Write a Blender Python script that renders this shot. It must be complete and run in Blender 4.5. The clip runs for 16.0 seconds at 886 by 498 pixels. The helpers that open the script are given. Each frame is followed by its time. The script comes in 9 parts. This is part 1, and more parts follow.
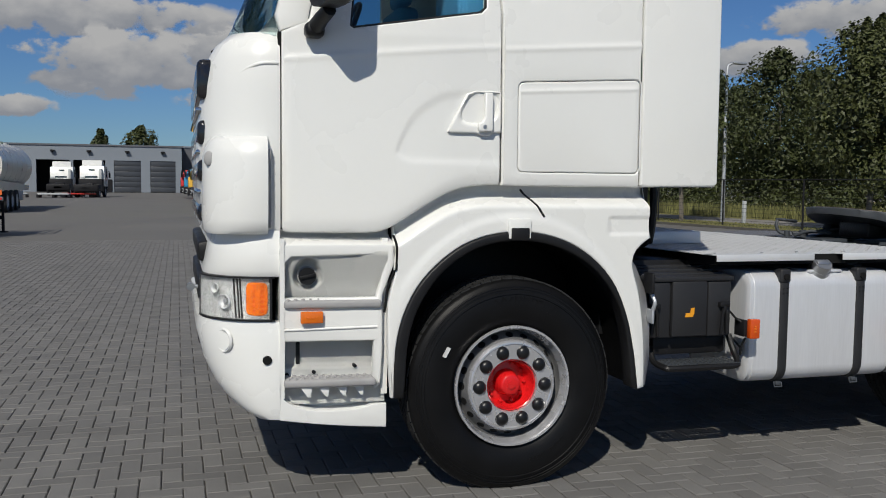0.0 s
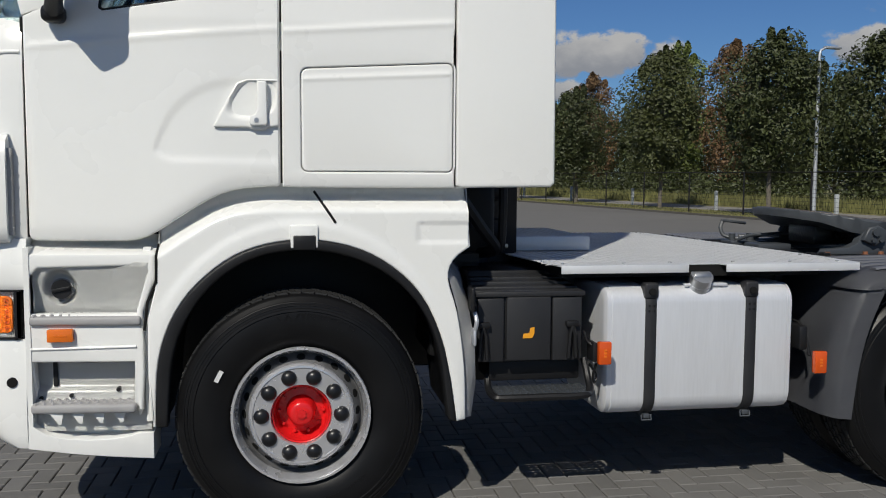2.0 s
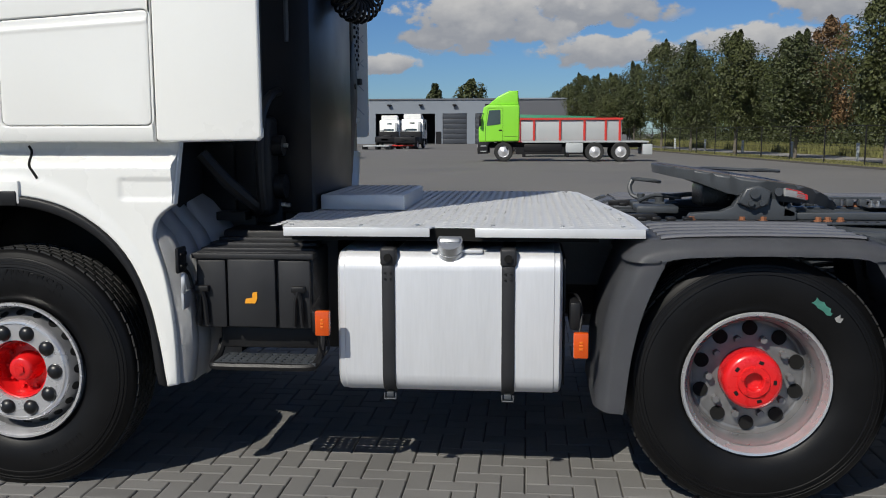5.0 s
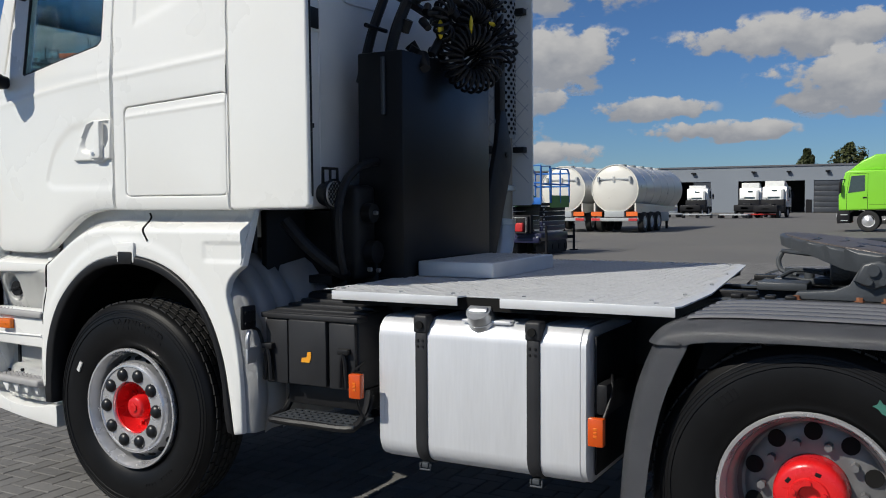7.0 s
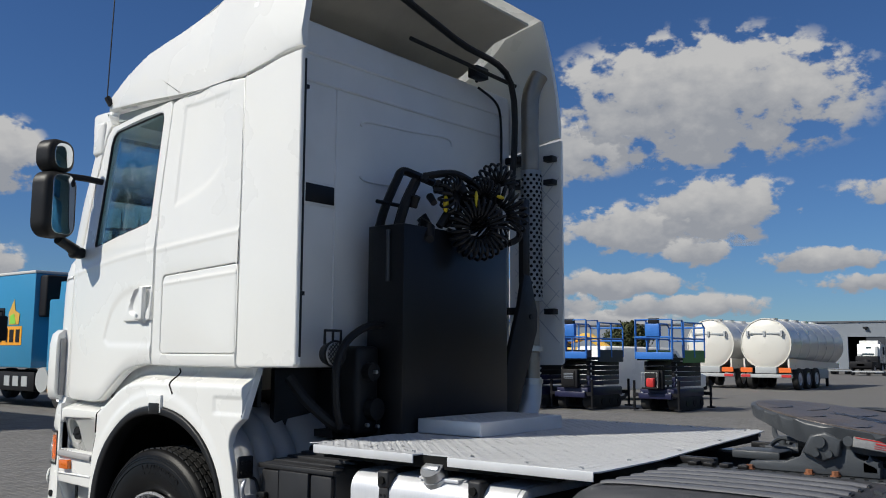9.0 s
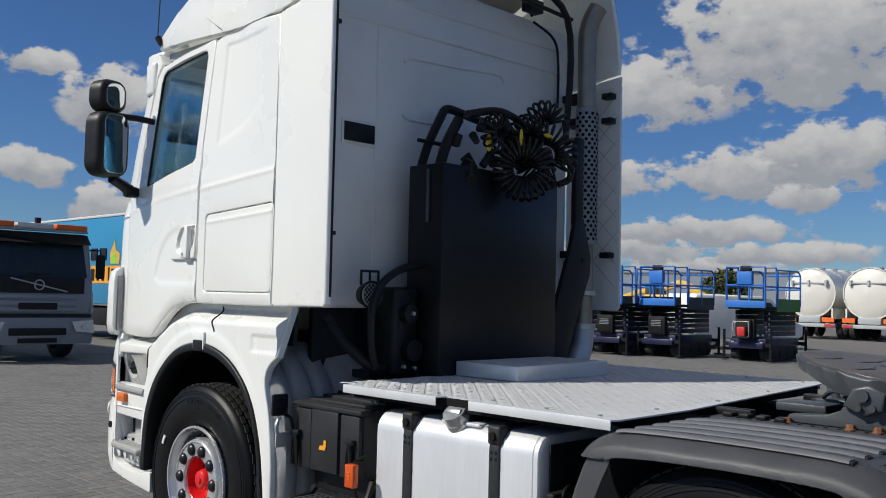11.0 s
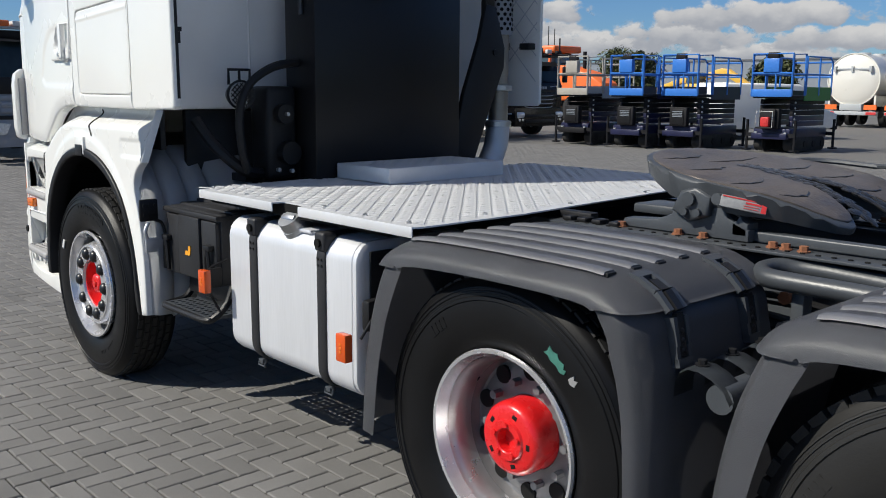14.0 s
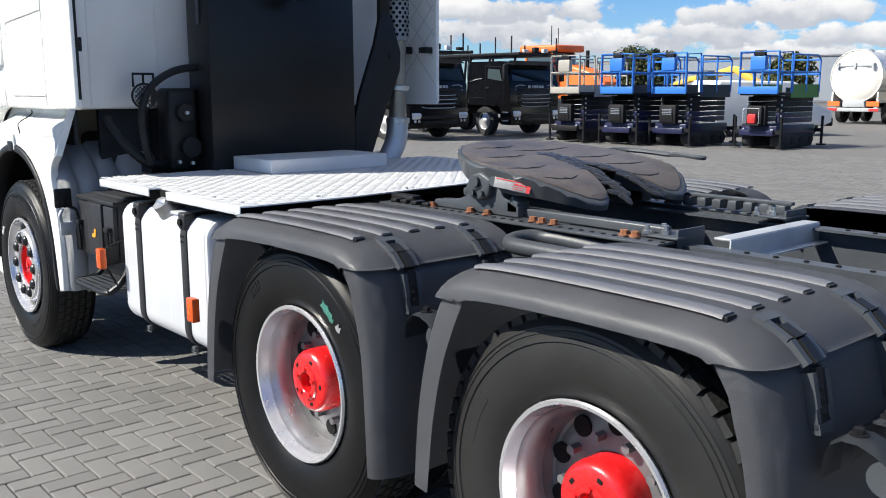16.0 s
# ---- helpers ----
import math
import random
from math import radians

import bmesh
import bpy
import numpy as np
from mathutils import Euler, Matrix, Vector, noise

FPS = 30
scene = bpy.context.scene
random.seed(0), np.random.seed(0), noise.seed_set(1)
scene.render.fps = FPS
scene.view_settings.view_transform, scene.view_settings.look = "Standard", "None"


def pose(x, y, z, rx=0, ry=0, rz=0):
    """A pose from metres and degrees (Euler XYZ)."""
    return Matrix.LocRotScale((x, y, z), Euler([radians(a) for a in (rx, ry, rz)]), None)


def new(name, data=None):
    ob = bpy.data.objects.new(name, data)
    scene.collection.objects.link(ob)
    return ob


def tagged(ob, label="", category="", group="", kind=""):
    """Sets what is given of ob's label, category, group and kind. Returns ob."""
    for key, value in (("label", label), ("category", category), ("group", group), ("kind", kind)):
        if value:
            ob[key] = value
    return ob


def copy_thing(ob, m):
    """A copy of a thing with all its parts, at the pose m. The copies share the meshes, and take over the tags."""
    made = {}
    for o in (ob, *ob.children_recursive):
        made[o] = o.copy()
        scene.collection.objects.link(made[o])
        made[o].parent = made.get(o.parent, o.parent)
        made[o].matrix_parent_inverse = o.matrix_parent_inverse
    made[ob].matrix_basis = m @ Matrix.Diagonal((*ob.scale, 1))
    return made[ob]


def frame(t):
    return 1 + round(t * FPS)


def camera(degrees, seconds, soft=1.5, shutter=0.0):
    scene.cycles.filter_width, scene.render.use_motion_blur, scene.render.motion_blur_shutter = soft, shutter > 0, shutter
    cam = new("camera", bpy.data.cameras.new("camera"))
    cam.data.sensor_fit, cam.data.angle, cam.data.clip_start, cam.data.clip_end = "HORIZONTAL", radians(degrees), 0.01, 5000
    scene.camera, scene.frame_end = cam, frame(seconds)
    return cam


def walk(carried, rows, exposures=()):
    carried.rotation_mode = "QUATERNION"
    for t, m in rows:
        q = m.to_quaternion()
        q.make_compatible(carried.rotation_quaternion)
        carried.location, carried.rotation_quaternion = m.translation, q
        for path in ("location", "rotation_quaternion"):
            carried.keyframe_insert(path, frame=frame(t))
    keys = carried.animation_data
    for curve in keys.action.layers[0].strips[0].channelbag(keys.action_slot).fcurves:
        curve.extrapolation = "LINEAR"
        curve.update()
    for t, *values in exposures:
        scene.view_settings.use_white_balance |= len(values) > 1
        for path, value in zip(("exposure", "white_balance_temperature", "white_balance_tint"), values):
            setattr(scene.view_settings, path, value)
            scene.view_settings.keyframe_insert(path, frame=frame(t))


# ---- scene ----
cam = camera(52.5, 16.0, soft=1.0)
METRES, EYE, TILT, LEAN, TURN = 8.5, 1.51, 0.0, 0.0, -16.5
ROWS = [
    (0.0, 0.0, 0.0, 0.0, 0.05, -4.15, -0.63),
    (0.5, 0.0489, 0.0168, 0.0018, 2.37, -4.51, -0.49),
    (1.0, 0.0919, 0.0371, 0.0039, 4.19, -4.61, -0.39),
    (1.5, 0.1281, 0.0615, 0.0045, 5.69, -4.62, -0.34),
    (2.0, 0.1665, 0.0776, 0.0051, 6.88, -4.62, -0.32),
    (2.5, 0.2036, 0.0973, 0.0049, 8.44, -4.75, -0.29),
    (3.0, 0.2416, 0.1194, 0.0061, 10.63, -5.02, -0.26),
    (3.5, 0.2913, 0.1315, 0.0038, 12.96, -5.25, -0.1),
    (4.0, 0.3349, 0.1496, -0.0006, 15.58, -6.07, -0.0),
    (4.2, 0.3488, 0.1548, 0.0046, 16.07, -6.9, -0.08),
    (6.3, 0.5117, 0.2389, 0.0022, 38.32, -6.31, 0.64),
    (6.5, 0.5223, 0.2477, 0.0037, 40.6, -5.87, 0.53),
    (7.0, 0.5406, 0.2776, 0.0022, 44.97, -2.95, 0.42),
    (7.5, 0.5586, 0.3052, 0.0038, 47.8, 0.42, 0.07),
    (8.0, 0.5835, 0.3255, 0.0054, 51.13, 3.29, -0.31),
    (8.5, 0.6126, 0.3255, 0.0064, 53.71, 5.63, -0.72),
    (8.7, 0.6247, 0.3244, 0.0085, 54.19, 6.27, -0.65),
    (10.8, 0.6435, 0.3626, 0.009, 60.76, 5.06, -1.41),
    (11.0, 0.6415, 0.3665, 0.0078, 60.98, 3.01, -1.37),
    (11.5, 0.6405, 0.3778, 0.0095, 61.5, -1.1, -1.24),
    (12.0, 0.6467, 0.3922, 0.0103, 62.01, -3.85, -1.07),
    (12.5, 0.6509, 0.4097, 0.0096, 62.53, -7.07, -0.89),
    (13.0, 0.6454, 0.4311, 0.0128, 62.99, -8.51, -0.72),
    (13.5, 0.6497, 0.4489, 0.0129, 63.44, -9.32, -0.57),
    (14.0, 0.6672, 0.4686, 0.0121, 63.86, -10.12, -0.4),
    (14.5, 0.6893, 0.4809, 0.011, 64.23, -10.22, -0.28),
    (15.0, 0.7152, 0.49, 0.0138, 64.57, -10.21, -0.19),
    (15.5, 0.7424, 0.5093, 0.0142, 64.88, -10.21, -0.08),
    (16.0, 0.7689, 0.5242, 0.0128, 65.2, -10.15, 0.02),
]
EXPOSURE = [(0.0, -0.3), (2.0, -0.28), (3.0, -0.18), (4.0, 0.02), (6.5, -0.1), (8.5, -0.04), (12.5, 0.03), (13.5, 0.12), (14.5, 0.44), (16.0, 0.92)]
walk(cam, [(t, pose(-1.59, -4.10, EYE, TILT, LEAN, TURN) @ pose(METRES * x, METRES * y, METRES * z, 90 + pitch, roll, yaw)) for t, x, y, z, yaw, pitch, roll in ROWS],
     exposures=EXPOSURE)

# ---- light and sky ----
SUN_TO = Vector((0.305, 0.535, -0.56)).normalized()
sun_data = bpy.data.lights.new("sun", "SUN")
sun_data.energy, sun_data.angle, sun_data.color = 4.5, radians(0.53), (0.985, 0.945, 0.845)
sun = new("sun", sun_data)
sun.matrix_world = SUN_TO.to_track_quat("-Z", "Y").to_matrix().to_4x4()
world = bpy.data.worlds.new("sky")
scene.world = world
world.use_nodes = True
wn = world.node_tree.nodes
sky = wn.new("ShaderNodeTexSky")
sky.sky_type, sky.sun_disc = "NISHITA", False
sky.sun_elevation, sky.sun_rotation = radians(43), math.atan2(-0.305, -0.535)
sky.air_density, sky.dust_density, sky.ozone_density = 1.0, 0.0, 3.0
wn["Background"].inputs["Strength"].default_value = 0.055
tint = wn.new("ShaderNodeMix")
tint.data_type, tint.blend_type = "RGBA", "MULTIPLY"
tint.inputs[0].default_value = 1.0
tint.inputs[7].default_value = (0.58, 0.87, 1.29, 1)
world.node_tree.links.new(sky.outputs[0], tint.inputs[6])
world.node_tree.links.new(tint.outputs[2], wn["Background"].inputs["Color"])


# ---- materials ----
def mat(name, color, rough=0.5, metal=0.0, vary=0.08, scale=8.0, bump=0.0, bump_scale=60.0, coat=0.0, spots=0.0, fine=0.0, emit=0.0, per=0.0, stretch=None):
    """A surface with two scales of variation and fine relief, in metres of the object."""
    m = bpy.data.materials.new(name)
    m.use_nodes = True
    n, l = m.node_tree.nodes, m.node_tree.links
    b = n["Principled BSDF"]
    b.inputs["Metallic"].default_value = metal
    b.inputs["Coat Weight"].default_value = coat
    b.inputs["Coat Roughness"].default_value = 0.06
    tc = n.new("ShaderNodeTexCoord")
    big = n.new("ShaderNodeTexNoise")
    big.inputs["Scale"].default_value, big.inputs["Detail"].default_value = scale, 6.0
    small = n.new("ShaderNodeTexNoise")
    small.inputs["Scale"].default_value, small.inputs["Detail"].default_value = bump_scale, 4.0
    where = tc.outputs["Object"]
    if stretch:
        mp = n.new("ShaderNodeMapping")
        mp.inputs["Scale"].default_value = stretch
        l.new(where, mp.inputs["Vector"])
        where = mp.outputs[0]
    for k in (big, small):
        l.new(where, k.inputs["Vector"])
    add = n.new("ShaderNodeMath")
    add.operation = "MULTIPLY_ADD"
    l.new(small.outputs["Fac"], add.inputs[0])
    add.inputs[1].default_value = fine
    l.new(big.outputs["Fac"], add.inputs[2])
    ramp = n.new("ShaderNodeMapRange")
    ramp.inputs["From Min"].default_value, ramp.inputs["From Max"].default_value = 0.25 + fine * 0.3, 0.75 + fine * 0.7
    ramp.inputs["To Min"].default_value, ramp.inputs["To Max"].default_value = 1 - vary, 1 + vary
    l.new(add.outputs[0], ramp.inputs["Value"])
    value = ramp.outputs[0]
    if per:
        info = n.new("ShaderNodeObjectInfo")
        geo = n.new("ShaderNodeNewGeometry")
        both = n.new("ShaderNodeMath")
        both.operation = "ADD"
        l.new(info.outputs["Random"], both.inputs[0])
        l.new(geo.outputs["Random Per Island"], both.inputs[1])
        frac = n.new("ShaderNodeMath")
        frac.operation = "FRACT"
        l.new(both.outputs[0], frac.inputs[0])
        pr = n.new("ShaderNodeMapRange")
        pr.inputs["To Min"].default_value, pr.inputs["To Max"].default_value = 1 - per, 1 + per
        l.new(frac.outputs[0], pr.inputs["Value"])
        mul = n.new("ShaderNodeMath")
        mul.operation = "MULTIPLY"
        l.new(value, mul.inputs[0])
        l.new(pr.outputs[0], mul.inputs[1])
        value = mul.outputs[0]
    if spots:
        st = n.new("ShaderNodeTexNoise")
        st.inputs["Scale"].default_value, st.inputs["Detail"].default_value = scale * 0.35, 8.0
        l.new(where, st.inputs["Vector"])
        sr = n.new("ShaderNodeMapRange")
        sr.inputs["From Min"].default_value, sr.inputs["From Max"].default_value = 0.56, 0.72
        sr.inputs["To Min"].default_value, sr.inputs["To Max"].default_value = 1.0, 1 - spots
        l.new(st.outputs["Fac"], sr.inputs["Value"])
        mul = n.new("ShaderNodeMath")
        mul.operation = "MULTIPLY"
        l.new(value, mul.inputs[0])
        l.new(sr.outputs[0], mul.inputs[1])
        value = mul.outputs[0]
    mix = n.new("ShaderNodeVectorMath")
    mix.operation = "SCALE"
    mix.inputs[0].default_value = color[:3]
    l.new(value, mix.inputs["Scale"])
    l.new(mix.outputs[0], b.inputs["Base Color"])
    rr = n.new("ShaderNodeMapRange")
    rr.inputs["From Min"].default_value, rr.inputs["From Max"].default_value = 0.3, 0.7
    rr.inputs["To Min"].default_value, rr.inputs["To Max"].default_value = max(0.02, rough * 0.88), min(1, rough * 1.12)
    l.new(big.outputs["Fac"], rr.inputs["Value"])
    l.new(rr.outputs[0], b.inputs["Roughness"])
    if bump:
        bp = n.new("ShaderNodeBump")
        bp.inputs["Strength"].default_value, bp.inputs["Distance"].default_value = min(1.0, bump), 0.004
        l.new(small.outputs["Fac"], bp.inputs["Height"])
        l.new(bp.outputs[0], b.inputs["Normal"])
    if emit:
        b.inputs["Emission Color"].default_value = (*color[:3], 1)
        b.inputs["Emission Strength"].default_value = emit
    return m


def glass(name, color=(0.8, 0.9, 0.92), rough=0.0, weight=1.0):
    m = bpy.data.materials.new(name)
    m.use_nodes = True
    b = m.node_tree.nodes["Principled BSDF"]
    b.inputs["Base Color"].default_value = (*color, 1)
    b.inputs["Roughness"].default_value = rough
    b.inputs["Transmission Weight"].default_value = weight
    b.inputs["IOR"].default_value = 1.25
    return m


WHITE = mat("white_paint", (0.79, 0.79, 0.765), 0.28, vary=0.022, scale=1.3, coat=0.35, fine=0.2)
WHITE_MATT = mat("white_sheet_rear", (0.78, 0.79, 0.79), 0.42, vary=0.06, scale=2.5, spots=0.12)
# white plastic of the splash guard, its shade mixed into the colour
SHADED_WHITE = mat("shaded_white_plastic", (0.52, 0.525, 0.53), 0.5, vary=0.07, scale=5, spots=0.1)
SEAM = mat("dark_gap", (0.012, 0.012, 0.012), 0.8)
BLACK = mat("black_plastic", (0.011, 0.011, 0.012), 0.45, vary=0.15, scale=9, bump=0.15, bump_scale=350)
BLACK_SHINY = mat("black_paint_gloss", (0.012, 0.012, 0.014), 0.16, vary=0.2, coat=0.5)
BLACK_BOX = mat("black_box_paint", (0.010, 0.010, 0.011), 0.34, vary=0.12, scale=3, bump=0.06, bump_scale=200)
GREY_PLASTIC = mat("dark_grey_plastic", (0.114, 0.117, 0.130), 0.42, vary=0.14, scale=4, bump=0.22, bump_scale=420, spots=0.08)
TOOLBOX = mat("charcoal_plastic", (0.022, 0.0225, 0.025), 0.5, vary=0.12, scale=6, bump=0.2, bump_scale=400)
RUBBER = mat("tyre_rubber", (0.0055, 0.0055, 0.006), 0.42, vary=0.22, scale=6, bump=0.07, bump_scale=160, fine=0.3)
RUBBER_WORN = mat("tyre_rubber_dusty", (0.017, 0.0165, 0.016), 0.48, vary=0.25, scale=5, bump=0.12, bump_scale=140, fine=0.4)
TREAD = mat("tyre_tread", (0.013, 0.013, 0.013), 0.7, vary=0.25, scale=12, bump=0.4, bump_scale=120)
SILVER = mat("silver_wheel_paint", (0.70, 0.70, 0.72), 0.26, metal=0.7, vary=0.05, scale=12, bump=0.05, bump_scale=300)
RED = mat("red_hub_paint", (0.66, 0.012, 0.014), 0.28, vary=0.08, scale=15, coat=0.4, bump=0.25, bump_scale=70)
CAP_BLACK = mat("black_nut_cap", (0.007, 0.007, 0.008), 0.35)
TANK = mat("brushed_aluminium", (0.71, 0.72, 0.745), 0.42, metal=0.35, vary=0.09, scale=7, bump=0.05, bump_scale=90, spots=0.10, fine=0.5, stretch=(1, 1, 0.09))
ALU = mat("tread_plate_aluminium", (0.67, 0.68, 0.695), 0.40, metal=0.25, vary=0.06, scale=6, fine=0.3)
ORANGE = mat("amber_lens", (0.72, 0.155, 0.010), 0.18, vary=0.06, coat=0.5)
AMBER_DARK = mat("amber_reflector", (0.62, 0.08, 0.006), 0.25, vary=0.1, coat=0.4)
STEP_GREY = mat("step_grey_plastic", (0.33, 0.325, 0.325), 0.6, vary=0.08, scale=14, bump=0.3, bump_scale=200)
CHASSIS = mat("chassis_grey_paint", (0.050, 0.056, 0.064), 0.42, vary=0.15, scale=5, bump=0.2, bump_scale=90, spots=0.2)
RUST = mat("rusty_bolt", (0.24, 0.095, 0.045), 0.8, vary=0.35, scale=40)
STEEL = mat("bare_steel", (0.50, 0.51, 0.52), 0.35, metal=0.9, vary=0.12, scale=12)
EXHAUST = mat("exhaust_steel", (0.30, 0.27, 0.23), 0.45, metal=0.85, vary=0.2, scale=7)
GALV = mat("galvanised_steel", (0.52, 0.54, 0.57), 0.5, metal=0.6, vary=0.1, scale=9, spots=0.12)
CHROME = mat("mirror_glass", (0.62, 0.65, 0.68), 0.02, metal=1.0, vary=0.01)
YELLOW = mat("yellow_plastic", (0.75, 0.55, 0.02), 0.45)
ORANGE_MARK = mat("orange_sticker", (0.85, 0.36, 0.02), 0.5)
LABEL_WHITE = mat("sticker_white", (0.62, 0.62, 0.61), 0.5, vary=0.1, scale=40)
LABEL_GREY = mat("sticker_grey", (0.27, 0.27, 0.27), 0.4, vary=0.2, scale=60)
# wheel silver darkened to carry the shade deep inside the rims
WHEEL_SHADE = mat("shaded_wheel_steel", (0.19, 0.19, 0.195), 0.45, metal=0.45, vary=0.2, scale=14)
# half-dark copy of the wheel silver: shade inside the barrel as colour
BARREL = mat("shaded_rim_silver", (0.46, 0.46, 0.475), 0.3, metal=0.75, vary=0.06, scale=12)
LABEL_RED = mat("sticker_red", (0.55, 0.03, 0.03), 0.5)
GREEN_STICKER = mat("green_sticker", (0.04, 0.16, 0.125), 0.6, vary=0.3, scale=40)
GREASE = mat("greased_fifth_wheel_top", (0.112, 0.094, 0.083), 0.44, metal=0.25, vary=0.45, scale=9, bump=0.5, bump_scale=60, spots=0.55, fine=0.5)
GREASE_BLACK = mat("black_grease", (0.014, 0.013, 0.012), 0.3, vary=0.3, bump=0.7, bump_scale=90)
GLASS = glass("cab_glass", (0.52, 0.66, 0.69))
LENS = glass("clear_lens", (0.95, 0.97, 0.98))
LENS_REFLECTOR = mat("lamp_reflector", (0.74, 0.75, 0.76), 0.18, metal=0.4, vary=0.2, scale=28, bump=0.5, bump_scale=34)
BLUE_SEAT = mat("blue_seat_cover", (0.05, 0.20, 0.36), 0.8, vary=0.1, scale=10)
ROOF_LINING = mat("beige_roof_lining", (0.52, 0.49, 0.43), 0.7, vary=0.12, scale=3, spots=0.15)
CAB_INSIDE = mat("cab_lining", (0.32, 0.36, 0.36), 0.8, vary=0.1)
for dull, amount in ((BLACK_BOX, 0.28), (BLACK, 0.3), (RUBBER, 0.22), (RUBBER_WORN, 0.4), (SEAM, 0.1), (TOOLBOX, 0.35)):
    dull.node_tree.nodes["Principled BSDF"].inputs["Specular IOR Level"].default_value = amount
PAVER = mat("concrete_paver", (0.148, 0.144, 0.139), 0.85, vary=0.16, scale=3.0, bump=0.5, bump_scale=180, fine=0.9, per=0.13, spots=0.18)
JOINT = mat("sand_joint", (0.085, 0.078, 0.068), 0.95, vary=0.2, scale=4)
YARD = mat("yard_paving_far", (0.134, 0.129, 0.122), 0.85, vary=0.13, scale=0.25, bump=0.3, bump_scale=20, fine=0.6, spots=0.12)


# ---- mesh helpers ----
def smooth(me, angle=40):
    me.polygons.foreach_set("use_smooth", [True] * len(me.polygons))
    me.set_sharp_from_angle(angle=radians(angle))


def part(name, bm, material, parent=None, label="", angle=40):
    """Links a bmesh as one mesh object under a thing or a part."""
    me = bpy.data.meshes.new(name)
    bmesh.ops.recalc_face_normals(bm, faces=bm.faces)
    bm.to_mesh(me)
    bm.free()
    smooth(me, angle)
    for k in (material if isinstance(material, (list, tuple)) else [material]):
        me.materials.append(k)
    ob = new(name, me)
    if parent:
        ob.parent = parent
    if label:
        ob["label"] = label
    return ob


def parts(name, bm, material, parent=None, label=""):
    """As part(), but each loose piece of the bmesh becomes an object of its own."""
    bm.verts.ensure_lookup_table()
    left, made = set(bm.verts), []
    while left:
        seed = next(v for v in bm.verts if v in left)
        island, stack = {seed}, [seed]
        while stack:
            for e in stack.pop().link_edges:
                for v in e.verts:
                    if v not in island:
                        island.add(v)
                        stack.append(v)
        left -= island
        one, copy = bmesh.new(), {}
        for v in bm.verts:
            if v in island:
                copy[v] = one.verts.new(v.co)
        for f in bm.faces:
            if f.verts[0] in island:
                one.faces.new([copy[v] for v in f.verts])
        made.append(part(name, one, material, parent, label if not made else ""))
    bm.free()
    return made


def thing(name, label, category, group="", kind="", at=None):
    ob = new(name)
    ob.empty_display_size = 0.2
    if at is not None:
        ob.matrix_world = at
    return tagged(ob, label, category, group, kind)


def box(bm, x0, x1, y0, y1, z0, z1, bevel=0.0, seg=2, m=None):
    r = bmesh.ops.create_cube(bm, size=1.0)
    vs = r["verts"]
    for v in vs:
        v.co = Vector(((x0 + x1) / 2 + v.co.x * (x1 - x0), (y0 + y1) / 2 + v.co.y * (y1 - y0), (z0 + z1) / 2 + v.co.z * (z1 - z0)))
    if m is not None:
        bmesh.ops.transform(bm, matrix=m, verts=vs)
    if bevel:
        es = list({e for v in vs for e in v.link_edges})
        bmesh.ops.bevel(bm, geom=es, offset=bevel, segments=seg, affect="EDGES", profile=0.5)


def rod(bm, a, b, r, r2=None, seg=12, caps=True):
    a, b = Vector(a), Vector(b)
    d = b - a
    m = Matrix.Translation((a + b) / 2) @ d.to_track_quat("Z", "Y").to_matrix().to_4x4()
    bmesh.ops.create_cone(bm, cap_ends=caps, segments=seg, radius1=r, radius2=r if r2 is None else r2, depth=d.length, matrix=m)


def tube(bm, pts, r, seg=8, close=False):
    """A round bar swept along points."""
    pts = [Vector(p) for p in pts]
    rings, n = [], len(pts)
    side = None
    for i, p in enumerate(pts):
        a, b = pts[max(i - 1, 0)], pts[min(i + 1, n - 1)]
        if close:
            a, b = pts[i - 1], pts[(i + 1) % n]
        t = (b - a).normalized()
        if side is None:
            side = t.orthogonal().normalized()
        side = (side - t * side.dot(t)).normalized()
        up = t.cross(side)
        rr = r[i] if isinstance(r, (list, tuple)) else r
        rings.append([bm.verts.new(p + (side * math.cos(k * math.tau / seg) + up * math.sin(k * math.tau / seg)) * rr) for k in range(seg)])
    last = n if close else n - 1
    for i in range(last):
        q, s = rings[i], rings[(i + 1) % n]
        for k in range(seg):
            bm.faces.new((q[k], q[(k + 1) % seg], s[(k + 1) % seg], s[k]))
    if not close:
        bm.faces.new(rings[0][::-1])
        bm.faces.new(rings[-1])


def curve(pts, n=6):
    """Points along a smooth curve through pts."""
    pts = [Vector(p) for p in pts]
    out = []
    for i in range(len(pts) - 1):
        p0, p1, p2, p3 = pts[max(i - 1, 0)], pts[i], pts[i + 1], pts[min(i + 2, len(pts) - 1)]
        for k in range(n):
            t = k / n
            out.append(0.5 * ((2 * p1) + (p2 - p0) * t + (2 * p0 - 5 * p1 + 4 * p2 - p3) * t * t + (3 * p1 - p0 - 3 * p2 + p3) * t ** 3))
    return out + [pts[-1]]


def lathe(bm, profile, seg=48, centre=(0, 0, 0), close=False):
    """Turns (r, y) pairs about the y axis through centre."""
    cx, cy, cz = centre
    rings = []
    for r, y in profile:
        rings.append([bm.verts.new((cx + r * math.cos(k * math.tau / seg), cy + y, cz + r * math.sin(k * math.tau / seg))) for k in range(seg)])
    pairs = list(zip(rings, rings[1:]))
    if close:
        pairs.append((rings[-1], rings[0]))
    for a, b in pairs:
        for k in range(seg):
            bm.faces.new((a[k], a[(k + 1) % seg], b[(k + 1) % seg], b[k]))
    return rings


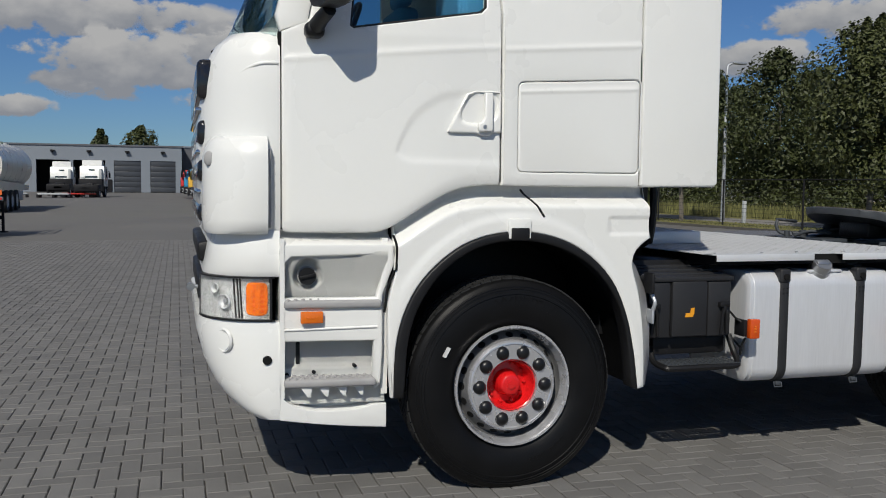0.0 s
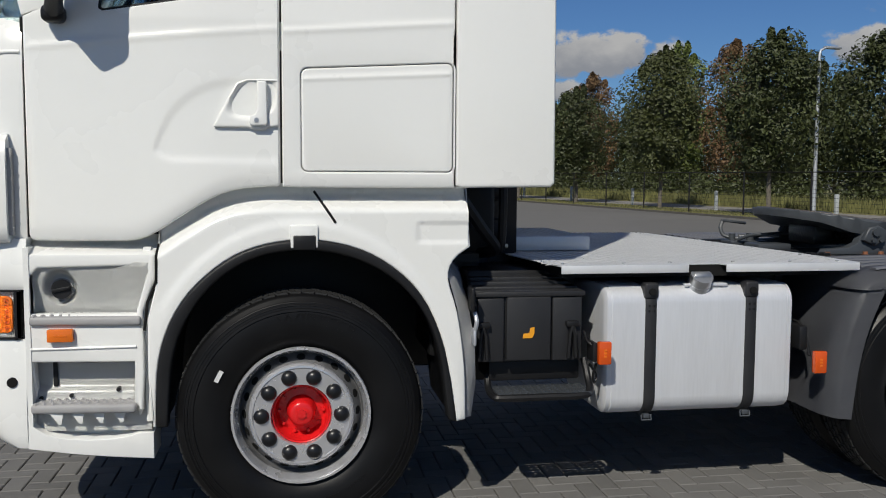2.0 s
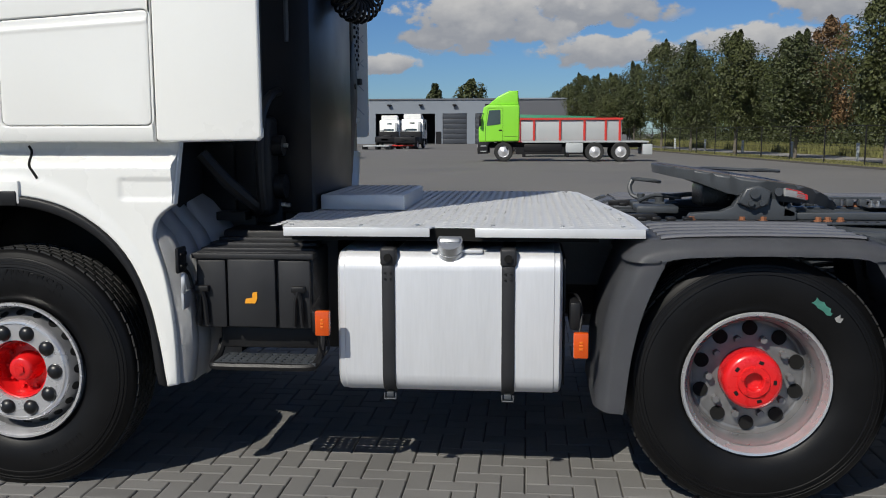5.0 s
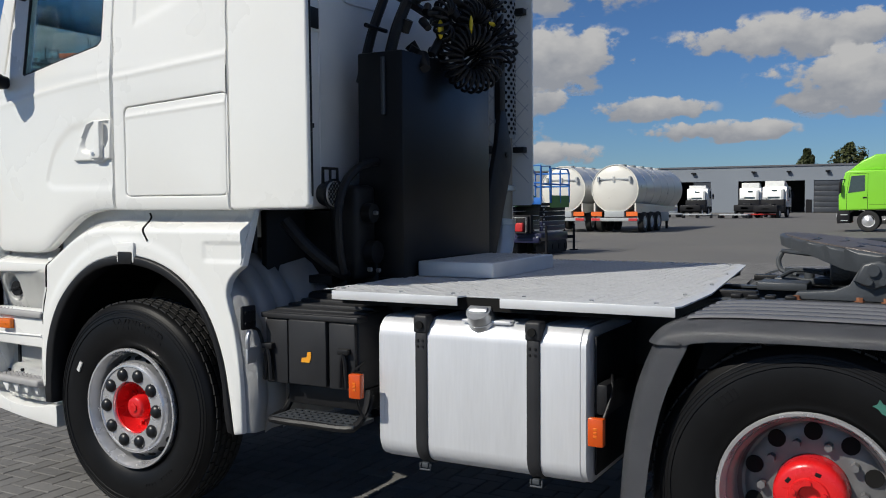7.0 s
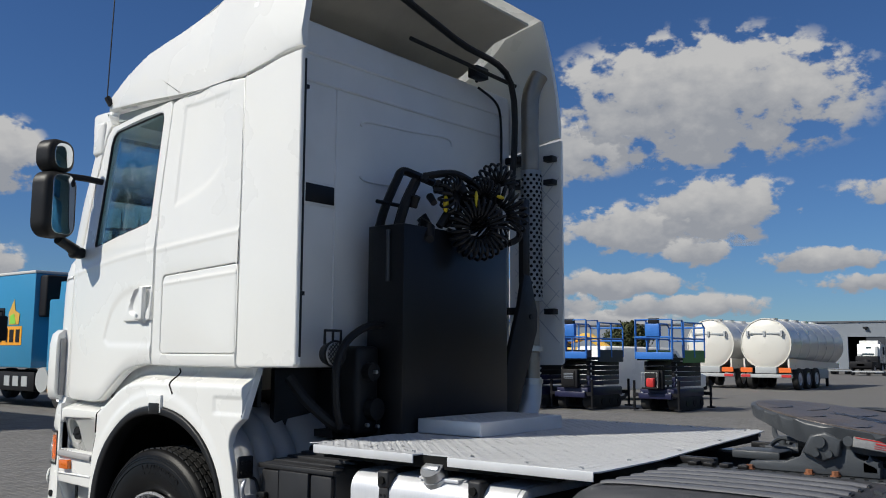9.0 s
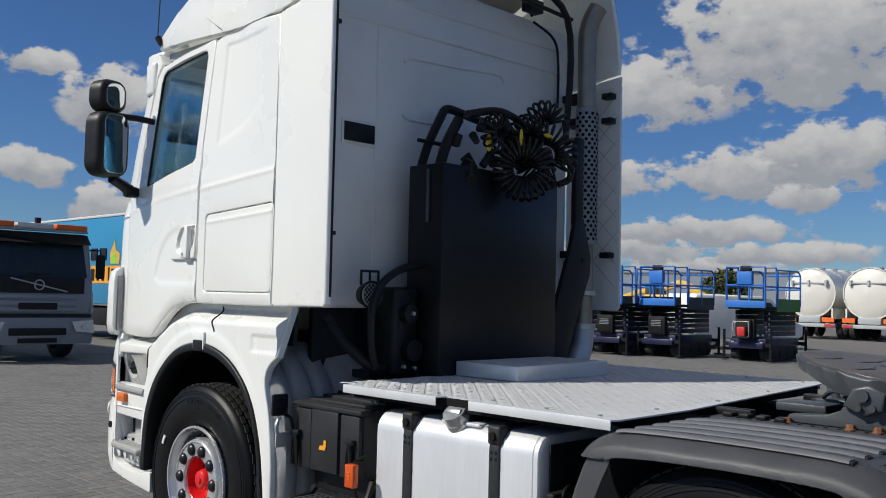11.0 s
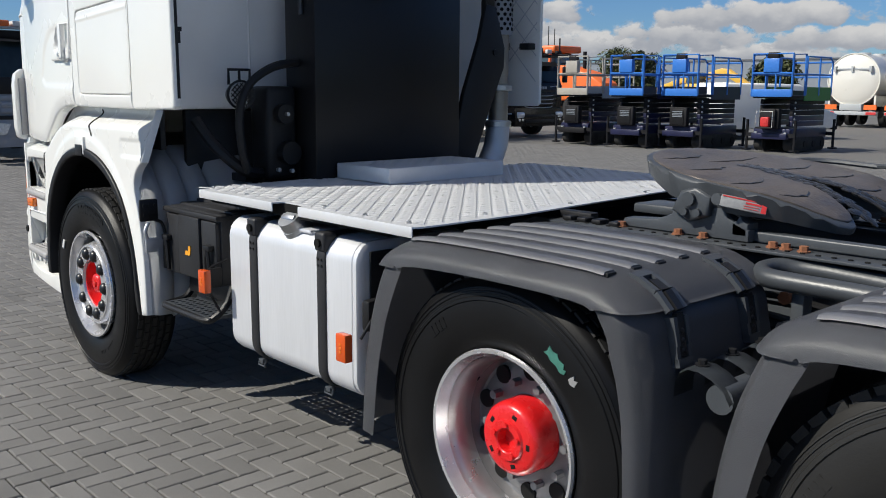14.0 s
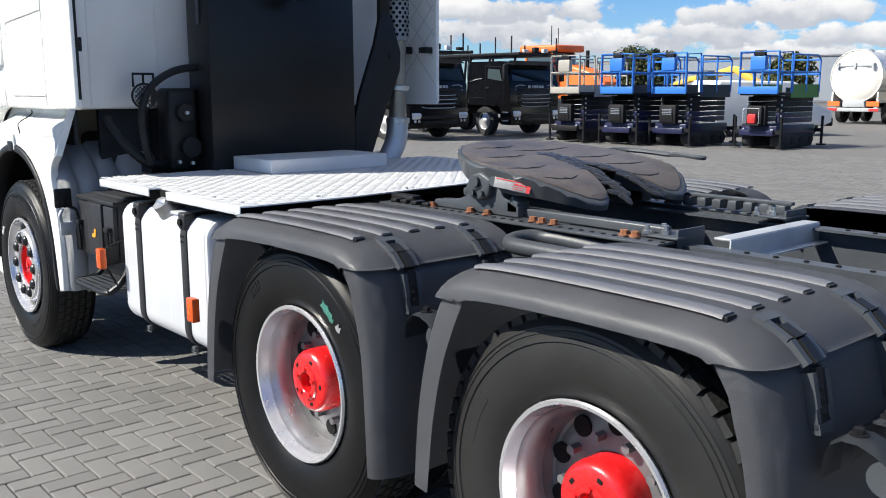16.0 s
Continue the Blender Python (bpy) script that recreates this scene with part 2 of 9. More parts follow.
def panel(bm, outer, holes=(), y0=0.0, y1=0.05, bevel=0.0, seg=2, cuts=()):
    """A plate in the x-z plane, from y0 (its face) to y1, with holes."""
    edges = []
    for loop in (outer, *holes):
        vs = [bm.verts.new((x, y0, z)) for x, z in loop]
        edges += [bm.edges.new((vs[i], vs[(i + 1) % len(vs)])) for i in range(len(vs))]
    r = bmesh.ops.triangle_fill(bm, use_beauty=True, use_dissolve=False, edges=edges)
    faces = [g for g in r["geom"] if isinstance(g, bmesh.types.BMFace)]
    for axis, at in cuts:
        geom = faces + list({e for f in faces for e in f.edges}) + list({v for f in faces for v in f.verts})
        co, no = ((at, 0, 0), (1, 0, 0)) if axis == "x" else ((0, 0, at), (0, 0, 1))
        q = bmesh.ops.bisect_plane(bm, geom=geom, plane_co=co, plane_no=no)
        faces = [g for g in q["geom"] if isinstance(g, bmesh.types.BMFace)]
    rim = [e for f in faces for e in f.edges if len(e.link_faces) == 1]
    q = bmesh.ops.extrude_face_region(bm, geom=faces)
    moved = [g for g in q["geom"] if isinstance(g, bmesh.types.BMVert)]
    for v in moved:
        v.co.y = y1
    if bevel:
        bmesh.ops.bevel(bm, geom=list(set(e for e in rim if e.is_valid)), offset=bevel, segments=seg, affect="EDGES", profile=0.5)


def rounded(x0, x1, z0, z1, r, n=4):
    out = []
    for cx, cz, a in ((x1 - r, z1 - r, 0), (x0 + r, z1 - r, 90), (x0 + r, z0 + r, 180), (x1 - r, z0 + r, 270)):
        for k in range(n + 1):
            t = radians(a + 90 * k / n)
            out.append((cx + r * math.cos(t), cz + r * math.sin(t)))
    return out


def wrap(bm, rows, xs, side=0.03, far=2.47, caps=True, n=8):
    """The front of the cab: a skin round the near corner, across and round the far corner. rows: (z, x of the front, inset of the sides)."""
    rings = []
    for z, xf, inset, rad in rows:
        pts = [(xs, side + inset)]
        cx, cy = xf + rad, side + inset + rad
        pts += [(cx + rad * math.cos(radians(270 - 90 * k / n)), cy + rad * math.sin(radians(270 - 90 * k / n))) for k in range(n + 1)]
        cy2 = far - inset - rad
        pts += [(cx + rad * math.cos(radians(180 - 90 * k / n)), cy2 + rad * math.sin(radians(180 - 90 * k / n))) for k in range(n + 1)]
        pts += [(xs, far - inset)]
        rings.append([bm.verts.new((x, y, z)) for x, y in pts])
    for a, b in zip(rings, rings[1:]):
        for k in range(len(a) - 1):
            bm.faces.new((a[k], a[k + 1], b[k + 1], b[k]))
    if caps:
        bm.faces.new(rings[0])
        bm.faces.new(rings[-1][::-1])
        bm.faces.new([r[0] for r in rings] + [r[-1] for r in rings][::-1])


def ease(a, b, v):
    t = min(1.0, max(0.0, (v - a) / (b - a)))
    return t * t * (3 - 2 * t)


def inset_loop(loop, d):
    """The loop moved inwards by d (outwards for a loop that runs clockwise)."""
    out, n = [], len(loop)
    for i in range(n):
        a, p, b = Vector(loop[i - 1]), Vector(loop[i]), Vector(loop[(i + 1) % n])
        u, w = (p - a).normalized(), (b - p).normalized()
        m = Vector((-u.y - w.y, u.x + w.x))
        m = m.normalized() if m.length > 1e-6 else Vector((-u.y, u.x))
        q = p + m * d / max(0.5, m.dot(Vector((-u.y, u.x))))
        out.append((q.x, q.y))
    return out


def skin(bm, outer, holes=(), y0=0.0, y1=0.05, r=0.015, relief=None, xs=(), zs=()):
    """A pressed sheet in the x-z plane with rounded edges; relief(x, z) sets its face back."""
    area = sum(outer[i - 1][0] * outer[i][1] - outer[i][0] * outer[i - 1][1] for i in range(len(outer)))
    loops = [outer if area > 0 else outer[::-1]]
    for h in holes:
        area = sum(h[i - 1][0] * h[i][1] - h[i][0] * h[i - 1][1] for i in range(len(h)))
        loops.append(h if area < 0 else h[::-1])
    inner_edges = []
    for loop in loops:
        rings = [[bm.verts.new((x, y1, z)) for x, z in loop]]
        for k in range(5):
            t = math.pi / 2 * k / 4
            rings.append([bm.verts.new((x, y0 + r * (1 - math.sin(t)), z)) for x, z in inset_loop(loop, r * (1 - math.cos(t)) + 0.0004 * k)])
        for a, b in zip(rings, rings[1:]):
            for i in range(len(a)):
                j = (i + 1) % len(a)
                bm.faces.new((a[i], a[j], b[j], b[i]))
        last = rings[-1]
        inner_edges += [bm.edges.get((last[i], last[(i + 1) % len(last)])) for i in range(len(last))]
    q = bmesh.ops.triangle_fill(bm, use_beauty=True, use_dissolve=False, edges=inner_edges)
    faces = [g for g in q["geom"] if isinstance(g, bmesh.types.BMFace)]
    for axis, rows in (((1, 0, 0), xs), ((0, 0, 1), zs)):
        for at in rows:
            geom = faces + list({e for f in faces for e in f.edges}) + list({v for f in faces for v in f.verts})
            q = bmesh.ops.bisect_plane(bm, geom=geom, plane_co=Vector(axis) * at, plane_no=axis)
            faces = [g for g in q["geom"] if isinstance(g, bmesh.types.BMFace)]
    if relief:
        for v in bm.verts:
            v.co.y += relief(v.co.x, v.co.z)


def along(pts, x):
    """Height of a broken line at x."""
    if x <= pts[0][0]:
        return pts[0][1]
    for (xa, za), (xb, zb) in zip(pts, pts[1:]):
        if x <= xb:
            return za + (zb - za) * (x - xa) / (xb - xa)
    return pts[-1][1]


def flat_curve(pts, n=4):
    return [(p.x, p.y) for p in curve([(x, z, 0) for x, z in pts], n)]


def steps(a, b, n):
    return [a + (b - a) * k / n for k in range(n + 1)]


# ---- ground: yard, pavers near the truck ----
def flat(name, x0, x1, y0, y1, z, material, label, category, kind="structure"):
    bm = bmesh.new()
    vs = [bm.verts.new(p) for p in ((x0, y0, z), (x1, y0, z), (x1, y1, z), (x0, y1, z))]
    bm.faces.new(vs)
    return tagged(part(name, bm, material), label, category, kind=kind)


# ---- the white tractor ----
truck = thing("tractor_truck", "white three-axle road tractor parked on grey block paving", "truck", at=pose(0, 0, 0))


def taper(x):
    """How far the side curves in towards the front of the cab."""
    return 0.10 * min(1.2, max(0.0, (-0.35 - x) / 0.775)) ** 1.5


def lean(bm, z0=2.2, z1=3.05, amount=0.07):
    """Leans the side of the cab inwards above the waist and towards the front."""
    for v in bm.verts:
        if v.co.y < 1:
            v.co.y += taper(v.co.x)
            if v.co.z > z0:
                v.co.y += amount * (v.co.z - z0) / (z1 - z0) * min(1, max(0, (0.68 - v.co.x) / 0.5))


def far_side(ob, name, parent):
    """The same part on the other side of the truck."""
    me = ob.data.copy()
    me.transform(Matrix.Translation((0, 2.575, 0)) @ Matrix.Diagonal((1, -1, 1, 1)))
    me.flip_normals()
    o = new(name, me)
    o.parent = parent
    return o


# core of the cab
bm = bmesh.new()
core = [(-1.10, 1.32), (-0.72, 1.32), (-0.30, 1.53), (0.70, 1.53), (0.70, 3.42), (0.2, 3.50), (-0.45, 3.36), (-0.84, 3.14), (-1.06, 2.25), (-1.25, 2.16), (-1.25, 1.32)]
win = [(-0.815, 2.235), (-0.80, 2.225), (-0.19, 2.325), (-0.165, 2.35), (-0.150, 2.955), (-0.165, 2.985), (-0.19, 2.99), (-0.69, 2.955), (-0.735, 2.93), (-0.755, 2.88)]
panel(bm, core, [win], y0=2.42, y1=2.46, bevel=0.02)
for x0, x1, z0, z1 in ((-0.085, 0.70, 1.53, 2.2),):
    box(bm, x0, x1, 0.075, 0.10, z0, z1)
box(bm, -0.085, 0.70, 0.165, 0.19, 2.2, 3.2)
box(bm, -1.2, 0.70, 0.2, 2.4, 1.50, 1.56)
box(bm, -1.05, -0.7, 0.2, 2.4, 1.32, 1.56)
part("cab_body", bm, [WHITE], truck)
bm = bmesh.new()
box(bm, -0.66, 0.70, 0.155, 0.18, 1.30, 1.53)
part("floor_panel", bm, BLACK, truck, "black underside panel of the cab")
bm = bmesh.new()
box(bm, -1.1, -0.075, 0.2, 2.38, 1.56, 1.60)
box(bm, 0.05, 0.10, 0.12, 2.36, 1.6, 3.1)
box(bm, -0.8, 0.05, 0.2, 2.36, 3.05, 3.10)
parts("cab_lining", bm, CAB_INSIDE, truck, "grey cab lining seen through the side window")
bm = bmesh.new()
panel(bm, win, y0=2.435, y1=2.440)
far_pane = part("window_pane", bm, GLASS, truck, "far side window glass")
far_pane.visible_shadow = False

# rear wall with its swages
bm = bmesh.new()
box(bm, 0.66, 0.72, 0.07, 2.43, 1.50, 3.46, 0.02, 3)
rear_wall = part("rear_wall", bm, WHITE_MATT, truck, "off-white pressed sheet rear wall of the cab, dusty")
bm = bmesh.new()
for z in (3.10, 3.26):
    tube(bm, [(0.721, 0.1, z), (0.724, 0.6, z + 0.012), (0.724, 1.6, z + 0.03), (0.722, 2.35, z + 0.05)], 0.011)
tube(bm, curve([(0.722, 0.86, 2.93), (0.722, 0.93, 2.965), (0.722, 1.3, 2.985), (0.722, 1.68, 3.015), (0.722, 1.75, 2.97)]), 0.009)
tube(bm, curve([(0.722, 0.86, 2.62), (0.722, 0.93, 2.60), (0.722, 1.2, 2.61)]), 0.007)
tube(bm, [(0.722, 0.66, 1.55), (0.722, 0.66, 3.1)], 0.006)
for y in (0.20, 0.26):
    tube(bm, [(0.722, y, 1.52), (0.722, y, 3.1)], 0.006)
parts("swage", bm, WHITE_MATT, rear_wall)
bm = bmesh.new()
box(bm, 0.722, 0.734, 0.425, 0.645, 2.415, 2.52, 0.004)
part("vent_grille", bm, BLACK, rear_wall, "small black rectangular vent grille")
bm = bmesh.new()
box(bm, 0.722, 0.729, 0.41, 0.66, 2.40, 2.535, 0.003)
part("vent_frame", bm, WHITE, rear_wall)

# roof deflector
bm = bmesh.new()
roof = [(-0.84, 3.12), (-0.80, 3.20), (-0.45, 3.38), (0.0, 3.50), (0.5, 3.68), (0.78, 3.86), (1.10, 3.92), (1.10, 3.12), (1.0, 3.11), (0.66, 3.05), (0.01, 3.07)]
panel(bm, roof, y0=0.06, y1=0.10, bevel=0.012, cuts=(("x", -0.6), ("x", -0.4), ("x", -0.2), ("x", 0.0), ("x", 0.18), ("x", 0.34), ("x", 0.5), ("x", 0.68), ("x", 0.9), ("z", 3.2), ("z", 3.4), ("z", 3.6), ("z", 3.75)))
for v in bm.verts:
    if v.co.z > 3.2:
        v.co.y += 0.22 * ((v.co.z - 3.2) / 0.7) ** 1.5
for v in bm.verts:
    v.co.y += taper(v.co.x) + 0.066 * min(1, max(0, (0.68 - v.co.x) / 0.5)) - 0.03
near_roof = part("roof_side", bm, WHITE, truck, angle=35)
far_side(near_roof, "roof_side", truck)
bm = bmesh.new()
top = [(-0.84, 3.12), (-0.80, 3.20), (-0.45, 3.38), (0.0, 3.50), (0.5, 3.68), (0.78, 3.86), (1.10, 3.92)]
ra, rb = [], []
for x, z in top:
    iy = 0.22 * (max(0, z - 3.2) / 0.7) ** 1.5 + 0.036 + taper(x) + 0.066 * min(1, max(0, (0.68 - x) / 0.5))
    ra.append(bm.verts.new((x, iy, z)))
    rb.append(bm.verts.new((x, 2.575 - iy, z)))
for i in range(len(top) - 1):
    bm.faces.new((ra[i], ra[i + 1], rb[i + 1], rb[i]))
bmesh.ops.solidify(bm, geom=list(bm.faces), thickness=0.02)
part("roof_skin", bm, WHITE, truck)
bm = bmesh.new()
panel(bm, [(-0.1, 3.40), (0.5, 3.63), (0.78, 3.81), (1.07, 3.87), (1.07, 3.855), (0.78, 3.79), (0.5, 3.61), (-0.1, 3.38)], y0=0.42, y1=2.16)
part("roof_lining", bm, ROOF_LINING, truck, "beige underside of the roof deflector")
bm = bmesh.new()
tube(bm, curve([(0.95, 0.62, 3.78), (1.02, 1.4, 3.55), (1.0, 2.05, 3.42), (0.95, 2.12, 2.6)]), 0.022)
tube(bm, [(0.9, 1.1, 3.5), (1.0, 2.1, 3.42)], 0.014)
part("deflector_stay", bm, BLACK, truck, "black tubular stay of the roof deflector")

# doors and side panels
door_foot = flat_curve([(-0.78, 1.276), (-0.72, 1.277), (-0.66, 1.287), (-0.60, 1.314), (-0.49, 1.385), (-0.38, 1.452), (-0.30, 1.484), (-0.22, 1.500), (-0.14, 1.506)])
door_out = [(-1.124, 1.30), (-1.117, 1.283), (-1.10, 1.276), (-0.94, 1.276)] + door_foot + [(-0.098, 1.507), (-0.086, 1.520),
            (-0.086, 2.33), (-0.095, 2.40), (-0.075, 3.02), (-0.10, 3.05), (-0.76, 3.0), (-0.83, 2.95), (-0.92, 2.62), (-1.00, 2.26), (-1.124, 2.20)]
sweep_top = flat_curve([(-0.605, 1.655), (-0.572, 1.745), (-0.52, 1.835), (-0.44, 1.905), (-0.36, 1.937), (-0.25, 1.952), (-0.09, 1.957)])


def door_relief(x, z):
    """Waist crease, the swept hollow round the handle and the curled foot."""
    waist = z - (2.074 + 0.090 * (x + 1.11))
    y = -0.0035 * math.exp(-(waist / 0.011) ** 2) + 0.003 * ease(0.0, 0.03, waist)
    top = along(sweep_top, x) - z
    low = z - (1.604 - 0.01 * x + 0.04 * max(0.0, (-0.52 - x) / 0.085) ** 2)
    y += 0.006 * ease(-0.008, 0.026, min(top * (0.75 if x > -0.4 else 0.6), low)) * ease(-0.610, -0.592, x)
    foot = z - along(door_foot, x)
    return y + 2.6 * max(0.0, 0.075 - foot) ** 2


bm = bmesh.new()
skin(bm, door_out, [win], 0.03, 0.085, 0.007, door_relief, steps(-1.08, -0.64, 11) + steps(-0.62, -0.11, 40), steps(1.30, 1.56, 16) + steps(1.58, 1.97, 30) + steps(2.0, 2.24, 22))
lean(bm)
door = part("door", bm, WHITE, truck, angle=50)
bm = bmesh.new()
panel(bm, win, y0=0.052, y1=0.057, cuts=(("z", 2.5), ("x", -0.5)))
lean(bm)
pane = part("window_pane", bm, GLASS, door, "tinted side window glass")
pane.visible_shadow = False
bm = bmesh.new()
for i in range(len(win)):
    a, b = win[i], win[(i + 1) % len(win)]
    rod(bm, (a[0], 0.044, a[1]), (b[0], 0.044, b[1]), 0.009, seg=6)
lean(bm)
part("window_seal", bm, BLACK, door, "black rubber window seal")
bm = bmesh.new()
recess = [(-0.358, 1.757), (-0.345, 1.752), (-0.22, 1.752), (-0.19, 1.742), (-0.15, 1.742), (-0.135, 1.754), (-0.09, 1.760), (-0.09, 1.955), (-0.22, 1.955), (-0.262, 1.938), (-0.30, 1.872), (-0.336, 1.80)]


def scoop(x, z):
    e = (abs((x + 0.198 - 0.35 * (z - 1.86)) / 0.105) ** 3 + abs((z - 1.872) / 0.088) ** 3) ** 0.333
    return 0.030 * (1 - ease(0.62, 1.0, e)) + 0.006 * ease(1.93, 1.955, z)


skin(bm, recess, (), 0.018, 0.045, 0.008, scoop, steps(-0.34, -0.10, 30), steps(1.76, 1.945, 24))
panel(bm, [(-0.212, 1.772), (-0.205, 1.760), (-0.145, 1.760), (-0.136, 1.772), (-0.138, 1.80), (-0.141, 1.945), (-0.180, 1.945), (-0.178, 1.83), (-0.19, 1.808), (-0.21, 1.80)], y0=-0.004, y1=0.022, bevel=0.008, seg=3)
part("door_handle", bm, WHITE, door, "white moulded pull handle", angle=50)
bm = bmesh.new()
rod(bm, (-0.182, 0.0, 1.783), (-0.182, -0.007, 1.783), 0.010)
part("lock", bm, STEEL, door, "small steel key lock")

side_out = [(-0.078, 1.506), (0.0, 1.503), (0.664, 1.503), (0.664, 3.03), (0.35, 3.07), (0.0, 3.05), (-0.068, 3.03), (-0.088, 2.40), (-0.078, 2.33)]


def rising(loop):
    """The locker's upper edge climbs towards the rear."""
    return [(x, z + 0.038 * x / 0.655 * (z - 1.573) / 0.432) for x, z in loop]


locker = rising(rounded(0.0, 0.657, 1.570, 2.006, 0.028))


def side_relief(x, z):
    """Waist crease, the swage round the upper field and the curled foot."""
    waist = z - (2.155 + 0.078 * (x + 0.07))
    y = -0.0035 * math.exp(-(waist / 0.011) ** 2) + 0.003 * ease(0.0, 0.03, waist)
    field = min(x - 0.055, 2.992 - z, z - (2.40 + 0.30 * max(0.0, x - 0.06) + 1.9 * max(0.0, x - 0.30) ** 2))
    y += 0.007 * ease(-0.006, 0.016, field) * ease(0.60, 0.40, x)
    return y + 3.0 * max(0.0, 1.56 - z) ** 2


bm = bmesh.new()
skin(bm, side_out, [locker], 0.03, 0.075, 0.006, side_relief, steps(0.02, 0.10, 12) + steps(0.12, 0.64, 22), steps(1.515, 1.56, 4) + steps(2.10, 2.26, 18) + steps(2.28, 2.94, 34) + steps(2.96, 3.01, 6))
lean(bm)
side_panel = part("side_panel", bm, WHITE, truck, angle=50)
bm = bmesh.new()
skin(bm, rising(rounded(0.0032, 0.6538, 1.5732, 2.0028, 0.026)), (), 0.031, 0.07, 0.005, lambda x, z: -0.0030 * math.exp(-((z - 1.958 - 0.058 * x) / 0.009) ** 2) + 0.003 * ease(0.0, 0.03, z - 1.958 - 0.058 * x), steps(0.05, 0.60, 8), steps(1.92, 2.03, 24))
part("locker_door", bm, WHITE, side_panel, angle=50)
bm = bmesh.new()
for x, z0, z1 in ((-0.082, 1.52, 3.0), (0.672, 1.51, 3.05), (-1.128, 1.29, 2.2)):
    box(bm, x - 0.012, x + 0.012, 0.05, 0.068, z0, z1)
lean(bm)
parts("panel_gap", bm, SEAM, truck, "dark gap between the cab panels")

# side flaps behind the cab
flap = [(0.670, 1.515), (0.69, 1.503), (1.10, 1.508), (1.118, 1.525), (1.112, 3.10), (0.95, 3.085), (0.80, 3.055), (0.670, 3.035)]
bm = bmesh.new()
panel(bm, flap, y0=0.027, y1=0.060, bevel=0.015, seg=4)
near_flap = part("side_flap", bm, WHITE, truck, "white air flap extending behind the cab side", angle=20)
far_flap = far_side(near_flap, "side_flap", truck)
far_flap["label"] = "white air flap with a quilted inner face"
bm = bmesh.new()
rod(bm, (1.112, 0.055, 1.56), (1.106, 0.055, 3.05), 0.010, seg=8)
for z in (1.86, 2.9):
    box(bm, 0.98, 1.11, 0.06, 0.085, z, z + 0.02)
    box(bm, 1.05, 1.065, 0.06, 0.10, z - 0.05, z + 0.02)
part("flap_seal", bm, BLACK, near_flap, "black rubber edge seal")
bm = bmesh.new()
for k in range(-8, 14):
    for s in (1, -1):
        z0 = 1.5 + k * 0.16
        a, b = Vector((0.72, 2.518, z0)), Vector((1.09, 2.518, z0 + s * 0.37))
        if s == -1:
            a, b = Vector((0.72, 2.518, z0 + 0.37)), Vector((1.09, 2.518, z0))
        if min(a.z, b.z) > 1.53 and max(a.z, b.z) < 3.08:
            rod(bm, a, b, 0.005, seg=5)
parts("quilt_seam", bm, GALV, far_flap, "diagonal quilted seam")
bm = bmesh.new()
for z in (1.86, 2.78, 2.95):
    box(bm, 0.72, 0.86, 2.38, 2.515, z, z + 0.05, 0.005)
    box(bm, 1.0, 1.08, 2.45, 2.515, z, z + 0.04, 0.005)
parts("flap_bracket", bm, BLACK, far_flap)

# front shell, grille, windscreen
bm = bmesh.new()
wrap(bm, [(1.275, -1.465, 0.02, 0.30), (1.30, -1.485, 0.0, 0.33), (1.70, -1.495, 0.0, 0.345), (1.95, -1.475, 0.0, 0.33), (2.08, -1.45, 0.004, 0.31), (2.15, -1.41, 0.02, 0.27), (2.20, -1.35, 0.05, 0.22)], xs=-1.131, side=0.135, far=2.445)
tube(bm, curve([(-1.14, 0.140, 2.055), (-1.22, 0.152, 2.05), (-1.30, 0.19, 2.01), (-1.35, 0.22, 1.93)]), 0.010)
front = part("front_panel", bm, WHITE, truck, angle=50)
bm = bmesh.new()
for z, w in ((1.36, 0.09), (1.56, 0.11), (1.74, 0.12), (1.99, 0.19)):
    box(bm, -1.497, -1.40, 0.34, 2.20, z - w / 2, z + w / 2, 0.03, 3)
parts("grille_slot", bm, BLACK_SHINY, front, "black grille slot")
bm = bmesh.new()
for z in (1.46, 1.65, 1.85):
    box(bm, -1.502, -1.42, 0.40, 2.18, z - 0.012, z + 0.012, 0.008)
parts("grille_trim", bm, CHROME, front, "bright grille trim")
bm = bmesh.new()
wrap(bm, [(1.268, -1.462, 0.04, 0.20), (1.285, -1.475, 0.015, 0.24), (1.34, -1.48, 0.0, 0.26), (1.62, -1.475, 0.0, 0.26), (1.69, -1.46, 0.012, 0.25), (1.718, -1.44, 0.05, 0.22)], xs=-1.192, side=0.075, far=0.62)
for v in bm.verts:
    if v.co.y > 0.40:
        v.co.y = 0.40
        v.co.x = max(v.co.x, -1.46)
corner = part("corner_deflector", bm, WHITE, truck, "white bulging air deflector at the cab corner", angle=50)
# flattened grey ball: the shade in the scoop's hole, given as colour
bm = bmesh.new()
bmesh.ops.create_uvsphere(bm, u_segments=16, v_segments=10, radius=1.0, matrix=Matrix.Translation((-1.449, 0.213, 1.615)) @ Matrix.Rotation(radians(62), 4, "Z") @ Matrix.Diagonal((0.010, 0.026, 0.034, 1)))
part("air_scoop", bm, STEP_GREY, corner, "small air scoop hole, its shade drawn as a grey bulge")
bm = bmesh.new()
box(bm, -1.197, -1.176, 0.100, 0.145, 1.30, 1.66, 0.004)
part("deflector_slot", bm, STEP_GREY, corner, "grey air slot with fins")
bm = bmesh.new()
for k in range(7):
    box(bm, -1.195, -1.174, 0.098, 0.145, 1.33 + k * 0.05, 1.335 + k * 0.05)
parts("fin", bm, STEP_GREY, corner)
bm = bmesh.new()
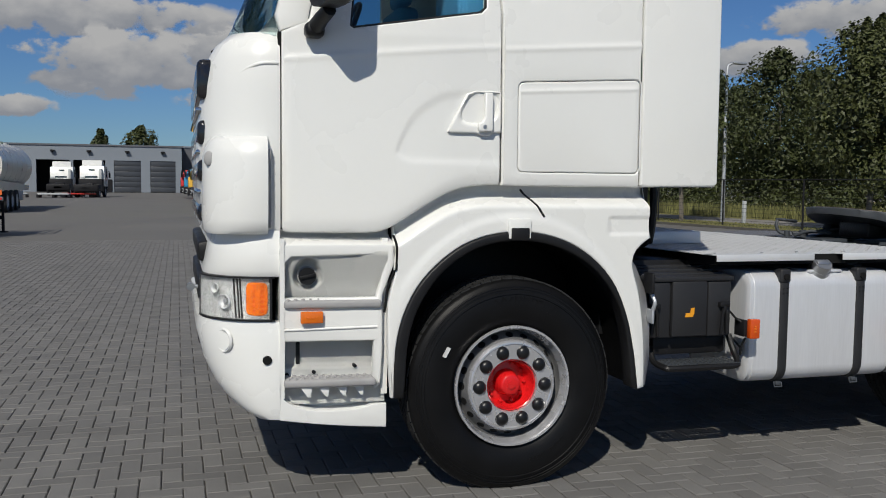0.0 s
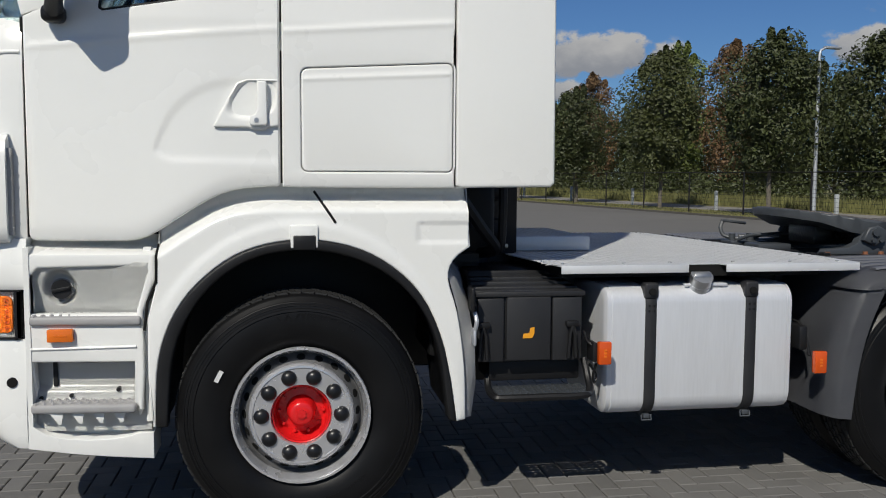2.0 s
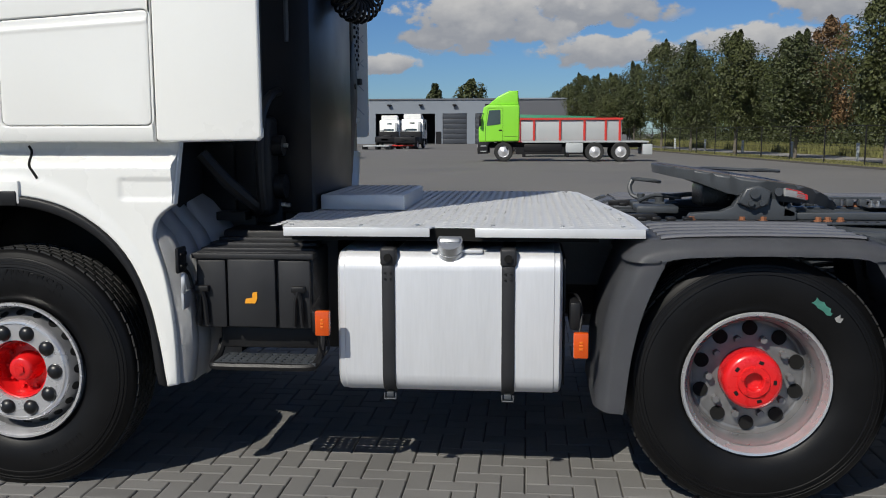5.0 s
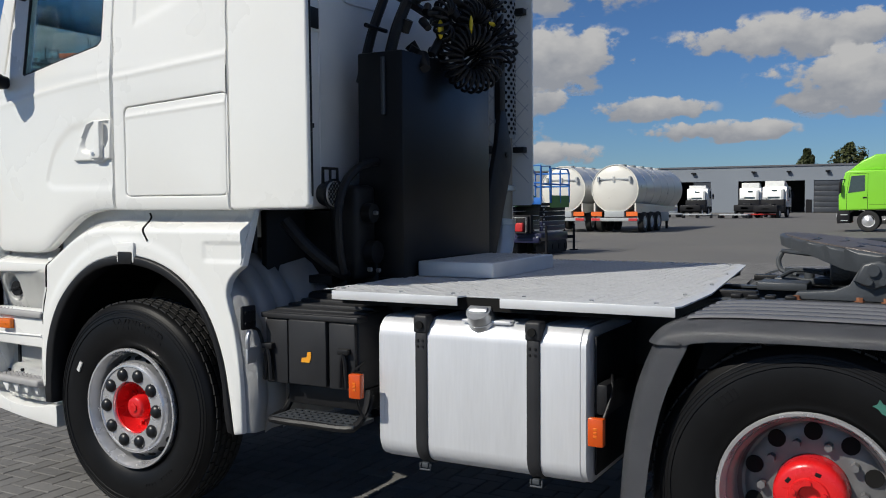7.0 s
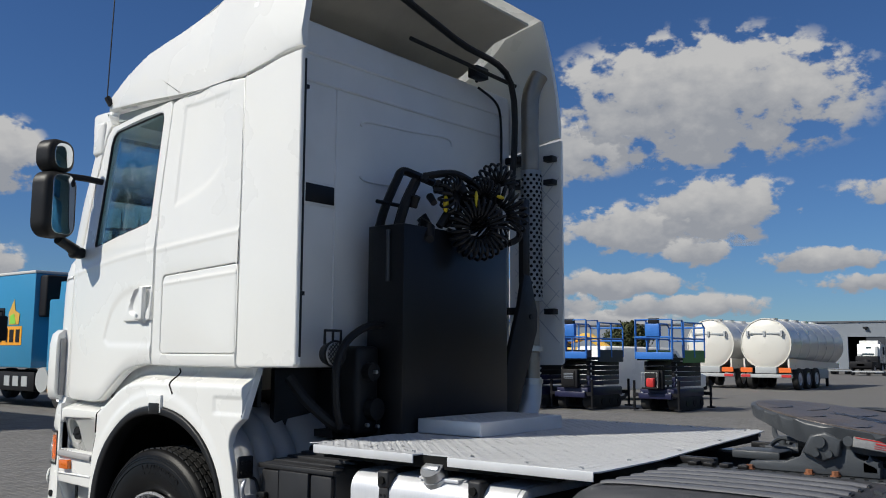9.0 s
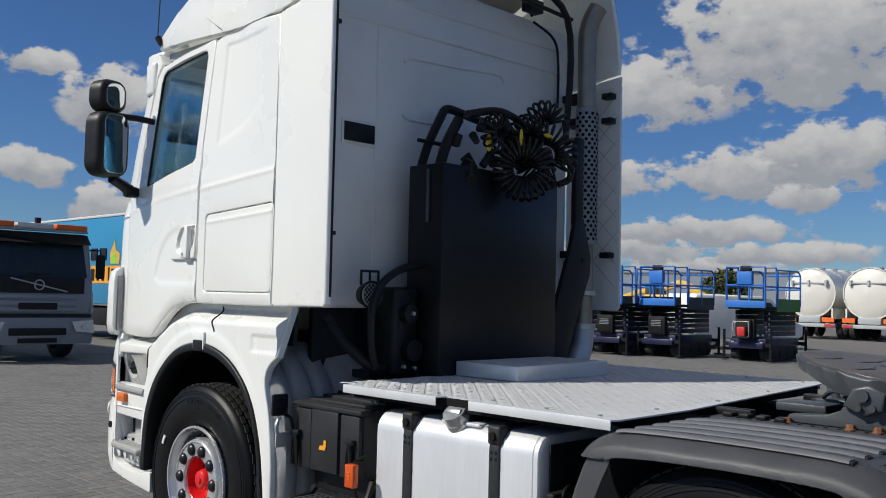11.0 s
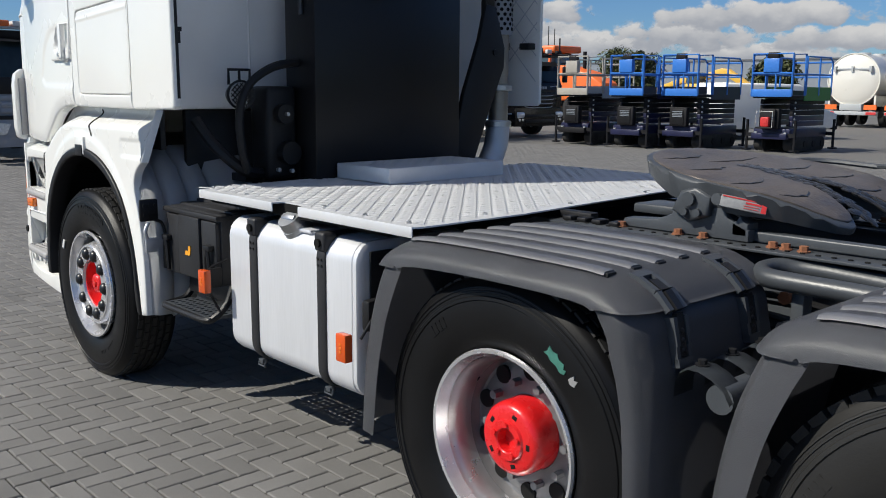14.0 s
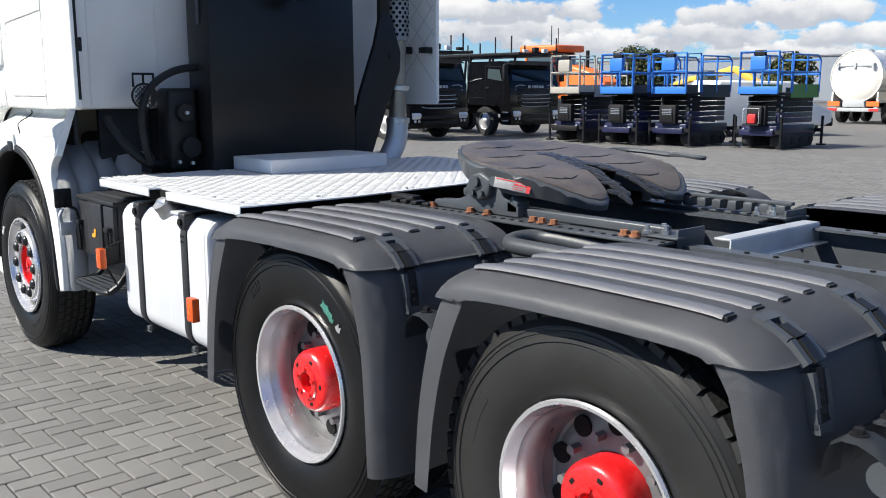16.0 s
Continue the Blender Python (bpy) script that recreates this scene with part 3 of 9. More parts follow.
wrap(bm, [(2.17, -1.37, 0.14, 0.26), (2.24, -1.33, 0.14, 0.26), (2.60, -1.18, 0.15, 0.22), (3.0, -0.98, 0.15, 0.18), (3.12, -0.92, 0.15, 0.02)], xs=-0.90, caps=False)
bmesh.ops.solidify(bm, geom=list(bm.faces), thickness=0.006)
screen = part("windscreen", bm, GLASS, truck, "curved tinted windscreen", angle=50)
screen.visible_shadow = False
bm = bmesh.new()
panel(bm, [(-1.13, 2.20), (-1.01, 2.24), (-0.93, 2.60), (-0.84, 2.95), (-0.78, 3.02), (-0.86, 3.10), (-0.96, 2.98), (-1.08, 2.55), (-1.15, 2.28)], y0=0.03, y1=0.10, bevel=0.012)
lean(bm)
part("a_pillar", bm, WHITE, truck)
bm = bmesh.new()
tube(bm, [(-1.40, 0.95, 2.20), (-1.34, 1.2, 2.27), (-1.30, 1.7, 2.31)], 0.010)
part("wiper", bm, BLACK, truck)
bm = bmesh.new()
box(bm, -0.99, -0.86, 0.13, 0.24, 2.83, 3.06, 0.03, 3)
part("corner_light", bm, WHITE, truck, "white roof corner lamp housing")
bm = bmesh.new()
box(bm, -1.15, -0.92, 0.22, 2.28, 3.0, 3.16, 0.03, 3)
part("sun_visor", bm, WHITE, truck)
bm = bmesh.new()
tube(bm, curve([(-0.80, 0.30, 3.18), (-0.76, 0.28, 3.27), (-0.64, 0.28, 3.34), (-0.50, 0.30, 3.36)]), 0.03)
part("roof_horn", bm, WHITE, truck, "white tubular roof fitting")
bm = bmesh.new()
tube(bm, [(-0.80, 0.14, 3.15), (-0.82, 0.12, 3.2)], 0.02)
tube(bm, [(-0.82, 0.12, 3.2), (-0.78, 0.12, 4.1)], 0.004, seg=5)
part("aerial", bm, BLACK, truck, "thin black aerial")

# mirror
def mirror_shape(w, h, r, depth, c, bevel):
    """A rounded slab that faces rearwards, turned a little towards the cab."""
    bm = bmesh.new()
    panel(bm, rounded(-w / 2, w / 2, -h / 2, h / 2, r, 5), y0=-depth / 2, y1=depth / 2, bevel=bevel, seg=3)
    bmesh.ops.transform(bm, matrix=Matrix.Translation(c) @ Matrix.Rotation(radians(14 + 90), 4, "Z"), verts=bm.verts)
    return bm


mirror = part("mirror", mirror_shape(0.25, 0.41, 0.085, 0.13, (-0.93, -0.125, 2.480), 0.045), BLACK, truck, "black-framed door mirror", angle=60)
part("mirror_glass", mirror_shape(0.17, 0.37, 0.055, 0.01, (-0.867, -0.109, 2.480), 0.002), CHROME, mirror, "reflecting mirror glass")
part("wide_mirror", mirror_shape(0.205, 0.205, 0.075, 0.12, (-0.94, -0.13, 2.785), 0.035), BLACK, mirror, "small black wide-angle mirror", angle=60)
part("wide_mirror_glass", mirror_shape(0.135, 0.155, 0.055, 0.01, (-0.882, -0.116, 2.785), 0.002), CHROME, mirror)
bm = bmesh.new()
tube(bm, [(-0.93, -0.10, 2.67), (-0.86, 0.03, 2.66), (-0.80, 0.15, 2.64)], 0.020)
tube(bm, [(-0.94, -0.12, 2.72), (-0.94, -0.12, 2.62)], 0.022)
part("mirror_arm", bm, BLACK, mirror)
bm = bmesh.new()
box(bm, -1.03, -0.94, 0.02, 0.11, 2.165, 2.235, 0.025, 3)
tube(bm, [(-0.94, -0.09, 2.27), (-0.965, -0.01, 2.24), (-0.98, 0.05, 2.21)], [0.032, 0.034, 0.040], seg=12)
part("mirror_foot", bm, BLACK, mirror)

# seats and wheel, seen through the window
def seat(y):
    bm = bmesh.new()
    box(bm, -0.62, -0.10, y, y + 0.5, 1.95, 2.1, 0.05, 3)
    box(bm, -0.22, -0.06, y + 0.02, y + 0.48, 2.05, 2.66, 0.05, 3)
    box(bm, -0.19, -0.08, y + 0.12, y + 0.38, 2.68, 2.86, 0.04, 3)
    return bm
part("seat", seat(0.30), BLUE_SEAT, truck, "blue covered driver's seat")
part("seat", seat(1.65), BLUE_SEAT, truck, "blue covered passenger seat")
bm = bmesh.new()
tube(bm, [(-0.78 + 0.09 * math.sin(a), 0.55 + 0.22 * math.cos(a), 2.22 + 0.2 * math.sin(a)) for a in [k * math.tau / 20 for k in range(20)]], 0.014, close=True)
part("steering_wheel", bm, BLACK, truck)
bm = bmesh.new()
box(bm, -1.18, -0.95, 0.26, 2.28, 1.7, 2.2, 0.08, 3)
part("dashboard", bm, BLACK, truck)

# lower front: bumper, lamps, steps
bm = bmesh.new()
wrap(bm, [(0.396, -1.225, 0.03, 0.083), (0.400, -1.24, 0.0, 0.098), (0.43, -1.295, -0.01, 0.153), (0.456, -1.33, -0.012, 0.188), (0.50, -1.38, -0.015, 0.238), (0.56, -1.425, -0.015, 0.282), (0.66, -1.474, -0.01, 0.331), (0.80, -1.508, 0.0, 0.366), (0.862, -1.505, 0.01, 0.362)], xs=-1.140, side=0.10, far=2.475)
bumper = part("bumper", bm, WHITE, truck, "white front bumper with rounded corner", angle=50)
bm = bmesh.new()
sill = [(-1.1402, 0.398), (-0.97, 0.372), (-0.80, 0.35), (-0.632, 0.335), (-0.632, 0.452), (-0.70, 0.452), (-0.73, 0.440), (-0.80, 0.430), (-0.90, 0.428), (-1.0, 0.438), (-1.07, 0.458), (-1.115, 0.490), (-1.1402, 0.53)]
panel(bm, sill, y0=0.0895, y1=0.30, bevel=0.004, seg=3, cuts=(("x", -1.05), ("x", -0.95), ("x", -0.85), ("x", -0.75)))
for v in bm.verts:
    # rolls under along its foot
    v.co.y += 0.9 * max(0.0, 0.43 + 0.1 * (-1.14 - v.co.x) - v.co.z) ** 2 * (1 if v.co.y < 0.2 else 0)
part("bumper_sill", bm, WHITE, bumper, angle=50)
bm = bmesh.new()
wrap(bm, [(0.84, -1.47, 0.04, 0.30), (1.08, -1.47, 0.04, 0.30)], xs=-1.16, side=0.10, far=2.475)
part("lamp_recess", bm, BLACK, bumper)
bm = bmesh.new()
wrap(bm, [(1.072, -1.475, 0.015, 0.34), (1.10, -1.47, 0.0, 0.335), (1.20, -1.45, 0.01, 0.31), (1.285, -1.43, 0.03, 0.29)], xs=-1.135, side=0.10, far=2.475)
part("upper_bumper", bm, WHITE, bumper, angle=50)
bm = bmesh.new()
for z, w in ((1.16, 0.10), (0.97, 0.12), (0.74, 0.10)):
    box(bm, -1.495, -1.40, 0.56, 2.02, z - w / 2, z + w / 2, 0.02)
parts("bumper_grille", bm, BLACK, bumper)
bm = bmesh.new()
rod(bm, (-1.53, 0.58, 0.98), (-1.53, 0.62, 0.98), 0.02)
rod(bm, (-1.47, 0.60, 0.98), (-1.54, 0.60, 0.98), 0.01)
part("washer", bm, STEEL, bumper)

bm = bmesh.new()
wrap(bm, [(0.873, -1.474, 0.028, 0.305), (1.062, -1.474, 0.028, 0.305)], xs=-1.19, side=0.10, far=0.8)
for v in bm.verts:
    v.co.y = min(v.co.y, 0.40)
headlight = part("headlight", bm, LENS_REFLECTOR, truck, "clear headlamp with an amber indicator", angle=50)
bm = bmesh.new()
wrap(bm, [(0.868, -1.492, 0.008, 0.33), (1.067, -1.488, 0.008, 0.33)], xs=-1.185, side=0.10, far=0.84, caps=False)
for v in bm.verts:
    v.co.y = min(v.co.y, 0.43)
bmesh.ops.solidify(bm, geom=list(bm.faces), thickness=0.003)
lens = part("lens", bm, LENS, headlight, "clear curved lens", angle=50)
lens.visible_shadow = False
bm = bmesh.new()
panel(bm, rounded(-1.290, -1.192, 0.890, 1.045, 0.026), y0=0.112, y1=0.16, bevel=0.004, cuts=(("x", -1.24),))
for v in bm.verts:
    v.co.y += 0.9 * (-1.18 - v.co.x) ** 1.4
indicator = part("indicator", bm, ORANGE, headlight, "amber turn indicator")
bm = bmesh.new()
for j in range(6):
    for x, w in ((-1.214, 0.011), (-1.252, 0.006)):
        y = 0.1105 + 0.9 * (-1.18 - x) ** 1.4
        box(bm, x - w, x + w, y, y + 0.008, 0.904 + 0.023 * j, 0.918 + 0.023 * j, 0.002)
parts("indicator_facet", bm, AMBER_DARK, indicator)
bm = bmesh.new()
box(bm, -1.183, -1.173, 0.104, 0.15, 0.862, 1.072)
for x in (-1.305, -1.317, -1.332):
    y = 0.121 + 0.9 * max(0.0, -1.20 - x) ** 1.4
    rod(bm, (x, y, 0.876), (x - 0.010, y + 0.004, 1.060), 0.0045, seg=6)
parts("bezel", bm, BLACK, headlight)
for z in (0.864, 1.064):
    bm = bmesh.new()
    wrap(bm, [(z, -1.494, 0.004, 0.334), (z + 0.007, -1.494, 0.004, 0.334)], xs=-1.180, side=0.10, far=0.84)
    for v in bm.verts:
        v.co.y = min(v.co.y, 0.43)
    part("bezel", bm, BLACK, headlight)
for x, y, z, r in ((-1.385, 0.196, 0.952, 0.036), (-1.425, 0.240, 1.012, 0.024)):
    bm = bmesh.new()
    turn = Matrix.Translation((x, y, z)) @ Matrix.Rotation(radians(-48), 4, "Z")
    lathe(bm, [(r, 0.0), (r * 0.92, -0.005), (r * 0.84, 0.0), (r * 0.62, 0.012), (r * 0.3, 0.018), (0.0005, 0.020)], 24)
    bmesh.ops.transform(bm, matrix=turn, verts=bm.verts)
    bowl = part("bulb_bowl", bm, LENS_REFLECTOR, headlight)
    bm = bmesh.new()
    bmesh.ops.create_uvsphere(bm, u_segments=12, v_segments=8, radius=r * 0.34, matrix=turn @ Matrix.Translation((0, 0.012, 0)))
    part("bulb", bm, STEEL, bowl)
FOG = Matrix.Translation((-1.386, 0.196, 0.768)) @ Matrix.Rotation(radians(-58), 4, "Z")
bm = bmesh.new()
lathe(bm, [(0.0005, 0.012), (0.030, 0.009), (0.046, 0.0), (0.046, 0.03)], 28)
bmesh.ops.transform(bm, matrix=FOG, verts=bm.verts)
fog = part("fog_light", bm, STEEL, truck, "round clear fog lamp in the bumper")
bm = bmesh.new()
lathe(bm, [(0.046, 0.004), (0.048, -0.006), (0.053, -0.007), (0.058, 0.004)], 28)
bmesh.ops.transform(bm, matrix=FOG, verts=bm.verts)
part("lamp_rim", bm, WHITE, fog)
bm = bmesh.new()
rod(bm, (-1.197, 0.089, 0.685), (-1.197, 0.15, 0.685), 0.021, seg=20)
part("tow_hole", bm, SEAM, bumper, "round black hole in the bumper side")

# step well between bumper and wheel
bm = bmesh.new()
frame_out = [(-1.136, 1.31), (-0.612, 1.31), (-0.606, 1.13), (-0.66, 0.98), (-0.66, 0.72), (-0.668, 0.56), (-0.70, 0.49), (-1.136, 0.49)]
upper = [(-1.118, 1.13), (-1.085, 1.162), (-0.66, 1.175), (-0.64, 1.15), (-0.69, 0.97), (-1.118, 0.97)]
lower = [(-1.112, 0.765), (-0.70, 0.765), (-0.702, 0.60), (-0.705, 0.505), (-1.112, 0.505)]
panel(bm, frame_out, [upper, lower], 0.05, 0.10, bevel=0.012, seg=3, cuts=tuple(("z", 1.21 + 0.008 * k) for k in range(8)))
tube(bm, [(-1.12, 0.049, 0.822), (-0.69, 0.049, 0.832)], 0.006)
for v in bm.verts:
    v.co.y += max(0, (-0.62 - v.co.x) / 0.5) * 0.045 + 0.12 * ease(1.215, 1.265, v.co.z) + (0.09 if v.co.z < 0.52 else 0.0)
well = part("step_well", bm, WHITE, truck, "white entry step surround", angle=50)
bm = bmesh.new()
for x0, x1 in ((-1.14, -1.118), (-0.66, -0.63)):
    box(bm, x0, x1, 0.09, 0.31, 0.5, 1.25)
box(bm, -1.13, -0.64, 0.10, 0.31, 1.19, 1.22)
parts("well_lining", bm, WHITE, well)
CUP = (-1.005, 1.068)


def lining(x, z):
    """Hollow back of the upper step with a cup round the filler; a plain back and a ledge below."""
    shift = max(0.0, (-0.62 - x) / 0.5) * 0.045
    if z > 0.80:
        d = math.hypot(x - CUP[0], (z - CUP[1]) * (0.75 if z > CUP[1] else 1.0))
        return 0.066 + shift + 0.30 * max(0.0, 1.172 - z) - 0.02 * ease(-0.80, -0.66, x) + 0.045 * (1 - ease(0.050, 0.072, d))
    return 0.150 + shift - 0.030 * ease(0.645, 0.625, z) - 0.02 * ease(0.62, 0.55, z)


for name, z0, z1, n in (("well_back", 0.955, 1.19, 32), ("well_back", 0.46, 0.775, 36)):
    bm = bmesh.new()
    grid = [[bm.verts.new((x, lining(x, z), z)) for x in steps(-1.125, -0.64, 56)] for z in steps(z0, z1, n)]
    for a, b in zip(grid, grid[1:]):
        for k in range(len(a) - 1):
            bm.faces.new((a[k], a[k + 1], b[k + 1], b[k]))
    bmesh.ops.solidify(bm, geom=list(bm.faces), thickness=-0.008)
    part(name, bm, WHITE, well, angle=60)
bm = bmesh.new()
rod(bm, (CUP[0], 0.200, CUP[1]), (CUP[0], 0.160, CUP[1]), 0.048, 0.046, seg=28)
part("filler_cup", bm, STEP_GREY, well)
bm = bmesh.new()
rod(bm, (CUP[0], 0.165, CUP[1]), (CUP[0], 0.142, CUP[1]), 0.041, seg=28)
box(bm, CUP[0] - 0.036, CUP[0] + 0.036, 0.132, 0.146, CUP[1] - 0.007, CUP[1] + 0.007, 0.003, m=Matrix.Translation((CUP[0], 0, CUP[1])) @ Matrix.Rotation(radians(-12), 4, "Y") @ Matrix.Translation((-CUP[0], 0, -CUP[1])))
part("filler_cap", bm, BLACK, well, "black round filler cap")
bm = bmesh.new()
box(bm, -1.055, -1.037, 0.178, 0.194, 0.645, 0.77)
for x, y, z in ((-1.10, 0.148, 0.60), (-0.975, 0.138, 0.61), (-0.78, 0.125, 0.634)):
    rod(bm, (x, y, z), (x, y + 0.03, z), 0.009)
parts("well_fitting", bm, BLACK, well)


def tread_step(z, x0, x1, y0, parent):
    bm = bmesh.new()
    box(bm, x0, x1, y0, 0.20, z - 0.040, z, 0.014, 3)
    for v in bm.verts:
        if v.co.y < 0.15:
            v.co.y += max(0, (-0.62 - v.co.x) / 0.5) * 0.045
    for i in range(int((x1 - x0) / 0.035)):
        for j in range(4):
            x, y = x0 + 0.02 + i * 0.035 + (j % 2) * 0.017, y0 + 0.060 + j * 0.034
            if x < x1 - 0.015:
                bmesh.ops.create_cone(bm, cap_ends=True, segments=4, radius1=0.014, radius2=0.006, depth=0.008, matrix=Matrix.Translation((x, y, z + 0.003)))
    return part("step", bm, STEP_GREY, parent, "grey studded plastic step tread")


tread_step(0.962, -1.122, -0.668, 0.030, truck)
tread_step(0.592, -1.122, -0.695, 0.018, truck)
bm = bmesh.new()
for k in range(4):
    x = -1.02 + k * 0.083
    panel(bm, [(x - 0.03, 0.556), (x + 0.028, 0.556), (x + 0.020, 0.505), (x + 0.008, 0.505)], y0=0.068, y1=0.080, bevel=0.002)
parts("step_bracket", bm, WHITE, truck)
bm = bmesh.new()
box(bm, -1.12, -0.70, 0.20, 0.24, 0.40, 0.57)
part("step_back", bm, WHITE, truck)


def marker(x, z, y, name="marker_light", wide=0.0, label="amber side marker lamp"):
    bm = bmesh.new()
    w, h = (0.104, 0.054) if wide else (0.06, 0.105)
    box(bm, x - w / 2, x + w / 2, y, y + 0.035, z - h / 2, z + h / 2, 0.006)
    m = part(name, bm, AMBER_DARK if not wide else ORANGE, truck, label)
    bm = bmesh.new()
    for k in range(3):
        dx, dz = (k - 1) * 0.02 * (1 if wide else 0), (k - 1) * 0.014 * (0 if wide else 1)
        box(bm, x + dx - 0.007, x + dx + 0.007, y - 0.002, y + 0.004, z + dz - 0.005, z + dz + 0.005, 0.001)
    part("reflex_dot", bm, ORANGE, m)
    return m


marker(-0.995, 0.883, 0.052, wide=1)
marker(1.36, 0.755, 0.0)
marker(2.425, 0.685, -0.015)

# front wheel arch
arch_top = [(x, z + 0.03) for x, z in door_foot if x > -0.607] + [(-0.05, 1.538)]
arch_out = [(-0.640, 0.70), (-0.640, 0.95), (-0.622, 1.02), (-0.606, 1.08)] + arch_top + [(0.735, 1.538), (0.735, 1.245)] + flat_curve([(0.735, 1.245), (0.66, 1.185), (0.638, 1.10), (0.68, 0.95), (0.712, 0.72), (0.720, 0.47)], 3)[1:] + [(0.672, 0.462)]
arc_r = flat_curve([(0.655, 0.60), (0.62, 0.80), (0.545, 0.99), (0.44, 1.12), (0.30, 1.215), (0.15, 1.265), (0.0, 1.28), (-0.15, 1.262), (-0.28, 1.215), (-0.40, 1.13), (-0.50, 1.02), (-0.57, 0.88), (-0.605, 0.72), (-0.612, 0.49)], 3)


def fender_relief(x, z):
    """Rolled flare round the arch, the field behind it, the shoulder under the cab and a pressed panel."""
    d = (math.hypot(x / 0.64, (z - 0.52) / 0.76) - 1) * 0.70
    y = 0.009 * ease(0.050, 0.095, d)
    y += 0.105 * ease(-0.110, -0.030, z - along(door_foot, x))
    swage = min(x - 0.50, z - 1.262, 1.352 - z)
    return y + 0.007 * ease(-0.004, 0.008, swage)


bm = bmesh.new()
skin(bm, [(-0.624, 0.49)] + arch_out + arc_r, (), 0.019, 0.06, 0.007, fender_relief, steps(-0.59, 0.48, 64) + steps(0.49, 0.72, 20), steps(1.02, 1.48, 44) + [1.51])
fender = part("front_fender", bm, WHITE, truck, "white front wheel arch panel", angle=50)
bm = bmesh.new()
inner = flat_curve([(0.640, 0.475), (0.612, 0.70), (0.565, 0.88), (0.49, 1.01), (0.39, 1.11), (0.27, 1.18), (0.14, 1.222), (0.0, 1.236), (-0.14, 1.22), (-0.26, 1.175), (-0.37, 1.095), (-0.455, 0.99), (-0.52, 0.86), (-0.552, 0.70), (-0.565, 0.49)], 3)
panel(bm, [(0.678, 0.462)] + arc_r + inner[::-1], y0=0.008, y1=0.10, bevel=0.010, seg=2)
part("arch_trim", bm, BLACK, fender, "black rubber wheel-arch trim", angle=50)
bm = bmesh.new()
rows_y = (0.09, 0.62)
ra = [[bm.verts.new((x * 1.02, y, z + 0.01)) for x, z in inner] for y in rows_y]
for k in range(len(inner) - 1):
    bm.faces.new((ra[0][k], ra[0][k + 1], ra[1][k + 1], ra[1][k]))
bmesh.ops.solidify(bm, geom=list(bm.faces), thickness=0.012)
part("arch_liner", bm, BLACK, fender, "black plastic wheel-arch liner")
bm = bmesh.new()
box(bm, -0.048, 0.070, 0.004, 0.08, 1.245, 1.345, 0.008)
part("arch_clip", bm, WHITE, fender)
bm = bmesh.new()
box(bm, -0.035, 0.060, -0.002, 0.06, 1.238, 1.30, 0.006)
part("arch_joint", bm, BLACK, fender)
bm = bmesh.new()
for line in (((0.055, 1.487), (0.145, 1.352)), ((-0.598, 1.26), (-0.602, 1.10))):
    (xa, za), (xb, zb) = line
    tube(bm, [Vector((x, 0.020 + fender_relief(x, z), z)) for x, z in [(xa + (xb - xa) * k / 14, za + (zb - za) * k / 14) for k in range(15)]], 0.006)
tube(bm, [(-0.606, 0.04, 1.10), (-0.64, 0.045, 1.02), (-0.655, 0.045, 0.9)], 0.006)
parts("fender_gap", bm, SEAM, fender)
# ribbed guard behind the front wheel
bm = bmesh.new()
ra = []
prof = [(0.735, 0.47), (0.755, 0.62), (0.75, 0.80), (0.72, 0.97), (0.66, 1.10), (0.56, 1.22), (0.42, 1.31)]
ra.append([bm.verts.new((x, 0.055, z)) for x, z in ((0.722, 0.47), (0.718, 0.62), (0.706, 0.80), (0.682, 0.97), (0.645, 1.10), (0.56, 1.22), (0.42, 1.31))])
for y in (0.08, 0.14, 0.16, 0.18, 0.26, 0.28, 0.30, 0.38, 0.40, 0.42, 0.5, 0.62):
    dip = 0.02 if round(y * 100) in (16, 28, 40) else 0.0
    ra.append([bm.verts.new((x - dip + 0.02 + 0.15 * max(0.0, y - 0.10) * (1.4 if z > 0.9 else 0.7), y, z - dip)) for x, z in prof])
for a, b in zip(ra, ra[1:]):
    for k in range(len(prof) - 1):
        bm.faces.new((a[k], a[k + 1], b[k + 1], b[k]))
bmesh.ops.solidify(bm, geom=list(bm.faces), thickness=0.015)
guard = part("rear_guard", bm, SHADED_WHITE, fender, "white ribbed splash guard with shade in its colour", angle=60)
bm = bmesh.new()
box(bm, 0.738, 0.756, 0.002, 0.098, 0.955, 1.065, 0.010)
for i in range(2):
    for j in range(3):
        rod(bm, (0.75, 0.022 + j * 0.028, 0.985 + i * 0.05), (0.762, 0.022 + j * 0.028, 0.985 + i * 0.05), 0.008)
tube(bm, curve([(0.748, 0.08, 0.96), (0.752, 0.115, 0.94), (0.765, 0.125, 0.88)]), 0.008)
part("grip_plate", bm, BLACK, fender, "small black studded plate")
bm = bmesh.new()
box(bm, 0.752, 0.766, 0.020, 0.110, 0.80, 0.875, 0.006)
tube(bm, curve([(0.760, 0.03, 0.87), (0.766, 0.02, 0.91), (0.760, 0.04, 0.95)]), 0.010)
part("hinge_plate", bm, GALV, fender, "bare steel hinge plate")


# the cab stands a little proud of the chassis side
for ob in truck.children:
    ob.location.y -= 0.022


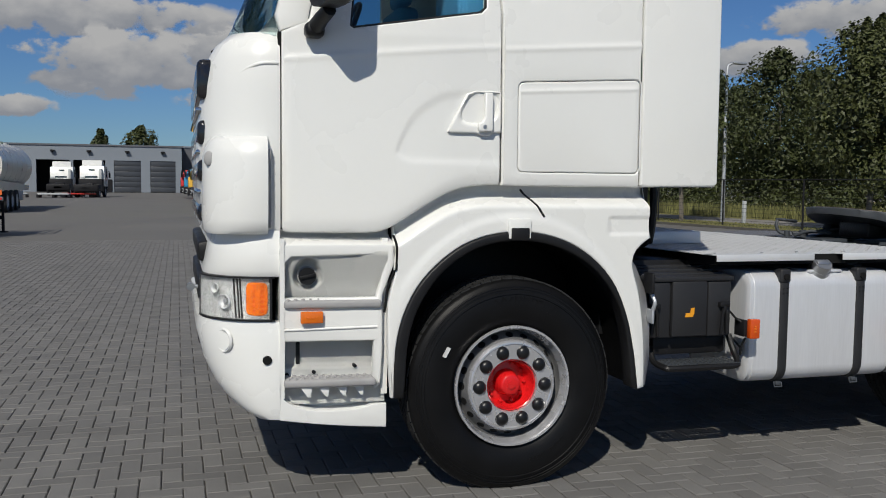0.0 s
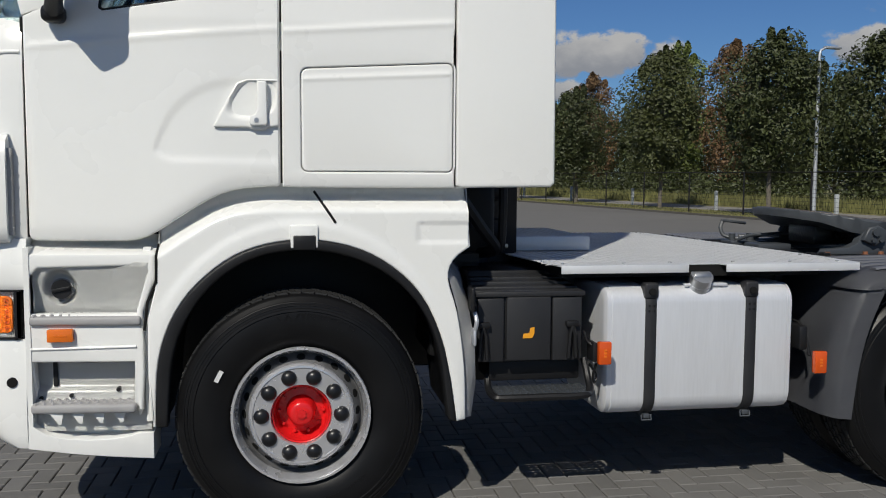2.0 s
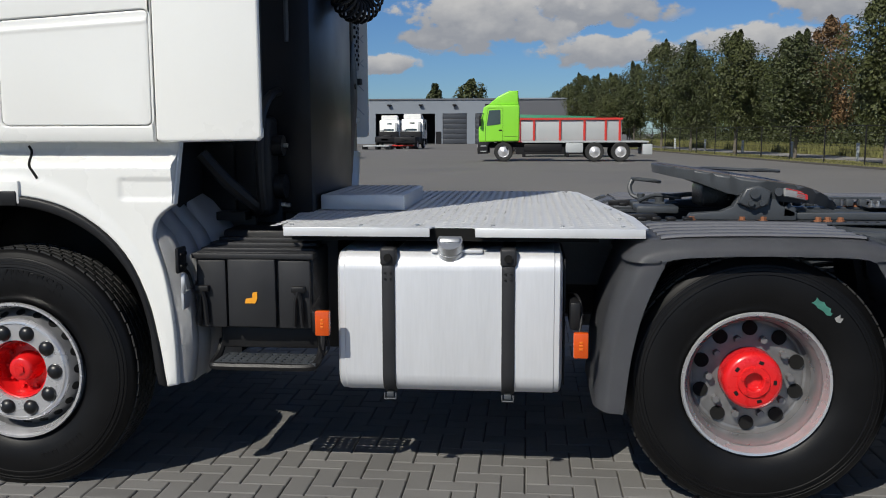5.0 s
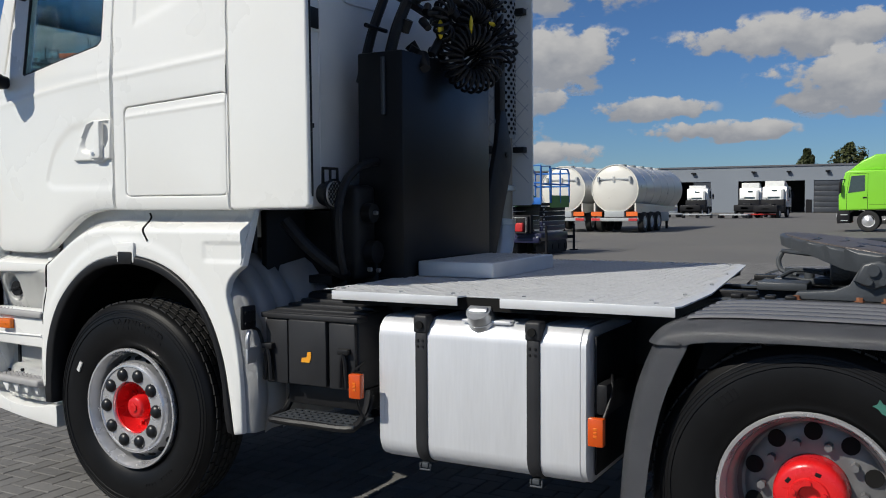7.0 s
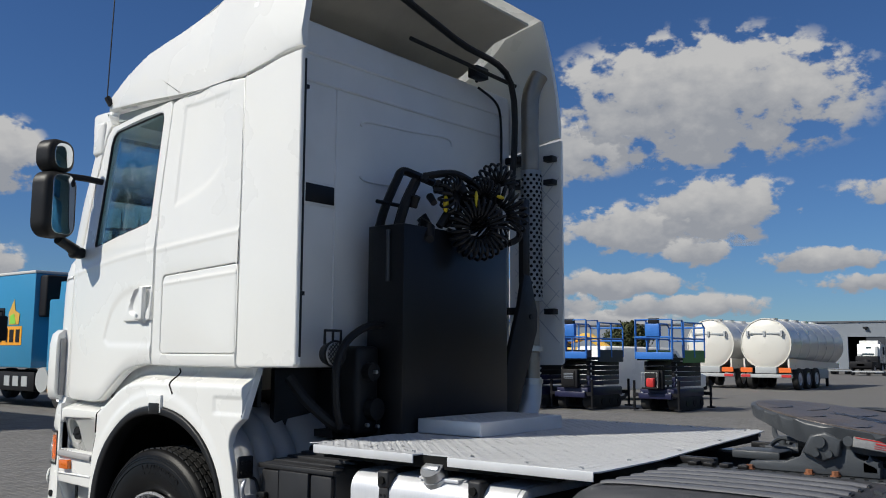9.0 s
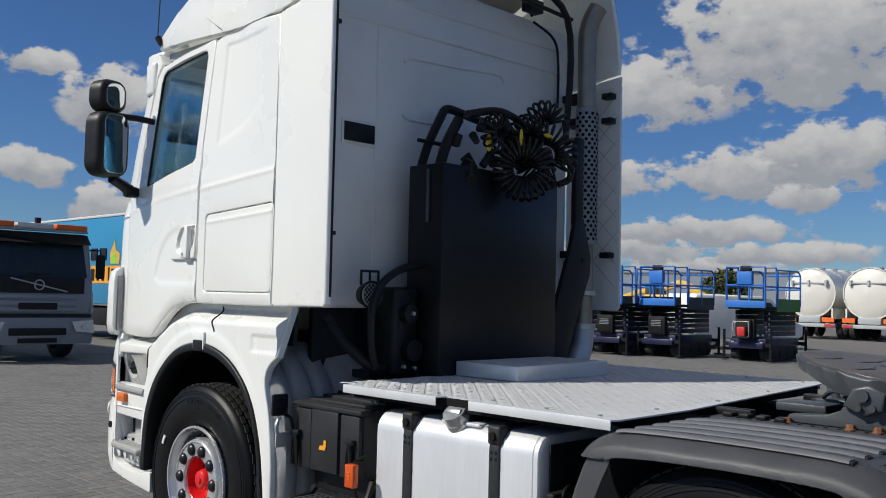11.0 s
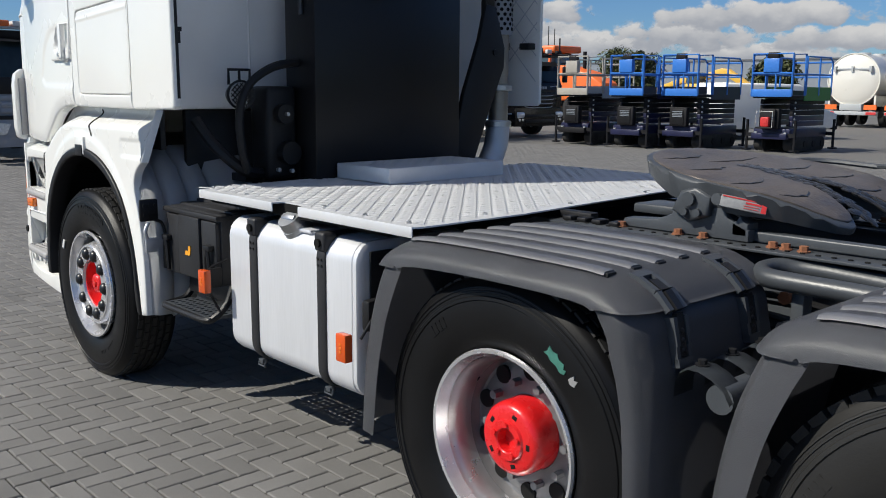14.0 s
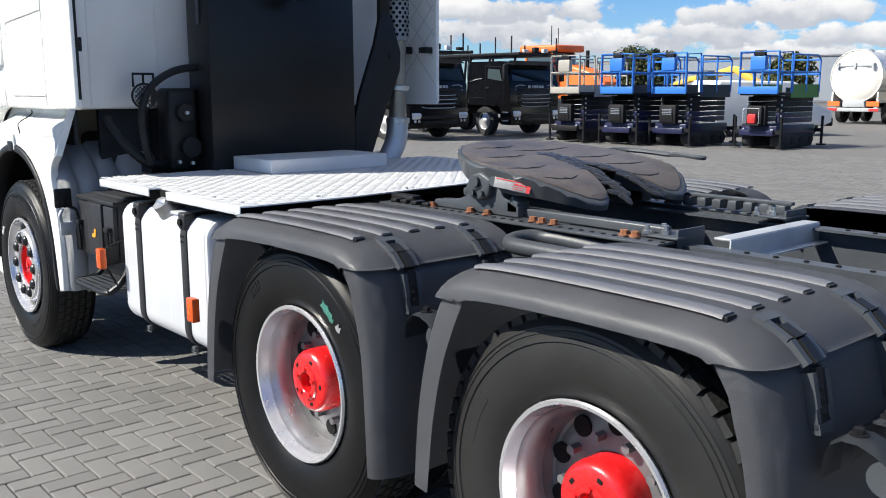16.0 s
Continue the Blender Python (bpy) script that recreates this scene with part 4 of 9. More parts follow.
# wheels
def tyre(bm, width, worn=False, seg=72):
    w = width
    prof = [(0.300, 0.010), (0.315, -0.004), (0.36, -0.020), (0.42, -0.026), (0.455, -0.020), (0.458, -0.024), (0.468, -0.022), (0.471, -0.018), (0.480, -0.0165), (0.482, -0.019), (0.486, -0.018), (0.488, -0.0145), (0.493, -0.0135), (0.495, -0.016), (0.499, -0.0145), (0.502, -0.010), (0.516, -0.003), (0.526, 0.010), (0.532, 0.030)]
    prof = [(r, y + 0.03) for r, y in prof]
    prof += [(0.532, w / 2), (0.530, w - 0.09), (0.518, w - 0.03), (0.42, w), (0.30, w - 0.02)]
    lathe(bm, prof, seg, close=True)


def tread(bm, width, blocky, seg=60, deep=False):
    rows = 5
    for j in range(rows):
        y0 = (0.030 if deep and j == 0 else 0.05) + j * (width - 0.10) / rows
        y1 = 0.05 + (j + 1) * (width - 0.10) / rows - 0.012
        n = seg if blocky else seg
        for k in range(n):
            a0 = (k + (0.5 if j % 2 else 0)) * math.tau / n
            a1 = a0 + math.tau / n * (0.80 if blocky else 0.86)
            vs = []
            for r in (0.500 if deep and j == 0 else 0.515, 0.541 if deep else 0.537):
                for a, y in ((a0, y0), (a1, y0 + 0.004), (a1, y1), (a0, y1 - 0.004)):
                    vs.append(bm.verts.new((r * math.cos(a), y, r * math.sin(a))))
            bm.faces.new(vs[4:8])
            for q in range(4):
                bm.faces.new((vs[q], vs[(q + 1) % 4], vs[4 + (q + 1) % 4], vs[4 + q]))


def bars(bm, y, r, a0, words, depth=0.004):
    """Raised unreadable markings as plain bars round the side wall."""
    a = a0
    for w in words:
        for k in range(w):
            m = Matrix.Rotation(-a, 4, "Y")
            box(bm, -0.007, 0.007, y, y + depth, r - 0.018, r + 0.018, 0.0, m=m)
            a += 0.022 / r
        a += 0.03 / r


def raised_word(word, r, height, a0, y, parent):
    """Raised letters that run clockwise round the side wall from the angle a0."""
    data = bpy.data.curves.new("lettering", "FONT")
    data.body, data.size, data.extrude = word, height / 0.7, 0.0
    ob = bpy.data.objects.new("lettering", data)
    me = bpy.data.meshes.new_from_object(ob)
    bpy.data.objects.remove(ob)
    bm = bmesh.new()
    bm.from_mesh(me)
    bmesh.ops.subdivide_edges(bm, edges=[e for e in bm.edges if e.calc_length() > 0.02], cuts=2)
    bmesh.ops.solidify(bm, geom=list(bm.faces), thickness=0.003)
    for v in bm.verts:
        a, q = a0 - v.co.x * 1.25 / r, r + v.co.y
        v.co = (q * math.cos(a), y - v.co.z, q * math.sin(a))
    return part("lettering", bm, RUBBER, parent, "raised lettering on the side wall")


def front_wheel(x, flip=False):
    w = new("wheel")
    w.parent = truck
    w["label"] = "front wheel with silver rim and red hub"
    bm = bmesh.new()
    tyre(bm, 0.30)
    part("tyre", bm, RUBBER, w, "black tyre with shiny side wall", angle=35)
    bm = bmesh.new()
    tread(bm, 0.30, False)
    tagged(part("tread", bm, TREAD, w), kind="stuff")
    bm = bmesh.new()
    lathe(bm, [(0.298, 0.028), (0.303, 0.016), (0.300, 0.006), (0.290, 0.006), (0.284, 0.020), (0.281, 0.040), (0.274, 0.052), (0.272, 0.062)], 72)
    rim = part("rim", bm, SILVER, w, "silver painted steel rim", angle=35)
    # the gutter's shadow is in the darker colour of this ring
    bm = bmesh.new()
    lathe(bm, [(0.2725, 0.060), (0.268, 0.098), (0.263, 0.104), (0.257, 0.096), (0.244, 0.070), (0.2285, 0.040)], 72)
    part("rim_well", bm, WHEEL_SHADE, rim, "silver well of the rim, darkened for its shade", angle=35)
    bm = bmesh.new()
    lathe(bm, [(0.2295, 0.042), (0.228, 0.030), (0.224, 0.021), (0.218, 0.015), (0.210, 0.014), (0.206, 0.019), (0.134, 0.020), (0.131, 0.024), (0.128, 0.07)], 72)
    part("wheel_disc", bm, SILVER, rim, "silver wheel disc", angle=35)
    bm = bmesh.new()
    for k in range(20):
        a = k * math.tau / 20
        d = Vector((math.cos(a), 0, math.sin(a)))
        c = d * 0.2465 + Vector((0, 0.0745, 0))
        n = (d * 0.87 + Vector((0, -0.49, 0))).normalized()
        rod(bm, c - n * 0.006, c + n * 0.0025, 0.0190, seg=14)
    parts("vent_hole", bm, SEAM, rim)
    bm = bmesh.new()
    lathe(bm, [(0.130, 0.044), (0.127, 0.034), (0.122, 0.038), (0.112, 0.110), (0.100, 0.124), (0.068, 0.120), (0.056, 0.056), (0.050, 0.042), (0.044, 0.038), (0.028, 0.037), (0.0005, 0.037)], 40)
    hub = part("hub", bm, RED, w, "bright red painted hub", angle=35)
    bm = bmesh.new()
    for k in range(10):
        a = k * math.tau / 10
        rod(bm, (0.096 * math.cos(a), 0.126, 0.096 * math.sin(a)), (0.096 * math.cos(a), 0.104, 0.096 * math.sin(a)), 0.008, seg=6)
    rod(bm, (0, 0.045, 0.0), (0, 0.03, 0.0), 0.022, seg=6)
    parts("hub_bolt", bm, RED, hub)
    for k in range(10):
        a = k * math.tau / 10
        bm = bmesh.new()
        lathe(bm, [(0.0005, -0.004), (0.012, -0.003), (0.024, 0.002), (0.031, 0.010), (0.034, 0.017), (0.034, 0.024)], 16, (0.172 * math.cos(a), 0, 0.172 * math.sin(a)))
        part("nut_cap", bm, CAP_BLACK, w, "black plastic nut cap" if k == 0 else "")
    raised_word("WINTER", 0.400, 0.050, radians(104), 0.0042, w)
    bm = bmesh.new()
    bars(bm, 0.0050, 0.43, 5.9, (8,))
    bars(bm, 0.0053, 0.40, 3.4, (4, 5))
    tagged(part("side_wall_mark", bm, RUBBER, w), kind="stuff")
    bm = bmesh.new()
    box(bm, -0.026, 0.026, -0.001, 0.006, 0.384, 0.403, m=Matrix.Rotation(radians(-62), 4, "Y"))
    part("tyre_tag", bm, LABEL_WHITE, w, "small white paper tag")
    w.matrix_basis = pose(x, -0.005, 0.515, 0, 0, 0) if not flip else pose(x, 2.54, 0.515, 0, 0, 180)
    return w


def rear_wheel(x, worn):
    w = new("wheel")
    w.parent = truck
    w["label"] = "twin drive wheel with red hub, dusty tyre" if worn else "twin drive wheel with red hub, clean black tyre"
    for k, y in enumerate((0.0, 0.335)):
        bm = bmesh.new()
        tyre(bm, 0.30)
        for v in bm.verts:
            v.co.y += y
        part("tyre", bm, RUBBER_WORN if worn else RUBBER, w, angle=35)
        bm = bmesh.new()
        tread(bm, 0.30, True, 56 if worn else 64, worn)
        for v in bm.verts:
            v.co.y += y
        tagged(part("tread", bm, TREAD, w), kind="stuff")
    bm = bmesh.new()
    lathe(bm, [(0.298, 0.036), (0.303, 0.024), (0.298, 0.016), (0.288, 0.018), (0.281, 0.036), (0.274, 0.056), (0.271, 0.062)], 72)
    rim = part("rim", bm, SILVER, w, "deep silver steel rim", angle=35)
    bm = bmesh.new()
    lathe(bm, [(0.2715, 0.058), (0.266, 0.075), (0.258, 0.085), (0.254, 0.13), (0.251, 0.15)], 72)
    part("rim_barrel", bm, BARREL, rim, "silver rim barrel, toned down for its shade", angle=35)
    # the deep disc takes its shade from the dark steel colour
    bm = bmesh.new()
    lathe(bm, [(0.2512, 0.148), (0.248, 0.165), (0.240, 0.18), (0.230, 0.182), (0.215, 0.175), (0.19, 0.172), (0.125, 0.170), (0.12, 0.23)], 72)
    part("rim_well", bm, WHEEL_SHADE, rim, "deep wheel disc, darkened for its shade", angle=35)
    bm = bmesh.new()
    for k in range(10):
        a = (k + 0.5) * math.tau / 10
        rod(bm, (0.205 * math.cos(a), 0.166, 0.205 * math.sin(a)), (0.205 * math.cos(a), 0.178, 0.205 * math.sin(a)), 0.031, seg=14)
    parts("hand_hole", bm, SEAM, rim)
    for k in range(10):
        a = k * math.tau / 10
        bm = bmesh.new()
        rod(bm, (0.1675 * math.cos(a), 0.135, 0.1675 * math.sin(a)), (0.1675 * math.cos(a), 0.175, 0.1675 * math.sin(a)), 0.015, seg=6)
        part("wheel_nut", bm, WHEEL_SHADE, w)
    bm = bmesh.new()
    lathe(bm, [(0.124, 0.22), (0.123, 0.105), (0.120, 0.085), (0.112, 0.072), (0.100, 0.066), (0.068, 0.064), (0.064, 0.056), (0.042, 0.056), (0.038, 0.060), (0.034, 0.092), (0.0005, 0.096)], 44)
    hub = part("hub", bm, RED, w, "bright red hub reduction cover", angle=35)
    bm = bmesh.new()
    for k in range(5):
        a = k * math.tau / 5 + 0.3
        rod(bm, (0.052 * math.cos(a), 0.064, 0.052 * math.sin(a)), (0.052 * math.cos(a), 0.048, 0.052 * math.sin(a)), 0.0085, seg=6)
    parts("hub_bolt", bm, RED, hub)
    bm = bmesh.new()
    for k in range(5):
        a = k * math.tau / 5 - 0.33
        m = Matrix.Rotation(-a, 4, "Y")
        box(bm, -0.010, 0.010, 0.0635, 0.072, 0.078, 0.092, 0.002, m=m)
    parts("hub_slot", bm, SEAM, hub)
    bm = bmesh.new()
    bars(bm, 0.0044 if worn else 0.0034, 0.42, 1.0 if worn else 0.6, (8,) if worn else (4,), 0.003)
    tagged(part("side_wall_mark", bm, RUBBER_WORN if worn else RUBBER, w), kind="stuff")
    if not worn:
        bm = bmesh.new()
        panel(bm, [(-0.047, 0.394), (-0.030, 0.397), (-0.012, 0.392), (0.010, 0.396), (0.030, 0.390), (0.046, 0.397), (0.044, 0.410), (0.034, 0.408), (0.028, 0.421), (0.006, 0.418), (-0.008, 0.426), (-0.026, 0.420), (-0.044, 0.425), (-0.040, 0.408)], y0=0.002, y1=0.007)
        bmesh.ops.transform(bm, matrix=Matrix.Rotation(radians(36), 4, "Y"), verts=bm.verts)
        part("sticker", bm, GREEN_STICKER, w, "torn green paper sticker")
        bm = bmesh.new()
        panel(bm, [(-0.014, 0.404), (0.002, 0.400), (0.016, 0.408), (0.010, 0.428), (0.000, 0.420), (-0.010, 0.430)], y0=0.002, y1=0.006)
        bmesh.ops.transform(bm, matrix=Matrix.Rotation(radians(47), 4, "Y"), verts=bm.verts)
        part("sticker", bm, LABEL_GREY, w, "small pale grey paper sticker")
    w.matrix_basis = pose(x, 0.025, 0.518)
    return w


front_wheel(-0.005)
front_wheel(-0.005, True)
REAR = (3.14, 4.52)
pair = [rear_wheel(REAR[0], False), rear_wheel(REAR[1], True)]
for w, x in zip(pair, REAR):
    o = copy_thing(w, pose(x, 2.55, 0.518, 0, 0, 180))

# rear mudguards
def mudguard(x):
    g = new("mudguard")
    g.parent = truck
    g["label"] = "dark grey ribbed plastic mudguard with buckles"
    # outline of the cover from front to rear, about the axle
    arc = [(-0.545, 1.026), (-0.505, 1.074), (-0.43, 1.110), (-0.31, 1.126), (0.0, 1.132), (0.34, 1.128), (0.44, 1.110), (0.505, 1.078), (0.545, 1.042)]
    front = [(-0.512, 1.040), (-0.545, 0.985), (-0.594, 0.85), (-0.634, 0.65), (-0.655, 0.41)]
    rear = [(0.512, 1.056), (0.545, 1.005), (0.562, 0.93), (0.580, 0.85), (0.597, 0.70), (0.610, 0.35)]

    def guard_skin(line, y0, y1, lip, thick=0.012, both=False):
        bm = bmesh.new()
        c = Vector((0, 0.5))
        cols = []
        for k, (px, pz) in enumerate(line):
            u = k / (len(line) - 1)
            lip_k = sum(w * q for w, q in zip(((1 - u) ** 2, 2 * u * (1 - u), u * u), lip))
            p = Vector((px, pz))
            p0, p1 = Vector(line[max(k - 1, 0)]), Vector(line[min(k + 1, len(line) - 1)])
            inw = Vector((p0.y - p1.y, p1.x - p0.x)).normalized()
            inw = inw if inw.dot(c - p) > 0 else -inw
            # the lip ends level at the seams
            q = max(0.0, 1 - (min(k, len(line) - 1 - k) if both else k) / 7)
            inw = inw.lerp(Vector((-1 if p.x > 0 else 1, 0)), q).normalized()
            cols.append([(p.x + inw.x * d, y0 + dy, p.y + inw.y * d) for d, dy in ((lip_k, 0.0), (0.056, 0.002), (0.041, 0.012), (0.027, 0.030), (0.014, 0.055), (0.004, 0.085), (0.0, 0.118))] + [(p.x, y1, p.y), (p.x + inw.x * 0.09, y1, p.y + inw.y * 0.09)])
        grid = [[bm.verts.new(v) for v in col] for col in cols]
        for a, b in zip(grid, grid[1:]):
            for k in range(8):
                bm.faces.new((a[k], a[k + 1], b[k + 1], b[k]))
        bmesh.ops.solidify(bm, geom=list(bm.faces), thickness=thick)
        return bm

    fine = [(p.x, p.y) for p in [Vector((q.x, q.z)) for q in curve([(a, 0, b) for a, b in arc], 3)]]
    cover = part("cover", guard_skin(fine, -0.036, 0.66, (0.128, 0.030, 0.112), 0.016, True), GREY_PLASTIC, g, angle=50)
    part("front_flap", guard_skin([(q.x, q.z) for q in curve([(a, 0, b) for a, b in front], 4)], -0.026, 0.64, (0.132, 0.130, 0.115)), GREY_PLASTIC, g, angle=50)
    part("rear_flap", guard_skin([(q.x, q.z) for q in curve([(a, 0, b) for a, b in rear], 4)], -0.026, 0.64, (0.108, 0.090, 0.075)), GREY_PLASTIC, g, angle=50)
    for j in range(5):
        y = 0.058 + j * 0.119
        bm = bmesh.new()
        line = [(a, b) for a, b in fine if -0.42 < a < 0.40]
        vs = []
        for a, b in line:
            vs.append([bm.verts.new(v) for v in ((a, y - 0.027, b - 0.002), (a, y - 0.022, b + 0.0045), (a, y - 0.017, b + 0.0075), (a, y + 0.017, b + 0.0075), (a, y + 0.022, b + 0.0045), (a, y + 0.027, b - 0.002))])
        for p, q in zip(vs, vs[1:]):
            for k in range(5):
                bm.faces.new((p[k], p[k + 1], q[k + 1], q[k]))
        for p in (vs[0][::-1], vs[-1]):
            bm.faces.new(p)
        part("rib", bm, GREY_PLASTIC, cover, angle=60)
        bm = bmesh.new()
        a, b = line[-1]
        box(bm, a - 0.004, a + 0.010, y - 0.020, y + 0.020, b - 0.014, b + 0.004, 0.003)
        part("rib_end", bm, BLACK, cover)
    def slab(bm, p, q, y0, y1, h0, h1):
        """A flat bar from p to q in the x-z plane, h0 to h1 above that line."""
        p, q = Vector((p[0], 0, p[1])), Vector((q[0], 0, q[1]))
        d = (q - p).normalized()
        n = Vector((-d.z, 0, d.x))
        n = n if n.x + n.z > 0 else -n
        vs = [bm.verts.new(e + n * h + Vector((0, y, 0))) for e in (p, q) for h in (h0, h1) for y in (y0, y1)]
        for f in ((0, 1, 3, 2), (4, 6, 7, 5), (0, 4, 5, 1), (2, 3, 7, 6), (0, 2, 6, 4), (1, 5, 7, 3)):
            bm.faces.new([vs[k] for k in f])

    for y in (0.14, 0.505):
        bm = bmesh.new()
        slab(bm, (0.425, 1.114), (0.452, 1.106), y - 0.040, y + 0.040, -0.004, 0.012)
        for s in (-1, 1):
            slab(bm, (0.452, 1.106), (0.508, 1.078), y + s * 0.031 - 0.010, y + s * 0.031 + 0.010, -0.004, 0.013)
            slab(bm, (0.508, 1.078), (0.551, 1.034), y + s * 0.031 - 0.010, y + s * 0.031 + 0.010, -0.004, 0.015)
        buckle = part("buckle", bm, CHASSIS, g, "grey buckle with black rubber strap")
        bm = bmesh.new()
        for s in (-1, 1):
            slab(bm, (0.549, 1.020), (0.566, 0.945), y + s * 0.026 - 0.008, y + s * 0.026 + 0.008, -0.010, 0.020)
            slab(bm, (0.566, 0.945), (0.576, 0.900), y + s * 0.026 - 0.008, y + s * 0.026 + 0.008, -0.006, 0.016)
        slab(bm, (0.573, 0.912), (0.578, 0.890), y - 0.034, y + 0.034, -0.006, 0.019)
        parts("buckle_frame", bm, CHASSIS, buckle)
        bm = bmesh.new()
        slab(bm, (0.470, 1.094), (0.510, 1.074), y - 0.017, y + 0.017, 0.002, 0.018)
        slab(bm, (0.510, 1.074), (0.551, 1.030), y - 0.015, y + 0.015, 0.004, 0.022)
        slab(bm, (0.551, 1.030), (0.573, 0.915), y - 0.015, y + 0.015, 0.000, 0.014)
        for k in range(3):
            bmesh.ops.create_uvsphere(bm, u_segments=8, v_segments=5, radius=0.010, matrix=Matrix.Translation((0.570 + 0.005 * k, y, 0.985 - 0.026 * k)))
        part("strap", bm, BLACK, buckle)
    return g


def bracket(x):
    """Mudguard carrier: a round tube with three bent clamps."""
    bm = bmesh.new()
    rod(bm, (x, 0.115, 0.835), (x, 0.85, 0.835), 0.039, seg=20)
    carrier = part("mudguard_bracket", bm, CHASSIS, truck, "dark grey painted mudguard carrier")
    prof = [(-0.125, 0.80), (-0.123, 0.86), (-0.112, 0.888), (-0.088, 0.904), (-0.055, 0.905), (-0.018, 0.892), (0.018, 0.868), (0.038, 0.835)]
    for y in (0.145, 0.295, 0.460):
        bm = bmesh.new()
        cols = [[bm.verts.new((x + a, y + s, z - (0.006 if abs(s) > 0.04 else 0))) for s in (-0.046, -0.038, 0.038, 0.046)] for a, z in prof]
        for a, b in zip(cols, cols[1:]):
            for k in range(3):
                bm.faces.new((a[k], a[k + 1], b[k + 1], b[k]))
        bmesh.ops.solidify(bm, geom=list(bm.faces), thickness=0.012)
        clamp = part("clamp", bm, CHASSIS, carrier, angle=50)
        bm = bmesh.new()
        rod(bm, (x - 0.072, y, 0.903), (x - 0.072, y, 0.908), 0.020, seg=14)
        rod(bm, (x - 0.072, y, 0.908), (x - 0.072, y, 0.920), 0.012, seg=6)
        part("clamp_bolt", bm, BLACK, carrier)
    return carrier


guards = [mudguard(0)]
guards[0].matrix_basis = pose(REAR[0], 0, 0)
for x, y, rz in ((REAR[1], 0, 0), (REAR[0], 2.575, 180), (REAR[1], 2.575, 180)):
    copy_thing(guards[0], pose(x, y, 0, 0, 0, rz))
bracket(3.85)
bracket(5.25)

# added black plates that stop light showing through below the rear wall
bm = bmesh.new()
box(bm, 0.60, 0.64, 0.30, 2.30, 0.70, 1.50, 0.01)
part("engine_shroud", bm, BLACK, truck, "added black plate closing off the dark space under the cab")
bm = bmesh.new()
box(bm, 0.64, 0.90, 0.60, 0.64, 0.70, 1.49, 0.01)
part("engine_shroud", bm, BLACK, truck)

# toolbox (battery cover) behind the front wheel
bm = bmesh.new()
box(bm, 0.775, 1.295, 0.12, 0.62, 0.70, 1.035, 0.012)
toolbox = part("battery_box", bm, TOOLBOX, truck, "charcoal plastic battery box with ribbed lid")
bm = bmesh.new()
box(bm, 0.79, 0.915, 0.098, 0.125, 0.705, 1.00, 0.008)
box(bm, 0.925, 1.135, 0.090, 0.125, 0.71, 1.005, 0.008)
box(bm, 1.145, 1.285, 0.098, 0.125, 0.705, 1.00, 0.008)
parts("box_front", bm, TOOLBOX, toolbox)
for k in range(6):
    bm = bmesh.new()
    y0 = 0.095 + k * 0.085
    box(bm, 0.765 + k * 0.012, 1.30 - k * 0.012, y0, y0 + 0.09, 1.005 + k * 0.010, 1.03 + k * 0.013, 0.006)
    part("lid_rib", bm, TOOLBOX, toolbox)
for x in (0.815, 1.235):
    bm = bmesh.new()
    box(bm, x - 0.03, x + 0.03, 0.070, 0.105, 0.865, 0.892, 0.006)
    for s in (-0.018, 0.018):
        tube(bm, [(x, 0.078, 0.87), (x + s * 0.6, 0.078, 0.83), (x + s, 0.08, 0.72)], 0.010, seg=6)
    part("latch", bm, BLACK, toolbox, "black rubber latch")
bm = bmesh.new()
panel(bm, [(1.0, 0.815), (1.045, 0.815), (1.055, 0.835), (1.055, 0.865), (1.035, 0.862), (1.032, 0.838), (1.005, 0.835)], y0=0.086, y1=0.092)
part("warning_mark", bm, ORANGE_MARK, toolbox, "small orange warning sticker")
bm = bmesh.new()
box(bm, 0.86, 1.30, 0.17, 0.40, 0.60, 0.70, 0.01)
box(bm, 0.80, 1.35, 0.40, 0.80, 0.55, 1.10, 0.02)
parts("box_carrier", bm, BLACK, truck, "black box carrier")
# foot step below it
bm = bmesh.new()
tube(bm, curve([(1.318, 0.16, 0.70), (1.325, 0.12, 0.62), (1.315, 0.06, 0.565), (1.27, 0.035, 0.552), (1.1, 0.03, 0.552), (0.9, 0.03, 0.552), (0.862, 0.05, 0.555), (0.855, 0.15, 0.57), (0.86, 0.2, 0.63)], 5), 0.017)
foot = part("foot_step", bm, BLACK, truck, "black perforated foot step")
bm = bmesh.new()
nx, ny = 11, 4
xs = [0.885 + k * 0.0385 for k in range(nx + 1)]
for k in range(nx + 1):
    box(bm, xs[k] - 0.009, xs[k] + 0.009, 0.035, 0.195, 0.555, 0.570)
for j in range(ny + 1):
    y = 0.04 + j * 0.038
    box(bm, 0.875, 1.315, y - 0.008, y + 0.008, 0.5555, 0.5695)
part("step_grid", bm, CHASSIS, foot)

# fuel tank
def section(y0, y1, z0, z1, r, n=6):
    return rounded(y0, y1, z0, z1, r, n)

bm = bmesh.new()
ends = [(1.398, 0.035), (1.402, 0.012), (1.412, 0.0), (1.432, 0.0), (1.436, -0.003), (2.318, -0.003), (2.322, 0.0), (2.342, 0.0), (2.352, 0.012), (2.356, 0.035)]
loops = []
for x, inset in ends:
    loops.append([bm.verts.new((x, y, z)) for y, z in section(0.100 + inset, 0.70 - inset, 0.432 + inset, 1.045 - inset, 0.085 - inset * 0.5)])
for a, b in zip(loops, loops[1:]):
    for k in range(len(a)):
        bm.faces.new((a[k], a[(k + 1) % len(a)], b[(k + 1) % len(a)], b[k]))
bm.faces.new(loops[0])
bm.faces.new(loops[-1][::-1])
